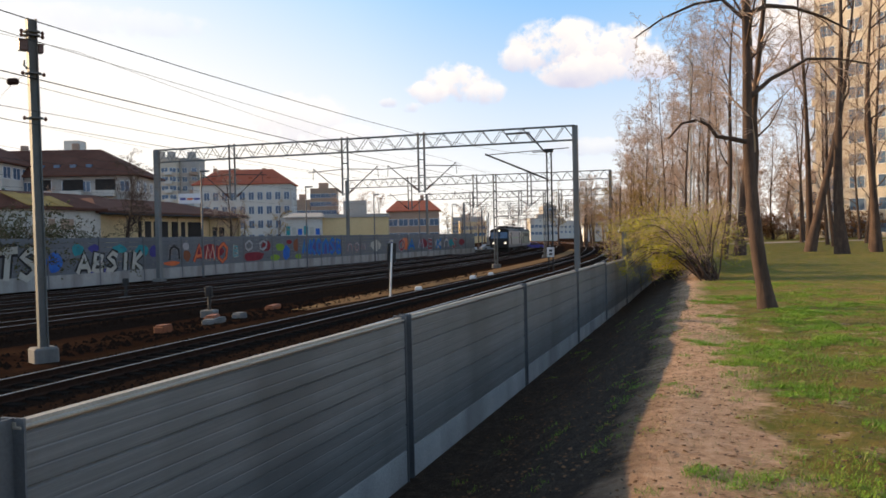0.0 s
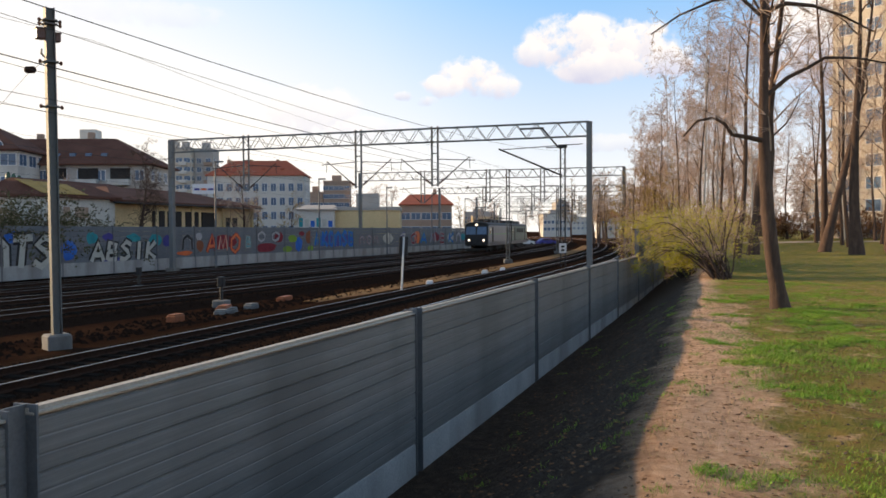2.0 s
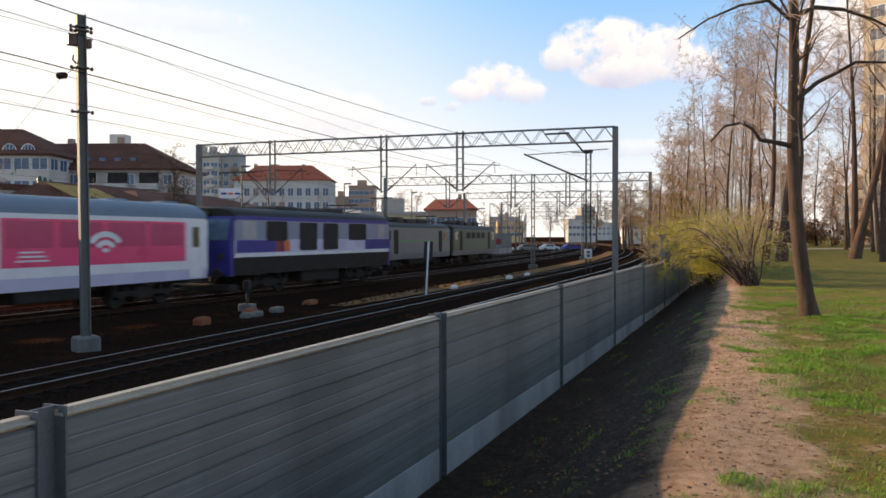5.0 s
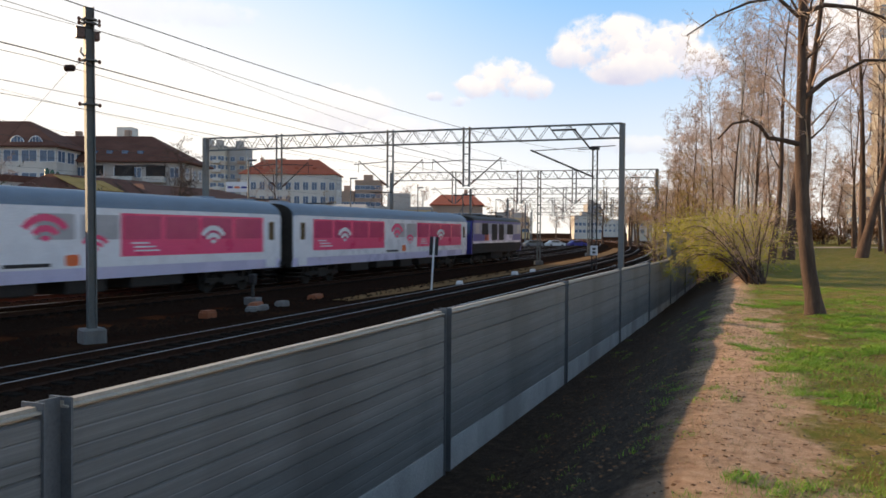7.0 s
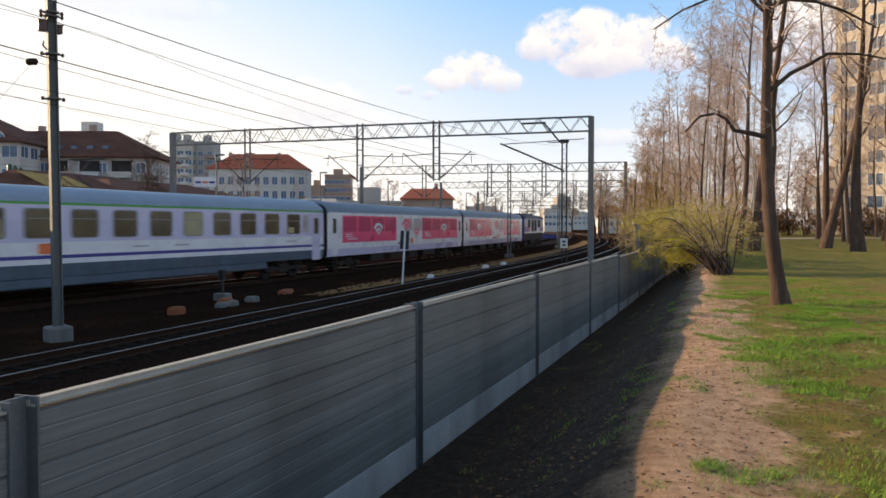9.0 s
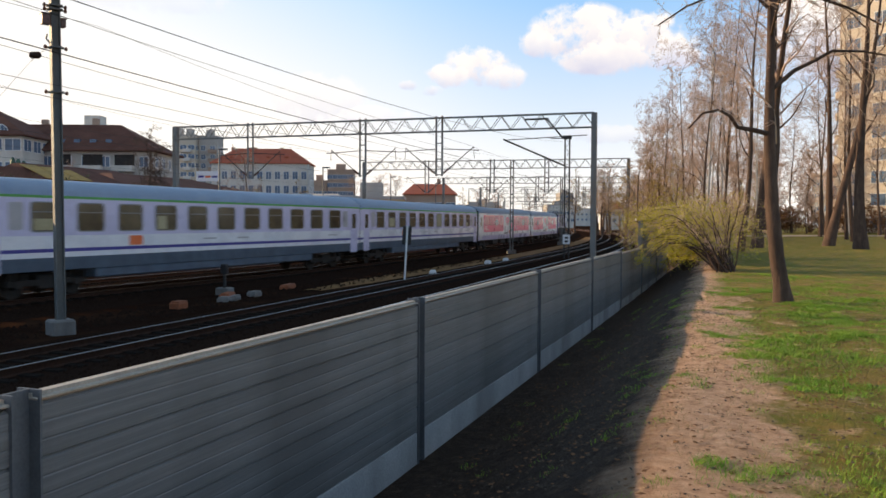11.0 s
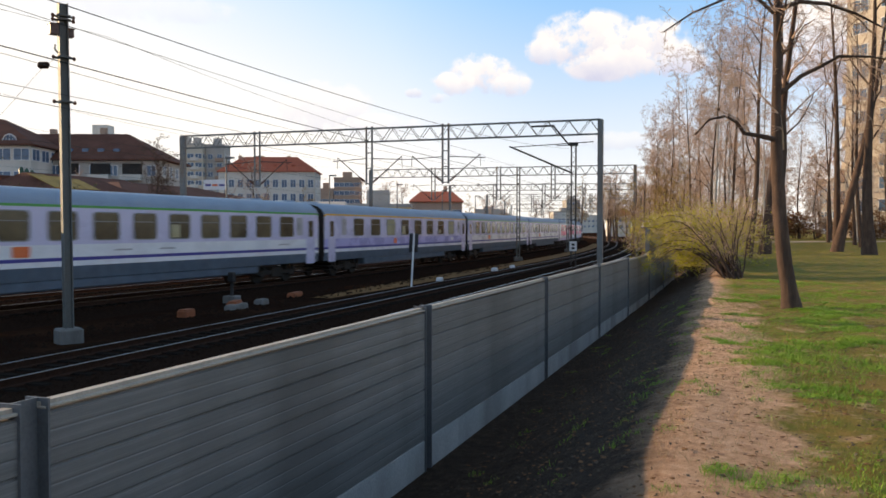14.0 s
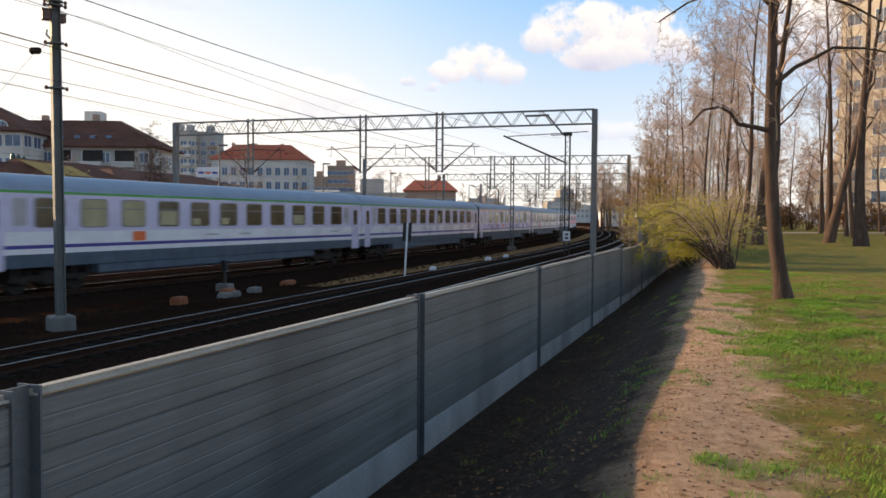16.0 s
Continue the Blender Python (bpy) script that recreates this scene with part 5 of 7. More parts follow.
for x in (5.3, 7.7):
    bm = bmesh.new()
    pts = [(math.cos(a) * 0.85, math.sin(a) * 0.95) for a in [math.pi * k / 10 for k in range(11)]]
    A, B = [bm.verts.new((x + px, 0.3, 13.75 + pz)) for px, pz in pts], [bm.verts.new((x + px, 3.0, 13.75 + pz)) for px, pz in pts]
    for k in range(10):
        bm.faces.new((A[k], A[k + 1], B[k + 1], B[k])).material_index = 1
    bm.faces.new(A), bm.faces.new(B[::-1])
    bmesh.ops.recalc_face_normals(bm, faces=bm.faces)
    d = part("dormer", bm, [M["pane"], M["brownroof"]], h, "arched dormer window")
    bm = bmesh.new()
    tube(bm, [Vector((x + px * 1.06, 0.27, 13.75 + pz * 1.06)) for px, pz in pts], [0.07] * 11, 5)
    rod(bm, (x, 0.27, 13.75), (x, 0.27, 14.7), 0.04, 4), rod(bm, (x - 0.42, 0.27, 13.75), (x - 0.42, 0.27, 14.5), 0.03, 4), rod(bm, (x + 0.42, 0.27, 13.75), (x + 0.42, 0.27, 14.5), 0.03, 4)
    part("frame", bm, M["white"], d, "white arched frame")
house("pale flat-roofed block behind the long house", -71.0, -62.0, 165, 8, 20.9, 20.9, "plaster", "plaster", (17.5,), 5, "far", name="apartment_block")
# the low ochre building and the sheds, square to the line
def line_side(s, n):
    """x and y of the plan at s along the line, n to its left, for houses that stand square to it."""
    q = lay(s, n)
    return q.x, q.y


def square_house(label, s0, s1, n, *rest, **more):
    x, y = line_side((s0 + s1) / 2, n)
    w = (s1 - s0) / 2
    return house(label, x - w, x + w, y, *rest, turn=71, **more)


h = square_house("low ochre building with a brown roof and dark openings", 55.0, 76.2, 45.0, 10, 5.3, 6.9, "yellowwall", "brownroof", (), hip=5.0, name="depot_building", category="building", over=0.7)
for s0, s1 in ((60.0, 61.6), (62.1, 64.0), (64.7, 66.6), (67.2, 69.2)):
    part("opening", boxed(s0 - 65.6, s1 - 65.6, -0.12, 0.05, 0.6, 4.75), M["darkgap"], h, "dark doorway")
for s0 in (71.2, 72.5):
    part("opening", boxed(s0 - 65.6, s0 + 0.75 - 65.6, -0.1, 0.05, 2.6, 4.3), M["darkgap"], h, "dark window opening")
for k in range(5):
    part("pilaster", boxed(-10.5 + 5.2 * k, -10.1 + 5.2 * k, -0.14, -0.004, -0.3, 5.28), M["yellowwall"], h)
part("gutter", boxed(-11.3, 11.3, -0.86, -0.72, 5.2, 5.36, bevel=0.03), M["darkmast"], h, "dark gutter")
h = square_house("whitewashed shed with an ochre sheet roof", 46.9, 54.7, 44.6, 6, 5.45, 6.9, "plaster", "brownroof", (), hip=0.8, name="shed", category="shed", sides=False)
for s0, s1 in ((49.2, 49.8), (50.4, 51.7)):
    part("window_board", boxed(s0 - 50.8, s1 - 50.8, -0.06, 0.05, 4.0, 4.8), M["brownwall"], h, "boarded window")
bm = bmesh.new()
for k, (x0, x1) in enumerate(((-3.9, -2.4), (-2.35, -0.9), (-0.8, 0.5))):
    box(bm, x0, x1, -0.1, 2.6 - 0.25 * k, 0.0, 0.04, m=Matrix.Translation((0, -0.3, 5.72 + 0.004 * k)) @ Matrix.Rotation(math.atan2(1.25, 3.0), 4, "X"))
part("roof_sheet", bm, M["tarp"], h, "ochre sheets laid on the roof")
square_house("brown-roofed workshop behind the sheds", 60.5, 74.5, 55.5, 10, 6.2, 8.0, "brownwall", "brownroof", (), hip=1.0, name="workshop", category="building")
h = square_house("low cream garage with a dark door", 40.0, 52.4, 52.0, 8, 6.4, 6.4, "plaster", "brownroof", (), name="garage", category="garage")
part("door", boxed(2.1, 3.6, -0.1, 0.05, 0, 6.0), M["darkgap"], h, "dark garage door")
part("sign", boxed(1.0, 2.0, -0.3, -0.2, 4.2, 6.0), M["maroon"], h, "dark red sign board")
b = tagged(part("advertising_board", boxed(-25.4, -22.9, 92, 92.25, 7.1, 8.2, bevel=0.02), M["coachwhite"]), "white advertising board on the roof edge", "sign board")
for x in (-25.2, -23.1):
    part("leg", boxed(x - 0.08, x + 0.08, 92.26, 92.42, -0.3, 8.0), M["galv"], b)
for k in range(3):
    part("lettering_bar", boxed(-25.2 + k * 0.75, -24.6 + k * 0.75, 91.985, 91.998, 7.5, 7.72), M["red" if k % 2 else "navy"], b, "bar of unreadable lettering")
for k in range(3):
    c = bmesh.new()
    tube(c, [Vector((-47.3 + k * 0.62, 96, -0.3)), Vector((-47.3 + k * 0.62, 96, 9.6 - 0.2 * k)), Vector((-47.3 + k * 0.62, 96, 9.9 - 0.2 * k))], [0.26, 0.26, 0.12], 12)
    tagged(part("green_tank", c, M["locogreen"], smooth=True), "dark green vertical steel tank", "tank", "green tanks")
# towers and blocks farther off
h = house("beige ten-storey tower block with balconies", -77.6, -72.6, 262, 8, 29.0, 29.0, "beige", "greywall", [2.4 + 2.8 * k for k in range(9)], 2, "wide", name="tower_block", category="tower block")
for k in range(9):
    part("balcony", boxed(-1.2, 1.2, -1.1, -0.01, 1.6 + 2.8 * k, 2.6 + 2.8 * k, bevel=0.03), M["plaster"], h, "pale balcony")
h = house("grey tower block wing with stacked balconies", -72.4, -66.6, 265, 8, 29.0, 29.0, "greywall", "greywall", [2.4 + 2.8 * k for k in range(9)], 2, "far", name="tower_block", category="tower block")
for k in range(9):
    part("balcony", boxed(0.2, 2.8, -1.1, -0.01, 1.6 + 2.8 * k, 2.6 + 2.8 * k, bevel=0.03), M["brownwall"], h, "brown balcony")
house("grey tower block beside the beige one", -81.0, -78.0, 267, 8, 29.6, 29.6, "greywall", "greywall", [2.4 + 2.8 * k for k in range(9)], 1, "wide", name="tower_block", category="tower block")
h = house("long white apartment house with a red tiled roof", -52.2, -28.9, 202, 10, 16.5, 20.5, "plaster", "redroof", (12.8, 9.4, 6.0, 2.6), 11, "tall", 5.0)
for x in (-7.5, -2, 4.5):
    chimney(h, x, 5, 18, 20.8)
for k in range(4):
    part("dormer", boxed(-7.5 + 4.4 * k, -6.5 + 4.4 * k, 1.2, 4, 17.2, 18.4, bevel=0.05), M["redroof"], h)
house("brown apartment block with a flat roof", -36.3, -27.1, 302, 9, 20.9, 20.9, "brownwall", "brownwall", [3 + 3 * k for k in range(6)], 5, "wide", name="apartment_block")
house("lower brown apartment wing", -42.5, -36.6, 302, 9, 16.9, 16.9, "brownwall", "brownwall", [3 + 3 * k for k in range(4)], 3, "wide", name="apartment_block")
h = house("low white workshop with a graffiti-painted wall", -18.3, -13.0, 121, 9, 6.0, 6.9, "plaster", "greywall", (), hip=0.5, name="workshop", category="building")
for k in range(6):
    part("paint_patch", boxed(-2.5 + 0.85 * k, -1.9 + 0.85 * k, -0.014, 0.0, 3.6, 4.9 - 0.2 * (k % 3)), M[("teal", "ivory", "blue")[k % 3]], h)
house("low ochre warehouse with a flat roof", -13.0, -3.6, 122, 10, 6.0, 6.0, "yellowwall", "greywall", (), name="warehouse", category="building")
h = house("brown villa with a red tiled roof", -5.2, 6.0, 182, 12, 8.6, 11.2, "brownwall", "redroof", (5.5, 2.5), 5, "wide", 2.0)
chimney(h, 2, 6, 10, 12.4)
house("distant grey office block", 89, 98, 560, 20, 22, 22, "greywall", "greywall", [3 + 3.2 * k for k in range(6)], 5, "far", name="office_block", sides=False)
house("distant cream block near the station", 60, 74, 420, 14, 11, 11, "plaster", "greywall", (3, 6.5), 7, "far", name="office_block", sides=False)
house("distant pale hall beyond the curve", 98, 130, 640, 20, 13, 13, "plaster", "greywall", (4, 8), 10, "far", name="hall", sides=False)
house("distant brick house with a red roof", 70, 78, 330, 10, 8, 11, "plaster", "redroof", (3, 5.6), 3, "far", sides=False)
house("distant grey slab block", 30, 52, 620, 14, 17, 17, "greywall", "greywall", [3 + 3 * k for k in range(4)], 9, "far", name="apartment_block", sides=False)
house("distant ochre block among trees", 22, 34, 380, 12, 9.5, 9.5, "yellowwall", "greywall", (3, 6), 6, "far", name="apartment_block", sides=False)
# the tower block beside the lawn, and its lower neighbour
h = house("tall beige panel tower block behind the bare trees", 46.4, 68.4, 95.5, 14, 33.0, 33.0, "beige", "greywall", [2.3 + 2.75 * k for k in range(11)], 6, "wide", turn=-60, name="tower_block", category="tower block")
for k in range(9):
    part("balcony", boxed(-12.2, -11.01, 1.0, 4.2, 2.2 + 2.75 * k, 3.2 + 2.75 * k, bevel=0.03), M["beige"], h, "beige concrete balcony")
house("lower grey apartment block behind the trees", 83, 90.0, 172, 7, 13.0, 13.0, "locogrey", "greywall", [2.3 + 2.8 * k for k in range(4)], 3, "wide", name="apartment_block")
house("low orange-brown pavilion behind the lawn", 40, 47.0, 122, 8, 4.6, 5.4, "brownwall", "redroof", (2.2,), 4, "small", hip=0.6, name="pavilion", category="building")


# ---- bare trees ----
class Limbs:
    """Gathers tapered tubes into plain lists."""
    def __init__(self):
        self.v, self.f = [], []

    def tube(self, pts, radii, sides):
        start = len(self.v)
        prev = None
        for i, p in enumerate(pts):
            a = pts[min(i + 1, len(pts) - 1)] - pts[max(i - 1, 0)]
            a = a.normalized() if a.length > 1e-6 else Vector((0, 0, 1))
            prev = a.orthogonal().normalized() if prev is None else (prev - a * prev.dot(a)).normalized()
            q = a.cross(prev)
            for k in range(sides):
                t = 2 * math.pi * k / sides
                self.v.append(p + (prev * math.cos(t) + q * math.sin(t)) * radii[i])
        for i in range(len(pts) - 1):
            for k in range(sides):
                a, b = start + i * sides + k, start + i * sides + (k + 1) % sides
                self.f.append((a, b, b + sides, a + sides))

    def to(self, name, mat, parent, smooth=True):
        me = bpy.data.meshes.new(name)
        me.from_pydata(self.v, [], self.f)
        me.materials.append(mat)
        if smooth:
            me.polygons.foreach_set("use_smooth", [True] * len(me.polygons))
        ob = new(name, me)
        ob.parent = parent
        return ob


def grow(limbs, p, d, length, r, rnd, level, droop, sides, kids, wander=0.22, tip=0.25):
    """One limb from p along d; returns its points."""
    n = 6 if level < 2 else (4 if level == 2 else (3 if level == 3 else 1))
    pts, q, dd = [p.copy()], p.copy(), d.normalized()
    for i in range(n):
        dd = (dd + Vector((rnd.gauss(0, wander), rnd.gauss(0, wander), rnd.gauss(0, wander) - droop * (i + 1) / n))).normalized()
        q = q + dd * length / n
        pts.append(q.copy())
    limbs.tube(pts, [r * (1 - (1 - tip) * i / n) for i in range(n + 1)], sides)
    return pts


COUNTS = {1: 14, 2: 8, 3: 5, 4: 4}


def branch_out(wood, twigs, pts, r, length, rnd, level, levels, droop, count, rise=0.4, spread=1.0, frm=0.25, least=0.0045):
    for k in range(count):
        t = frm + (1 - frm) * (k + rnd.random()) / count
        i = min(len(pts) - 2, int(t * (len(pts) - 1)))
        p = pts[i].lerp(pts[i + 1], t * (len(pts) - 1) - i)
        along_ = (pts[i + 1] - pts[i]).normalized()
        a = rnd.uniform(0, 2 * math.pi)
        side = along_.orthogonal().normalized()
        side = side * math.cos(a) + along_.cross(side) * math.sin(a)
        d = along_ * (0.5 + 0.3 * rnd.random()) + side * spread * (0.5 + 0.6 * rnd.random()) + Vector((0, 0, rise))
        ln = length * (1.1 - 0.5 * t) * rnd.uniform(0.7, 1.25)
        rr = max(r * (1 - 0.55 * t), least)
        q = grow(twigs if level >= 2 else wood, p, d, ln, rr, rnd, level, droop * (0.4 if level < 2 else 1.0), 6 if level < 2 else (4 if level == 2 else 3), 0)
        if level < levels:
            branch_out(wood, twigs, q, rr * 0.5, ln * 0.5, rnd, level + 1, levels, droop, COUNTS[level + 1], rise * 0.5, spread, 0.15, least)


def bare_tree(x, y, height, r, label, seed, bark="bark", twig="twig", lean=(0, 0), first=0.35, limbs=14, levels=4, droop=0.1, limb_len=0.3, rise=0.45, spread=0.8, trunk_pts=None, extra=(), category="tree", least=0.0045):
    rnd = random.Random(seed)
    n_ = -x * math.cos(TURN) + y * math.sin(TURN)
    s_ = x * math.sin(TURN) + y * math.cos(TURN)
    z = ground_z(s_, n_)
    th = base("bare_tree", Matrix.Translation((x, y, z)), label, category, "bare park trees")
    wood, twigs = Limbs(), Limbs()
    if trunk_pts:
        pts = [Vector(p) for p in trunk_pts]
    else:
        pts, n = [], 11
        ph, am = rnd.uniform(0, 6), rnd.uniform(0.12, 0.35)
        for i in range(n + 1):
            t = i / n
            pts.append(Vector((lean[0] * t + am * (math.sin(5 * t + ph) - math.sin(ph)), lean[1] * t + am * (math.cos(4 * t + ph) - math.cos(ph)), height * t)))
    n = len(pts) - 1
    radii = [r * (1.0 - 0.93 * (i / n) ** 0.8) for i in range(n + 1)] if not trunk_pts else [r * (1.0 - 0.86 * (i / n) ** 1.2) for i in range(n + 1)]
    radii[0] *= 1.3
    wood.tube([pts[0] - Vector((0, 0, 0.35))] + pts, [radii[0] * 1.15] + radii, 12)
    for path, rr in extra:
        p = [Vector(q) for q in path]
        wood.tube(p, [rr * (1 - 0.7 * i / (len(p) - 1)) for i in range(len(p))], 7)
        branch_out(wood, twigs, p, rr * 0.35, (p[-1] - p[0]).length * 0.3, rnd, 2, levels, droop, 9, rise * 0.6, 1.0, 0.3, least)
    branch_out(wood, twigs, pts, r * 0.27, height * limb_len, rnd, 1, levels, droop, limbs, rise, spread, first, least)
    wood.to("trunk", M[bark], th)
    twigs.to("crown", M[twig], th, False)["label"] = "fine bare twigs"
    return th


# the near tree with its curved limbs; its place and its trunk's bends
bare_tree(7.68, 17.8, 12, 0.175, "tall dark bare tree with a bent trunk on the lawn", 3, first=0.6, limbs=12, limb_len=0.24,
          trunk_pts=[(0, 0, 0), (-0.06, 0, 0.4), (-0.16, 0, 0.95), (-0.27, 0, 1.9), (-0.34, 0, 2.9), (-0.37, 0, 3.6), (-0.38, 0, 4.3), (-0.37, 0, 5.4), (-0.35, 0.1, 6.6), (-0.42, 0.1, 8.5), (-0.3, 0, 10.5), (-0.2, 0, 12.5)],
          extra=(([(-0.3, 0.1, 2.0), (-0.18, 0.25, 2.7), (-0.1, 0.3, 3.4), (-0.1, 0.35, 4.2), (-0.05, 0.3, 4.9), (0.1, 0.3, 6.2), (0.3, 0.3, 8.0)], 0.12),
                 ([(-0.45, -0.05, 3.62), (-0.75, -0.1, 3.68), (-1.1, -0.1, 3.74), (-1.27, -0.1, 3.98), (-1.5, -0.1, 4.1), (-1.85, -0.1, 4.03), (-2.15, -0.1, 3.7)], 0.06),
                 ([(-0.42, 0, 4.5), (0.1, -0.1, 4.95), (0.5, -0.2, 5.15), (0.85, -0.2, 5.35), (1.5, -0.3, 5.32), (2.2, -0.3, 5.2)], 0.055),
                 ([(-0.42, 0, 6.35), (0.1, 0, 6.55), (0.7, 0, 6.5), (1.3, 0, 6.3), (2.0, 0, 5.95)], 0.06),
                 ([(-0.45, 0, 6.3), (-0.9, 0, 6.7), (-1.5, 0, 6.6), (-2.2, 0, 6.3), (-2.8, 0, 5.9)], 0.045)))
TREES = [  # x, y, height, radius, bark, lean
    (19.9, 50, 19, 0.36, "bark", (0.6, 0)), (17.0, 45, 15, 0.22, "bark", (1.3, 0)), (26.7, 55, 20, 0.3, "bark", (-0.9, 0)), (26.2, 54, 19, 0.38, "bark", (3.2, 0)),
    (25.2, 48, 19, 0.42, "bark", (-0.4, 0)), (28.4, 50, 18, 0.36, "bark", (0.4, 0)), (31.5, 56, 19, 0.34, "bark", (0.6, 0)), (33, 64, 19, 0.3, "bark", (-1, 0)),
    (20.0, 60, 19.0, 0.2, "birch", (0.9, 0)), (22.3, 62, 18.5, 0.2, "bark", (0.7, 0)), (18.7, 56, 13.5, 0.2, "bark", (0.5, 0)), (20.2, 66, 14.6, 0.19, "bark", (-0.2, 0)), (24.5, 70, 18, 0.18, "birch", (0.5, 0)),
    (20.3, 70, 13.0, 0.19, "bark", (-0.5, 0)), (19.4, 71, 11.0, 0.18, "bark", (-0.6, 0)), (27.5, 78, 19, 0.22, "bark", (0.2, 0)), (31, 82, 20, 0.24, "bark", (0, 0)), (35, 86, 19, 0.25, "bark", (0.5, 0)),
    (38, 80, 20, 0.26, "bark", (0.4, 0)), (42, 88, 18, 0.26, "bark", (-0.5, 0)), (46, 84, 18, 0.26, "bark", (0.3, 0)), (26.2, 66, 18.5, 0.17, "birch", (0.5, 0)), (35.5, 70, 18, 0.24, "bark", (-0.6, 0)), (40, 72, 18, 0.25, "bark", (0.5, 0)),
    (17.2, 66, 8.6, 0.15, "bark", (-0.3, 0)), (23.8, 74, 15.5, 0.18, "bark", (0.2, 0)), (25.6, 72, 18, 0.2, "bark", (0.3, 0))]
def copies(made, places):
    """Repeats of a tree at other places, turned and scaled."""
    for k, (x, y, size) in enumerate(places):
        s_, n_ = x * math.sin(TURN) + y * math.cos(TURN), -x * math.cos(TURN) + y * math.sin(TURN)
        copy_thing(made, Matrix.Translation((x, y, ground_z(s_, n_) - 0.02)) @ Matrix.Rotation(1.3 + 2.1 * k, 4, "Z") @ Matrix.Scale(size, 4))


park = []
for i, (x, y, hgt, r, bk, lean) in enumerate(TREES):
    lab = {"bark": "tall bare brown-barked tree in early spring", "birch": "slender bare birch with pale bark"}[bk]
    near_ = y < 56
    park.append(bare_tree(x, y, hgt, r * (0.86 if near_ else 0.6), lab, 20 + i, bark=bk, lean=lean, first=0.28 if near_ else 0.2, limbs=9 if near_ else 16, limb_len=0.27 if bk == "bark" else 0.2,
                          rise=0.5 if near_ else 0.6, spread=0.75 if near_ else 0.9, droop=0.1 if bk == "bark" else 0.25, least=0.0055 if near_ else 0.0095))

copies(park[13], ((24.2, 88, 1.0), (26, 95, 1.1), (29, 92, 1.15), (33, 98, 1.2), (38, 104, 1.2), (44, 100, 1.15), (50, 96, 1.2)))
copies(park[8], ((22.2, 66, 0.95), (21.0, 70, 0.9), (26.0, 74, 1.0), (30.0, 88, 1.05), (47, 92, 1.0)))
copies(park[11], ((21.6, 76, 0.85), (24.0, 82, 0.9), (25.6, 96, 1.0)))


# ochre willows beside the line, with hanging twigs
w = bare_tree(20.3, 74, 8.5, 0.2, "ochre-twigged willow beside the railway", 70, twig="willow", first=0.25, limb_len=0.36, rise=0.35, spread=0.9, droop=0.45, least=0.012)
copies(w, ((19.6, 66, 0.85), (22.6, 80, 1.1), (25, 92, 1.15), (17.6, 64, 0.7), (18.6, 71, 0.78), (16.3, 60, 0.6), (20.6, 86, 0.9), (43, 210, 1.7), (52, 214, 1.7), (37.5, 212, 1.6), (48, 222, 1.8), (42, 200, 1.5), (-18.5, 92, 0.75), (-15, 96, 0.75), (7.5, 178, 1.0)))
# brown tangled trees that close the lawn behind
w = bare_tree(41, 104, 10.5, 0.16, "low tangled brown tree behind the lawn", 150, first=0.08, limbs=22, limb_len=0.3, rise=0.3, spread=1.0, droop=0.15, least=0.017)
copies(w, ((37.5, 99, 0.9), (44.5, 108, 1.0), (40.5, 112, 1.15), (48, 104, 0.95), (52, 112, 1.1), (46, 118, 1.25), (55, 106, 0.9), (58, 118, 1.2), (51, 124, 1.3), (34.5, 96, 0.8), (39, 122, 1.2), (35, 108, 1.0), (44, 96, 0.6), (50, 98, 0.6), (32, 104, 0.95), (29, 99, 0.85)))
# trees along the far curve and beyond the far barrier
bare_tree(-22.4, 66.4, 8.6, 0.22, "dark spreading bare tree before the ochre building", 126, twig="bark", first=0.3, limbs=16, limb_len=0.42, rise=0.3, spread=1.0, droop=0.12, least=0.013)
w = bare_tree(-17.6, 80.5, 9.0, 0.2, "bare tree near the railway", 125, least=0.011, first=0.22, limb_len=0.36, rise=0.4, spread=0.9, droop=0.16)
copies(w, ((41, 196, 1.7), (45, 205, 1.8), (50, 190, 1.6), (47, 197, 1.7), (38.5, 189, 1.5), (57, 232, 1.8), (66, 300, 1.8), (74, 320, 1.8), (84, 330, 2.0), (40, 330, 1.5), (48, 345, 1.6), (16, 230, 1.1), (20, 250, 1.2), (3, 205, 1.1), (-3, 196, 1.0), (-11.5, 128, 1.05), (-8, 140, 1.1), (-6.5, 168, 1.25), (12, 200, 1.1), (-45, 82, 1.05), (-38, 88, 0.95), (-42, 78, 0.75), (-12, 190, 1.2), (26, 300, 1.4), (55, 260, 1.7), (62, 250, 1.7)))


# ---- shrubs ----
def leaves(th, pts, size, mat, rnd, name="leaf_mass", label="small young leaves"):
    v, f = [], []
    for p in pts:
        a, b = Vector((rnd.gauss(0, 1), rnd.gauss(0, 1), rnd.gauss(0, 1))).normalized(), Vector((rnd.gauss(0, 1), rnd.gauss(0, 1), rnd.gauss(0, 1)))
        b = (b - a * b.dot(a)).normalized()
        sz = size * rnd.uniform(0.6, 1.3)
        k = len(v)
        c = a.cross(b) * sz * 0.12
        v += [p - a * sz, p + b * sz * 0.45 + c, p + a * sz, p - b * sz * 0.45 + c]
        f += [(k, k + 1, k + 2), (k, k + 2, k + 3)]
    me = bpy.data.meshes.new(name)
    me.from_pydata(v, [], f)
    me.materials.append(mat)
    ob = new(name, me)
    ob.parent = th
    tagged(ob, label, kind="stuff")
    return ob


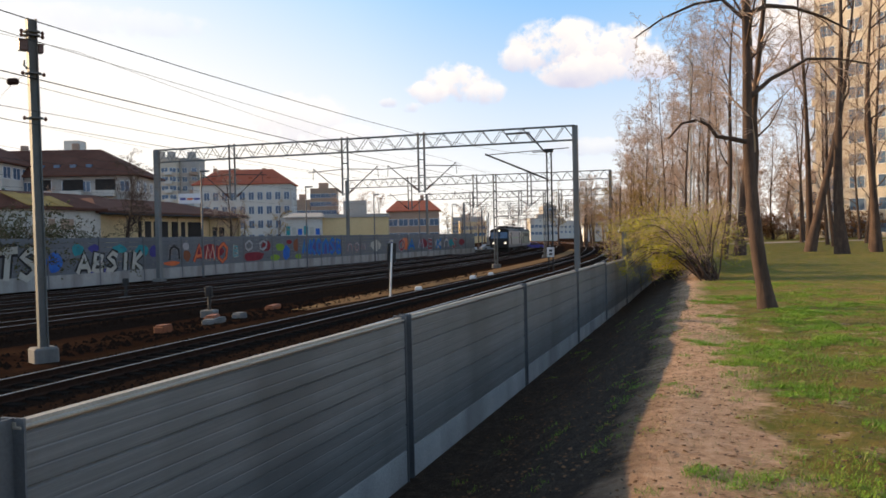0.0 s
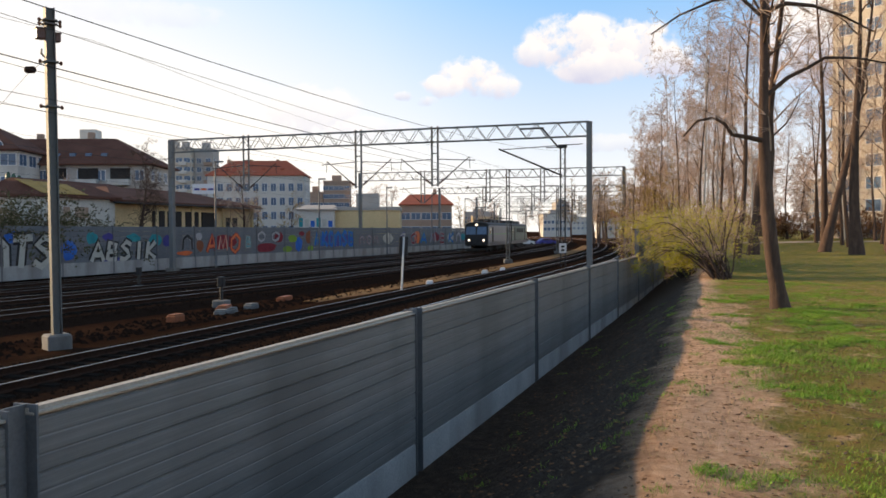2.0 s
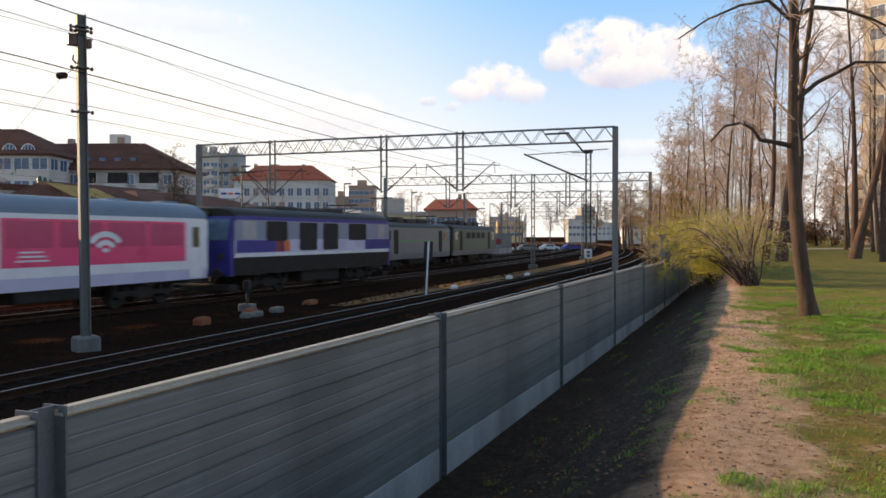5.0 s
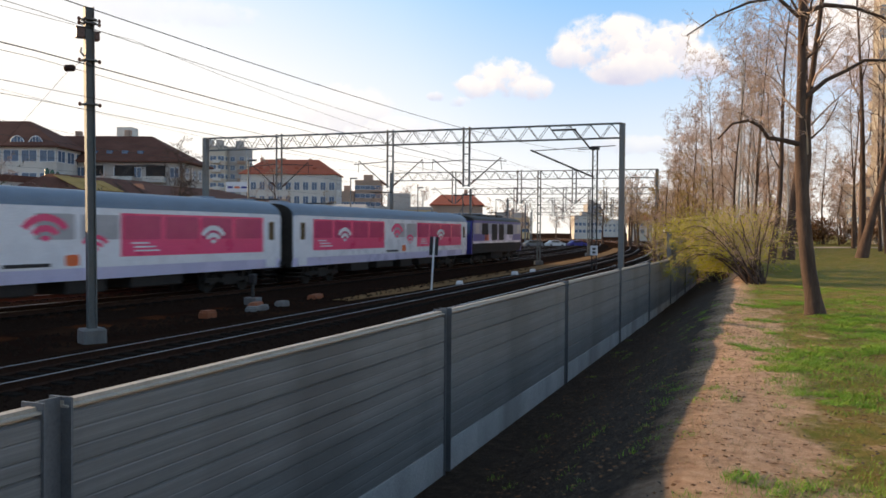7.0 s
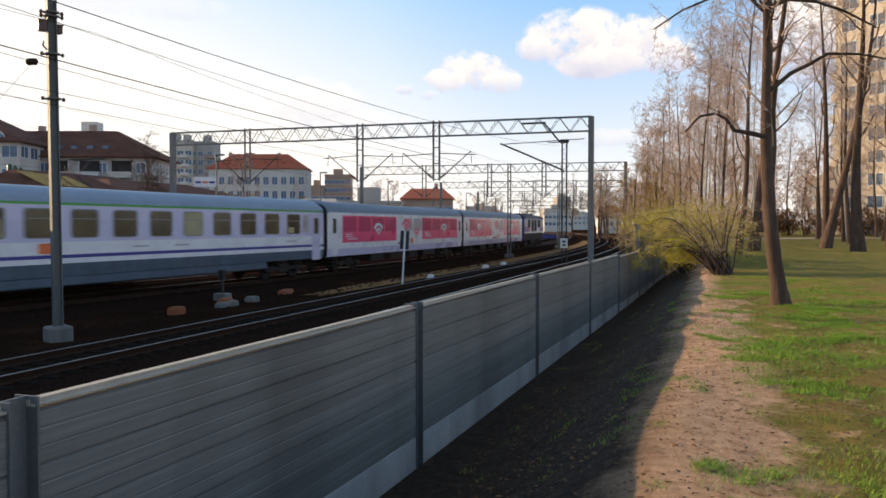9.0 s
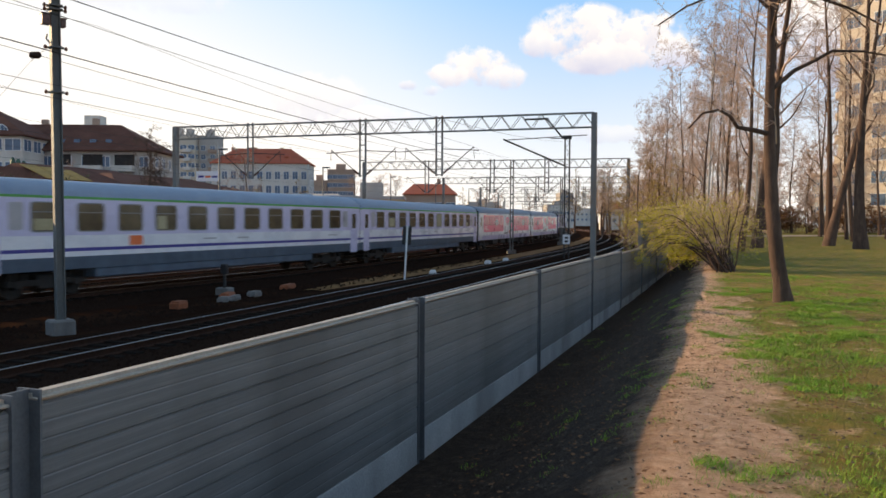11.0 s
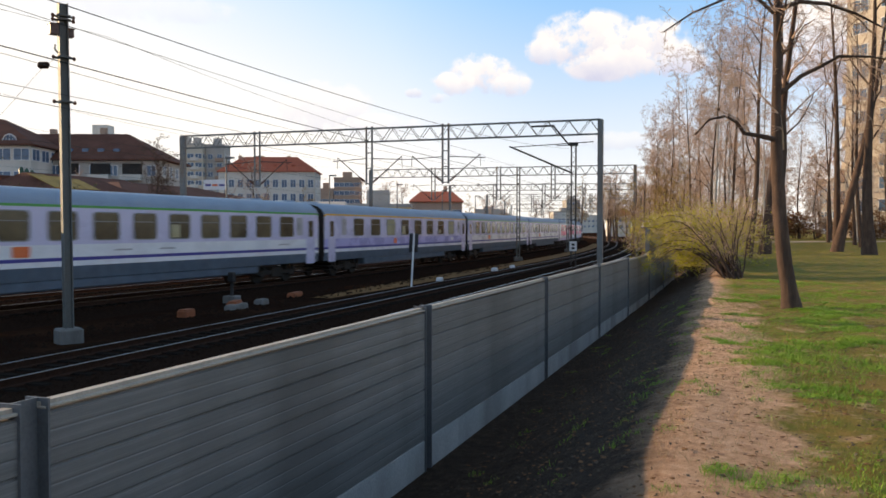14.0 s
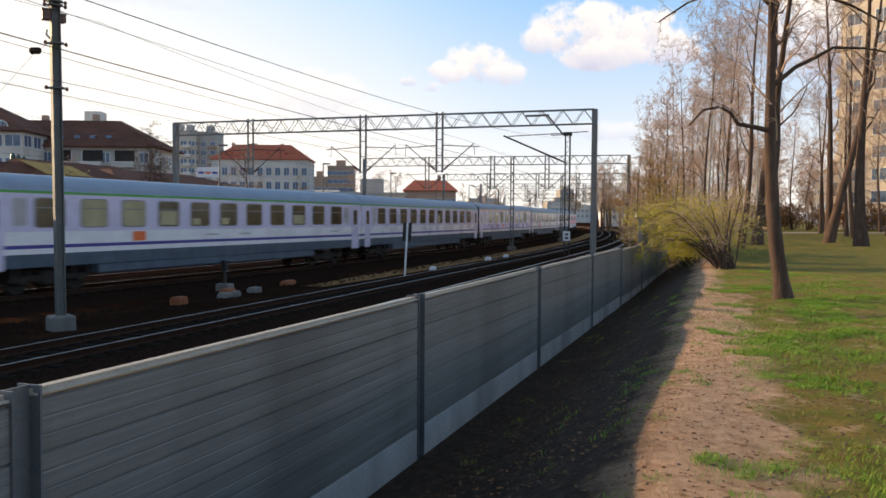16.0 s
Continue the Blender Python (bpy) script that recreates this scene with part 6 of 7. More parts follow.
def shrub(x, y, label, seed, stems, reach, height, leaf_n, leaf_size, leaf_mat, side=0.0, z=None, leaf_from=0.45):
    rnd = random.Random(seed)
    n_ = -x * math.cos(TURN) + y * math.sin(TURN)
    s_ = x * math.sin(TURN) + y * math.cos(TURN)
    th = base("shrub", Matrix.Translation((x, y, ground_z(s_, n_) if z is None else z)), label, "shrub", "shrubs")
    wood, twigs = Limbs(), Limbs()
    ends = []
    for k in range(stems):
        a = 2 * math.pi * (k + rnd.random()) / stems
        out = reach * rnd.uniform(0.4, 1.0)
        d = Vector((math.cos(a) * out + side * reach, math.sin(a) * out, height * rnd.uniform(0.7, 1.2)))
        q = grow(wood, Vector((math.cos(a) * 0.25, math.sin(a) * 0.25, -0.15)), d, d.length, 0.035, rnd, 1, 0.25, 5, 0, 0.13, 0.3)
        for j in range(7):
            t = 0.3 + 0.7 * rnd.random()
            i = min(len(q) - 2, int(t * (len(q) - 1)))
            dd = (q[i + 1] - q[i]).normalized() + Vector((rnd.gauss(0, 0.6), rnd.gauss(0, 0.6), rnd.gauss(0.1, 0.4)))
            w = grow(twigs, q[i], dd, d.length * rnd.uniform(0.25, 0.5), 0.012, rnd, 2, 0.35, 3, 0, 0.2, 0.3)
            ends += w[1:]
            for _ in range(3):
                e = grow(twigs, rnd.choice(w), dd + Vector((rnd.gauss(0, 0.8), rnd.gauss(0, 0.8), rnd.gauss(0, 0.5))), d.length * 0.2, 0.006, rnd, 2, 0.3, 3, 0, 0.2, 0.3)
                ends += e
    wood.to("stem_mass", M["bark"], th)["kind"] = "stuff"
    twigs.to("twig_mass", M["twig"], th, False)["kind"] = "stuff"
    if leaf_n:
        pts = []
        for _ in range(leaf_n):
            e = rnd.choice(ends)
            pts.append(e + Vector((rnd.gauss(0, 0.09), rnd.gauss(0, 0.09), rnd.gauss(0, 0.08))))
        leaves(th, pts, leaf_size, leaf_mat, rnd)
    return th


def arching_shrub(x, y, label, seed, clumps, leaf_mat):
    """Stems arch from one foot to loose clumps; a clump: dx, dy, height over the foot, radius, stems, leaves, leaf size."""
    rnd = random.Random(seed)
    z = ground_z(x * math.sin(TURN) + y * math.cos(TURN), -x * math.cos(TURN) + y * math.sin(TURN))
    th = base("shrub", Matrix.Translation((x, y, z)), label, "shrub", "shrubs")
    wood, twigs, pts = Limbs(), Limbs(), []
    for dx, dy, dz, rad, stems, leaf_n, size in clumps:
        ends = []
        for _ in range(stems):
            a = rnd.uniform(0, 6.283)
            foot = Vector((0.28 * math.cos(a), 0.28 * math.sin(a), -0.12))
            tip = Vector((dx + rnd.gauss(0, rad * 0.7), dy + rnd.gauss(0, rad), dz + rnd.gauss(0, rad * 0.5)))
            lift = 0.28 * math.hypot(tip.x, tip.y) + rnd.uniform(0, 0.3)
            q = []
            for k in range(9):
                t = k / 8
                q.append(foot.lerp(tip, t) + Vector((rnd.gauss(0, 0.03), rnd.gauss(0, 0.03), lift * 4 * t * (1 - t) * (0.6 + 0.4 * t) + rnd.gauss(0, 0.02))))
            wood.tube(q, [0.03 * (1 - 0.75 * k / 8) for k in range(9)], 5)
            for _ in range(9):
                i = rnd.randrange(3, 9)
                d = (q[i] - q[i - 1]).normalized() * 0.6 + Vector((rnd.gauss(0, 0.6), rnd.gauss(0, 0.6), rnd.gauss(0.15, 0.5)))
                w = grow(twigs, q[i], d, rad * rnd.uniform(0.6, 1.3), 0.008, rnd, 2, 0.3, 3, 0, 0.25, 0.3)
                ends += w[1:]
                for _ in range(3):
                    e = grow(twigs, rnd.choice(w), d + Vector((rnd.gauss(0, 0.8), rnd.gauss(0, 0.8), rnd.gauss(0, 0.6))), rad * rnd.uniform(0.3, 0.7), 0.005, rnd, 2, 0.3, 3, 0, 0.25, 0.3)
                    ends += e
        pts += [(rnd.choice(ends) + Vector((rnd.gauss(0, 0.07), rnd.gauss(0, 0.07), rnd.gauss(0, 0.07))), size) for _ in range(leaf_n)]
    wood.to("stem_mass", M["bark"], th)["kind"] = "stuff"
    twigs.to("twig_mass", M["twig"], th, False)["kind"] = "stuff"
    if pts:
        leaves(th, [p for p, _ in pts], pts[0][1], leaf_mat, rnd)
    return th


arching_shrub(10.3, 28.4, "large straggly shrub with arching stems and young yellow-green leaves", 5,
              ((-1.1, 1.6, 0.55, 0.42, 9, 4200, 0.034), (-2.55, 1.0, 0.55, 0.35, 8, 1700, 0.03), (-1.6, 2.6, 1.45, 0.6, 10, 2600, 0.03), (-0.4, 2.2, 1.6, 0.6, 8, 1500, 0.03), (-0.6, 0.4, 0.6, 0.4, 8, 150, 0.03), (0.1, 0.5, 2.2, 0.5, 4, 200, 0.03)), M["leaf"])
arching_shrub(10.5, 33.0, "yellow-green shrub overhanging the end of the barrier", 6,
              ((-1.9, 0.6, 1.7, 0.55, 12, 3200, 0.034), (-0.8, 0.0, 1.5, 0.6, 12, 2800, 0.034), (0.6, 0.2, 1.7, 0.6, 10, 1800, 0.034)), M["leaf"])
arching_shrub(10.1, 28.0, "brown leafless shrub with long arching stems", 7,
              ((-0.6, 0.3, 2.0, 0.6, 3, 60, 0.025), (-1.5, 0.9, 1.5, 0.6, 3, 120, 0.025), (0.3, 0.4, 2.6, 0.6, 3, 40, 0.025), (-0.4, 0.9, 0.4, 0.35, 6, 60, 0.025)), M["leaf"])
arching_shrub(12.0, 38.0, "half-leafed shrub behind the bend of the barrier", 9,
              ((-1.2, 0.5, 1.9, 0.7, 12, 2400, 0.04), (0.4, 0.4, 2.2, 0.7, 12, 1800, 0.04)), M["leaf"])
for i, (x, y, hh, n) in enumerate(((13, 40, 2.6, 3000), (14.5, 48, 3, 3500), (12.2, 36, 2.4, 3000), (16.5, 58, 3, 2500), (15, 44, 2.8, 1500))):
    shrub(x, y, "half-leafed shrub along the edge of the lawn", 30 + i, 16, 1.7, hh, n, 0.045, M["leaf"], 0)
for i in range(26):
    rnd = random.Random(500 + i)
    shrub(30 + i * 1.75 + rnd.uniform(-1, 1), 98 + rnd.uniform(-6, 8), "brown leafless undergrowth shrub at the lawn's far edge", 300 + i, 9, 1.9, 3.3, 1400, 0.13, M["litter"], 0)
for i, (x, y) in enumerate(((15.4, 52), (16.8, 55), (18.2, 59), (19.8, 62), (21.6, 65), (23.0, 69), (25.0, 72), (27.5, 75), (20.5, 72), (18.8, 76), (21.2, 82), (30, 80))):
    shrub(x, y, "tall brown leafless thicket beside the railway", 800 + i, 12, 1.7, 4.2, 500, 0.06, M["leaf"], 0)
for i in range(12):
    rnd = random.Random(700 + i)
    q = lay(37 + i * 1.35 + rnd.uniform(-0.4, 0.4), 42.9 + 0.3 * (i % 3), 0)
    shrub(q.x, q.y, "low evergreen shrub behind the far barrier", 400 + i, 12, 0.4, (4.4 if i < 8 else 3.3) + rnd.random(), 2600, 0.11, M["hedge"], 0, z=-0.2)


# ---- footpath, grass, leaf litter ----
def build_path():
    bm = bmesh.new()
    rows = []
    for k in range(24):
        x = 26 + k * 4
        yc = 79 + 3 * math.sin(k * 0.4)
        rows.append([(x, yc + o) for o in (-2.2, 2.2)])
    vs = [[bm.verts.new((x, y, ground_z(x * math.sin(TURN) + y * math.cos(TURN), -x * math.cos(TURN) + y * math.sin(TURN)) + 0.06)) for x, y in r] for r in rows]
    for A, B in zip(vs, vs[1:]):
        bm.faces.new((A[0], B[0], B[1], A[1]))
    tagged(part("footpath", bm, node_mat("sandy_path", ((0.36, 0.28, 0.2), (0.48, 0.39, 0.29)), 1.5, 0.95, 0, 0.3, 20, 0.8)), "pale sandy footpath crossing the lawn", "path", kind="structure")


build_path()


def on_ground(s, n):
    p = Vector((s * math.sin(TURN) - n * math.cos(TURN), s * math.cos(TURN) + n * math.sin(TURN), ground_z(s, n)))
    return p


def build_grass():
    rnd = random.Random(11)
    v, f = [], []
    def blade(p, h, w, bend):
        a = rnd.uniform(0, 2 * math.pi)
        d = Vector((math.cos(a), math.sin(a), 0))
        t = Vector((-d.y, d.x, 0)) * w
        k = len(v)
        v.extend([p - t, p + t, p + d * bend * 0.4 + Vector((0, 0, h * 0.6)) + t * 0.6, p + d * bend * 0.4 + Vector((0, 0, h * 0.6)) - t * 0.6, p + d * bend + Vector((0, 0, h))])
        f.extend([(k, k + 1, k + 2, k + 3), (k + 3, k + 2, k + 4)])
    def tuft(s, n, count, rad, h):
        for _ in range(count):
            a, r = rnd.uniform(0, 6.283), rad * math.sqrt(rnd.random())
            p = on_ground(s + r * math.cos(a), n + r * math.sin(a))
            hh = h * rnd.uniform(0.5, 1.2)
            blade(p - Vector((0, 0, 0.01)), hh, 0.0022 + 0.00012 * s, hh * rnd.uniform(0.5, 1.6))
    # lawn to the right, thinner towards the sand; single tufts on the sand and the slope
    for _ in range(7000):
        s = 2.5 + 26 * rnd.random() ** 1.1
        n = 0.1 - 9 * rnd.random()
        dens = noise.noise(Vector((s * 0.55, n * 0.55, 3))) + 0.35 * noise.noise(Vector((s * 2, n * 2, 9)))
        edge = -0.35 - 0.7 * noise.noise(Vector((s * 0.6, 2, 0))) if s < 16 else 0.0
        if n > edge or dens < -0.05:
            continue
        tuft(s, n, 22, 0.17, 0.03 + 0.07 * max(0, dens))
    for _ in range(90):
        s, n = rnd.uniform(3, 22), rnd.uniform(-1.6, 1.0)
        tuft(s, n, 36, 0.12, 0.045)
    for _ in range(45):
        s, n = rnd.uniform(5, 26), rnd.uniform(0.6, 2.9)
        tuft(s, n, 22, 0.12, 0.05)
    # thick leafy clumps
    for _ in range(3400):
        s, n = 3 + 19 * rnd.random() ** 1.25, 0.1 - 5.5 * rnd.random()
        if noise.noise(Vector((s * 0.8, n * 0.8, 17))) + 0.5 * noise.noise(Vector((s * 2.4, n * 2.4, 4))) < 0.2:
            continue
        tuft(s, n, 75, 0.13, 0.055)
    me = bpy.data.meshes.new("lawn_grass")
    me.from_pydata(v, [], f)
    me.materials.append(M["grass"])
    tagged(new("lawn_grass", me), "short patchy green grass in tufts", "grass", kind="stuff")
    v, f = [], []
    for _ in range(3600):
        s, n = 3 + 24 * rnd.random() ** 1.15, 0.6 - 9 * rnd.random()
        tuft(s, n, 9, 0.16, 0.05)
    me = bpy.data.meshes.new("dry_grass")
    me.from_pydata(v, [], f)
    me.materials.append(node_mat("dry_blades", ((0.24, 0.17, 0.07), (0.38, 0.28, 0.13)), 1.0, 0.8, 0, 0.0, 20, 0.9))
    tagged(new("dry_grass", me), "thin dry straw-coloured grass on the lawn", "grass", kind="stuff")
    # dead leaves and pebbles
    for name, mat, count, size, lab, cat in (("leaf_litter", M["litter"], 4200, 0.026, "scattered dry brown leaves", "leaves"), ("pebbles", M["stone"], 4200, 0.015, "small stones scattered on the sand", "stones")):
        v, f = [], []
        for _ in range(count):
            s, n = 3 + 20 * rnd.random() ** 1.3, rnd.uniform(-3.5, 2.9)
            p = on_ground(s, n)
            r, k = size * rnd.uniform(0.5, 1.6), len(v)
            hh = r * (0.25 if name == "leaf_litter" else 0.8)
            a = rnd.uniform(0, 6.28)
            for j in range(4):
                v.append(p + Vector((math.cos(a + j * 1.57) * r * (1, 0.6)[j % 2], math.sin(a + j * 1.57) * r * (1, 0.6)[j % 2], rnd.uniform(0, hh))))
            v.append(p + Vector((0, 0, hh)))
            f += [(k + j, k + (j + 1) % 4, k + 4) for j in range(4)]
        me = bpy.data.meshes.new(name)
        me.from_pydata(v, [], f)
        me.materials.append(mat)
        tagged(new(name, me), lab, cat, kind="stuff")


build_grass()


# ---- graffiti on the far barrier ----
def stroke(points, width, mat, out, name="paint_stroke"):
    """A flat ribbon of paint along points (s, z) on the barrier's face."""
    bm = bmesh.new()
    L_, R_ = [], []
    for i, (s, z) in enumerate(points):
        a, b = points[max(i - 1, 0)], points[min(i + 1, len(points) - 1)]
        dx, dz = b[0] - a[0], b[1] - a[1]
        ln = math.hypot(dx, dz) or 1
        ox, oz = -dz / ln * width / 2, dx / ln * width / 2
        L_.append(bm.verts.new(far_place(s + ox, z + oz, 0.07 + out))), R_.append(bm.verts.new(far_place(s - ox, z - oz, 0.07 + out)))
    for k in range(len(points) - 1):
        bm.faces.new((L_[k], L_[k + 1], R_[k + 1], R_[k]))
    bmesh.ops.recalc_face_normals(bm, faces=bm.faces)
    return part(name, bm, M[mat], far_barrier)


def blob(s, z, w, h, mat, out, rnd):
    bm = bmesh.new()
    n = 12
    bm.faces.new([bm.verts.new(far_place(s + math.cos(6.283 * k / n) * w / 2 * rnd.uniform(0.8, 1.1), z + math.sin(6.283 * k / n) * h / 2 * rnd.uniform(0.8, 1.1), 0.07 + out)) for k in range(n)])
    return part("paint_patch", bm, M[mat], far_barrier)


LETTERS = dict(
    hook=[[(0.9, 0.85), (0.5, 1.0), (0.12, 0.75), (0.6, 0.5), (0.85, 0.22), (0.45, 0.0), (0.05, 0.15)]],
    ring=[[(0.5, 1.0), (0.1, 0.7), (0.15, 0.2), (0.5, 0.0), (0.88, 0.25), (0.9, 0.7), (0.5, 1.0)]],
    cross=[[(0.0, 0.95), (1.0, 1.0)], [(0.5, 0.95), (0.45, 0.0)]],
    peak=[[(0.0, 0.0), (0.5, 1.0), (0.95, 0.0)], [(0.2, 0.35), (0.8, 0.35)]],
    bowl=[[(0.15, 0.0), (0.2, 1.0), (0.8, 0.85), (0.75, 0.55), (0.2, 0.5), (0.85, 0.4), (0.8, 0.05), (0.15, 0.0)]],
    bar=[[(0.5, 0.0), (0.55, 1.0)]],
    fork=[[(0.15, 0.0), (0.2, 1.0)], [(0.9, 1.0), (0.25, 0.45), (0.95, 0.0)]],
    arch=[[(0.0, 0.0), (0.1, 0.7), (0.45, 0.95), (0.8, 0.7), (0.9, 0.0)]],
    zig=[[(0.05, 0.1), (0.25, 0.95), (0.5, 0.15), (0.75, 1.0), (0.95, 0.05)]])


def build_graffiti():
    rnd = random.Random(4)
    layer = [0]
    def sign(s0, s1, z0, z1, shape, fill, edge, width=0.3, rim=0.26):
        """One bold sign: an outline stroke under a fill stroke."""
        lean = rnd.uniform(-0.04, 0.16)
        for path in LETTERS[shape]:
            pts = [(s0 + (s1 - s0) * (a + lean * b) + rnd.uniform(-0.05, 0.05), z0 + (z1 - z0) * b + rnd.uniform(-0.04, 0.04)) for a, b in path]
            layer[0] = (layer[0] + 1) % 8
            stroke(pts, width + rim, edge, 0.006 + 0.001 * layer[0]), stroke(pts, width, fill, 0.018 + 0.001 * layer[0])
    # clouds of colour first, bold signs over them
    for s, z, w, h, m in ((38.4, 1.5, 2.2, 1.7, "blue"), (41.0, 2.6, 1.6, 0.8, "blue"), (45.6, 1.7, 1.6, 1.5, "blue"), (47.8, 2.5, 1.2, 0.9, "teal"), (49.5, 2.6, 1.3, 0.6, "navy"), (52.2, 2.5, 1.6, 0.7, "teal"), (54.8, 2.3, 1.6, 1.0, "teal"), (56.3, 2.2, 1.2, 1.0, "navy"),
                          (50.0, 0.9, 2.4, 0.4, "navy"), (60.6, 2.55, 1.0, 0.7, "greyfilm"), (60.7, 1.75, 1.15, 1.0, "orange"), (58.6, 1.2, 2.2, 0.4, "red"), (64.2, 2.0, 4.6, 1.3, "maroon"), (60.5, 0.4, 4.0, 0.35, "teal"), (65.5, 0.4, 2.4, 0.35, "teal"),
                          (71.5, 1.4, 4.2, 0.9, "maroon"), (73.8, 2.35, 1.6, 1.1, "maroon"), (75.4, 1.15, 1.8, 0.7, "lime"), (76.4, 2.2, 1.8, 0.8, "lime"), (77.6, 1.6, 1.6, 1.5, "blue"), (79.6, 2.3, 1.2, 1.6, "orange"), (80.0, 1.15, 1.3, 0.6, "lime"), (78.2, 2.7, 1.2, 0.5, "maroon"),
                          (85.5, 2.0, 9.0, 1.6, "navy"), (99.5, 2.0, 3.2, 1.5, "ivory"), (109.0, 2.1, 2.2, 1.8, "red"), (116, 2.0, 3, 1.4, "maroon"), (122, 1.9, 3, 1.4, "greyfilm"), (128, 1.9, 3, 1.2, "teal"), (133, 2.0, 3, 1.2, "maroon")):
        blob(s, z, w, h, m, 0.001 + rnd.uniform(0, 0.0025), rnd)
    for k, shape in enumerate(("hook", "arch", "cross", "hook")):
        sign(37.2 + 1.75 * k, 38.8 + 1.75 * k, 0.75, 2.6, shape, "ivory", "black", 0.46, 0.36)
    for k, shape in enumerate(("peak", "bowl", "hook", "bar", "fork")):
        sign(47.7 + 1.45 * k, 48.95 + 1.45 * k, 0.9, 2.2, shape, "ivory", "black", 0.36, 0.34)
    sign(58.2, 59.8, 1.5, 2.7, "arch", "black", "greyfilm", 0.3, 0.06)
    sign(61.7, 63.2, 1.2, 2.6, "peak", "red", "maroon", 0.26, 0.2), sign(63.4, 65.0, 1.2, 2.6, "zig", "ivory", "red", 0.14, 0.2), sign(65.2, 67.0, 1.1, 2.7, "ring", "red", "maroon", 0.28, 0.16)
    sign(67.9, 69.0, 1.5, 2.5, "bowl", "teal", "ivory", 0.14, 0.14)
    for s0 in (70.0, 72.4):
        sign(s0, s0 + 1.5, 2.0, 2.9, "ring", "greyfilm", "black", 0.26, 0.1)
    for k, shape in enumerate(("zig", "fork", "ring", "arch", "hook", "bowl")):
        sign(80.8 + 1.55 * k, 82.1 + 1.55 * k, 1.3, 2.9, shape, "blue", "teal", 0.36, 0.16)
    for k, shape in enumerate(("arch", "ring", "zig")):
        sign(91.5 + 1.8 * k, 92.8 + 1.8 * k, 1.4, 2.4, shape, "greyfilm", "maroon", 0.14, 0.1)
    for k, shape in enumerate(("hook", "ring", "peak", "zig", "bowl", "fork", "arch", "hook")):
        sign(103 + 3.6 * k, 105.2 + 3.6 * k, 1.2, 2.6, shape, ("ivory", "maroon", "blue")[k % 3], ("navy", "greyfilm", "teal")[k % 3], 0.3, 0.2)


build_graffiti()


# ---- small things along the tracks ----
def light_pole(s, n, h, label="slim grey lamp pole beside the tracks"):
    p = lay(s, n, -0.2)
    th = base("lamp_pole", Matrix.Translation(p) @ Matrix.Rotation(-heading(s), 4, "Z"), label, "lamp pole", "lamp poles")
    bm = bmesh.new()
    tube(bm, [Vector((0, 0, -0.2)), Vector((0, 0, h * 0.5)), Vector((0, 0, h))], [0.1, 0.085, 0.06], 8)
    part("pole", bm, M["galv"], th)
    part("lamp_head", boxed(-0.05, 0.75, -0.14, 0.14, h - 0.02, h + 0.12, bevel=0.04), M["galv"], th)


for s, n, h in ((59.5, 38.6, 8.8), (79, 38.4, 8.5), (98, 37.6, 8.5), (116, 36.6, 8.5), (137, 36, 8.5)):
    light_pole(s, n, h)


def lattice_mast(s, n, h):
    th = base("signal_mast", Matrix.Translation(lay(s, n, -0.2)) @ Matrix.Rotation(-heading(s), 4, "Z"), "dark narrow lattice mast with a white number board", "signal mast", "lattice masts")
    bm = bmesh.new()
    for x in (-0.19, 0.19):
        box(bm, x - 0.055, x + 0.055, -0.05, 0.05, -0.2, h)
    z = 0.4
    while z < h - 0.5:
        rod(bm, (-0.19, 0, z), (0.19, 0, z + 0.4), 0.022, 4), rod(bm, (0.19, 0, z + 0.4), (-0.19, 0, z + 0.8), 0.022, 4)
        z += 0.8
    box(bm, -0.35, 0.35, -0.15, 0.15, h, h + 0.3)
    part("column", bm, M["darkmast"], th)
    part("board", boxed(-0.3, 0.3, -0.12, -0.08, 1.2, 2.0, bevel=0.01), M["white"], th, "white number board")
    for k in range(2):
        part("lettering_bar", boxed(-0.12, 0.14, -0.135, -0.122, 1.35 + 0.3 * k, 1.52 + 0.3 * k), M["black"], th)
    part("arm", boxed(-1.4, -0.05, -0.04, 0.04, h + 0.05, h + 0.12), M["darkmast"], th)


lattice_mast(69, 11.55, 9.9)
p = base("catenary_strut", None, "dark slanting catenary arm below the portal beam", "catenary arm")
bm = bmesh.new()
rod(bm, lay(55.5, 13.7, 8.45), lay(55.5, 9.4, 6.55), 0.06, 6)
part("arm", bm, M["darkmast"], p)
bm = bmesh.new()
rod(bm, lay(55.5, 13.4, 8.4), lay(55.5, 8.0, 8.6), 0.03, 5), rod(bm, lay(55.5, 10.7, 9.75), lay(55.5, 9.6, 8.4), 0.06, 5), rod(bm, lay(55.5, 12.2, 9.75), lay(55.5, 10.6, 9.75), 0.07, 5)
part("stay", bm, M["darkmast"], p)
for s, n in ((78, 18.2), (112, 18.0)):
    th = base("catenary_mast", Matrix.Translation(lay(s, n, -0.2)), "grey catenary mast between the tracks", "catenary mast", "line masts")
    bm = bmesh.new()
    for x in (-0.13, 0.13):
        box(bm, x - 0.05, x + 0.05, -0.1, 0.1, -0.2, 9.0)
    for k in range(10):
        box(bm, -0.12, 0.12, -0.02, 0.02, 0.5 + 0.85 * k, 0.62 + 0.85 * k)
    part("column", bm, M["mast"], th)
    part("footing", boxed(-0.4, 0.4, -0.4, 0.4, -0.3, 0.35, bevel=0.04), M["concrete"], th)


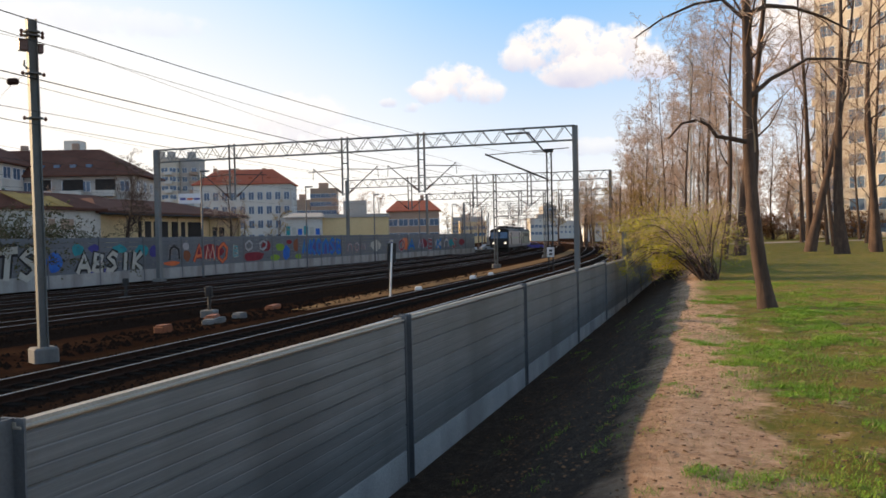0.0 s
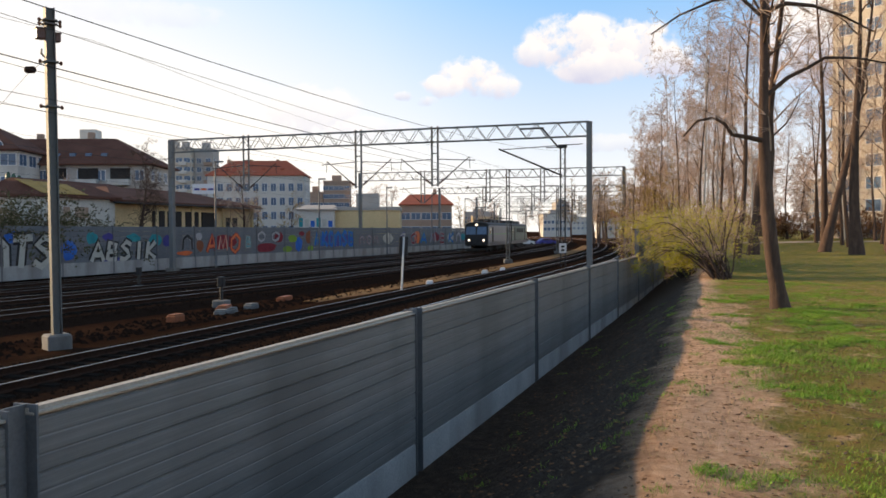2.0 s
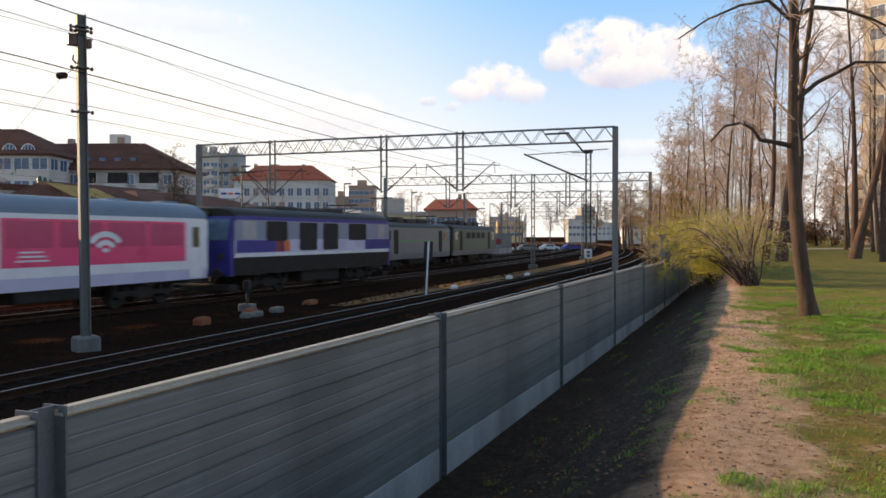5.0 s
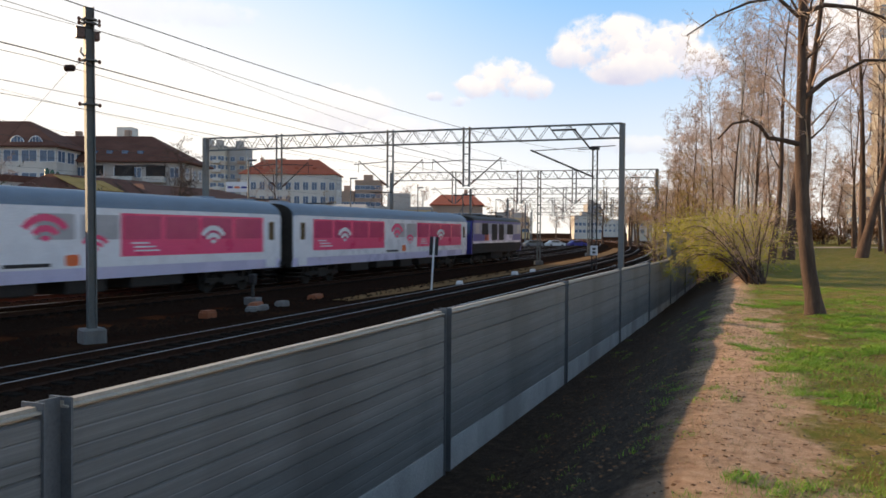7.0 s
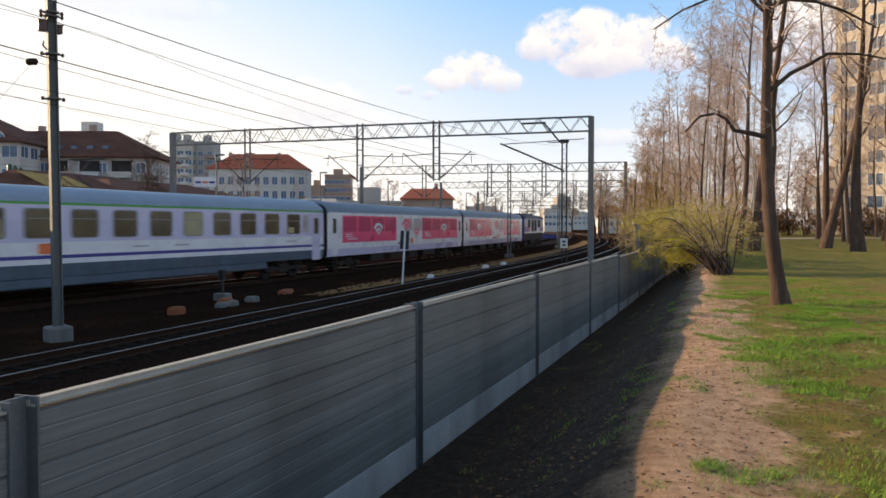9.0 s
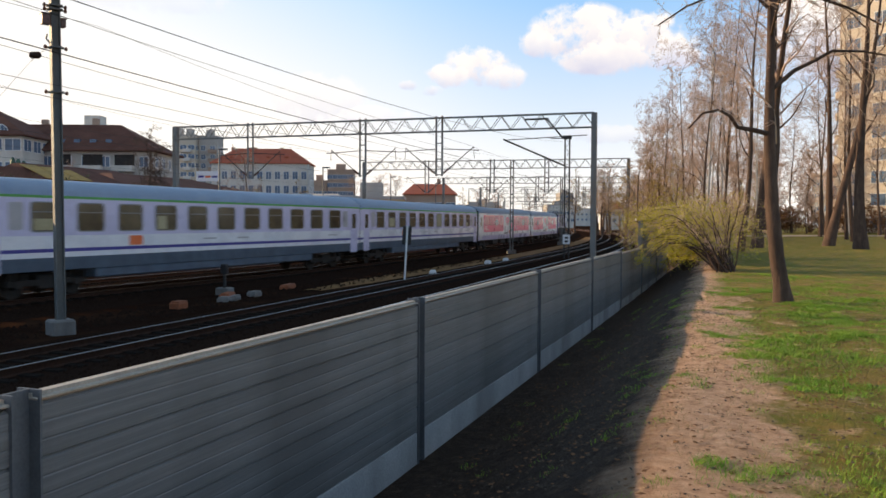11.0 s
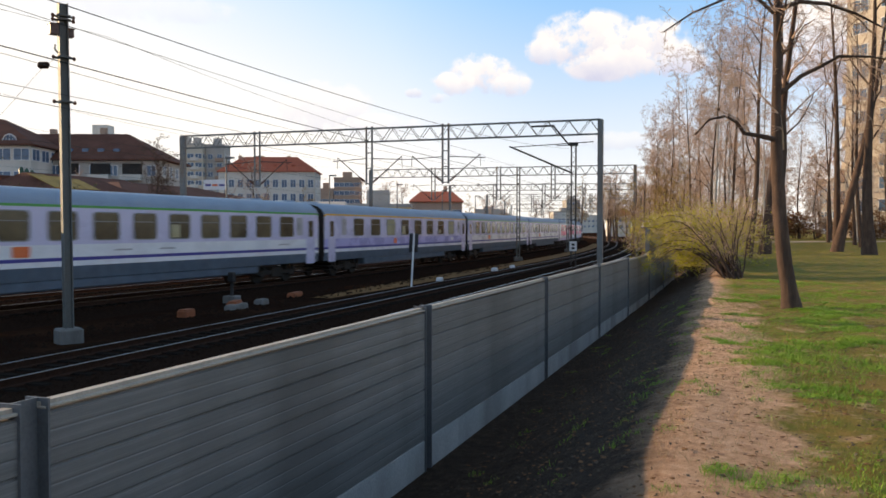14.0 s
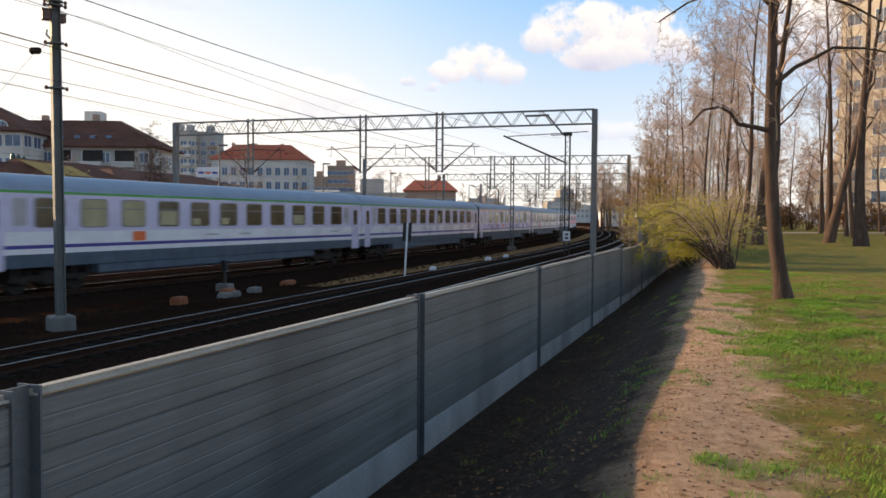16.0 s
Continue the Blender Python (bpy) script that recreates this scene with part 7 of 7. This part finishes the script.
def marker_post():
    p = lay(39.9, 15.0, -0.25)
    th = base("marker_post", Matrix.Translation(p) @ Matrix.Rotation(radians(3), 4, "Y"), "white marker post with a narrow black board", "marker post")
    bm = bmesh.new()
    tube(bm, [Vector((0, 0, -0.2)), Vector((0, 0, 2.85))], [0.05, 0.05], 8)
    part("pole", bm, M["white"], th)
    for x in (-0.14, 0.14):
        part("board", boxed(x - 0.085, x + 0.085, 0.0, 0.04, 1.9, 2.85, bevel=0.01), M["black"], th, "black board strip")


marker_post()


def dwarf_signal(s, n, h=1.15):
    th = base("dwarf_signal", Matrix.Translation(lay(s, n, -0.22)) @ Matrix.Rotation(-heading(s), 4, "Z"), "low dark shunting signal on a concrete foot", "signal", "dwarf signals")
    part("foot", boxed(-0.3, 0.3, -0.25, 0.25, -0.1, 0.3, bevel=0.04), M["concrete"], th)
    bm = bmesh.new()
    tube(bm, [Vector((0, 0, 0.3)), Vector((0, 0, h))], [0.07, 0.07], 8)
    part("stem", bm, M["darkmast"], th)
    part("head", boxed(-0.14, 0.14, -0.12, 0.12, h - 0.3, h + 0.12, bevel=0.04), M["black"], th)


dwarf_signal(29.8, 19.1), dwarf_signal(37, 28.7), dwarf_signal(27.5, 28.7, 1.0)
for i, (s, n, w, d, h, m, lab) in enumerate(((24.6, 17.6, 0.7, 0.5, 0.55, "orange", "orange-painted concrete block between the tracks"), (27.6, 17.5, 1.5, 0.6, 0.4, "concrete", "grey concrete slab lying between the tracks"), (27.8, 17.7, 1.2, 0.5, 0.62, "orange", "orange-painted timber lying on a slab"),
                                             (29.6, 17.6, 0.7, 0.5, 0.45, "concrete", "grey concrete block between the tracks"), (33.5, 18.2, 1.4, 0.5, 0.4, "orange", "orange-painted timber lying on the cinder"), (46.2, 15.6, 1.0, 0.5, 0.4, "white", "small white concrete box beside the track"), (58, 15.4, 0.6, 0.5, 0.55, "white", "small white concrete box beside the track"),
                                             (63, 15.3, 0.6, 0.5, 0.5, "white", "small white concrete box beside the track"), (128, 6.2, 3.2, 1.0, 1.6, "white", "pale concrete cabinet beside the curve"))):
    th = base("trackside_block", Matrix.Translation(lay(s, n, -0.25)) @ Matrix.Rotation(-heading(s) + radians(90 + 9 * (i % 3)), 4, "Z"), lab, "concrete block", "trackside blocks")
    w, d, h = w * 0.8, d * 0.8, h * 0.45
    part("block", boxed(-w / 2, w / 2, -d / 2, d / 2, -0.05, h, bevel=0.03), M[m], th)
    part("lid", boxed(-w / 2 + 0.04, w / 2 - 0.02, -d / 2 + 0.03, d / 2 - 0.05, h - 0.01, h + 0.05, bevel=0.015), M[m], th)


def rubble():
    """Weeds and rubble between the near tracks and the next pair."""
    rnd = random.Random(8)
    v, f = [], []
    for _ in range(2600):
        s, n = 8 + 60 * rnd.random(), rnd.uniform(16.4, 18.8)
        p, r, k = lay(s, n, -0.24), rnd.uniform(0.04, 0.16), len(v)
        for d in ((1, 0, 0), (-0.5, 0.9, 0), (-0.5, -0.9, 0), (0.1, 0.1, 0.8)):
            v.append(p + Vector((d[0] * r * rnd.uniform(0.6, 1.2), d[1] * r * rnd.uniform(0.6, 1.2), d[2] * r)))
        f += [(k, k + 1, k + 3), (k + 1, k + 2, k + 3), (k + 2, k, k + 3)]
    me = bpy.data.meshes.new("rubble")
    me.from_pydata(v, [], f)
    me.materials.append(M["ballast"])
    tagged(new("rubble", me), "loose stone rubble between the tracks", "rubble", kind="stuff")


rubble()


def car(x, y, z, turn, mat):
    th = base("parked_car", Matrix.Translation((x, y, z)) @ Matrix.Rotation(turn, 4, "Z"), "pale parked car beyond the tracks", "car", "parked cars")
    bm = bmesh.new()
    prof = [(-2.1, 0.3), (-2.1, 0.8), (-1.6, 0.95), (-1.0, 1.4), (0.5, 1.42), (1.1, 0.98), (2.0, 0.85), (2.1, 0.3)]
    A, B = [bm.verts.new((px, -0.85, pz)) for px, pz in prof], [bm.verts.new((px, 0.85, pz)) for px, pz in prof]
    for k in range(len(prof)):
        bm.faces.new((A[k], A[(k + 1) % 8], B[(k + 1) % 8], B[k]))
    bm.faces.new(A[::-1]), bm.faces.new(B)
    bmesh.ops.recalc_face_normals(bm, faces=bm.faces)
    part("body", bm, M[mat], th)
    part("side_window", boxed(-1.1, 0.6, -0.87, 0.87, 0.98, 1.3), M["glass"], th)
    for px in (-1.3, 1.3):
        for py in (-0.8, 0.8):
            bm = bmesh.new()
            tube(bm, [Vector((px, py - 0.1, 0.31)), Vector((px, py + 0.1, 0.31))], [0.31, 0.31], 14)
            part("wheel", bm, M["black"], th)


for k in range(4):
    car(11 + k * 5.2, 170 + k * 4, -0.22, 0.3, ("white", "locogrey", "white", "navy")[k])


motions()
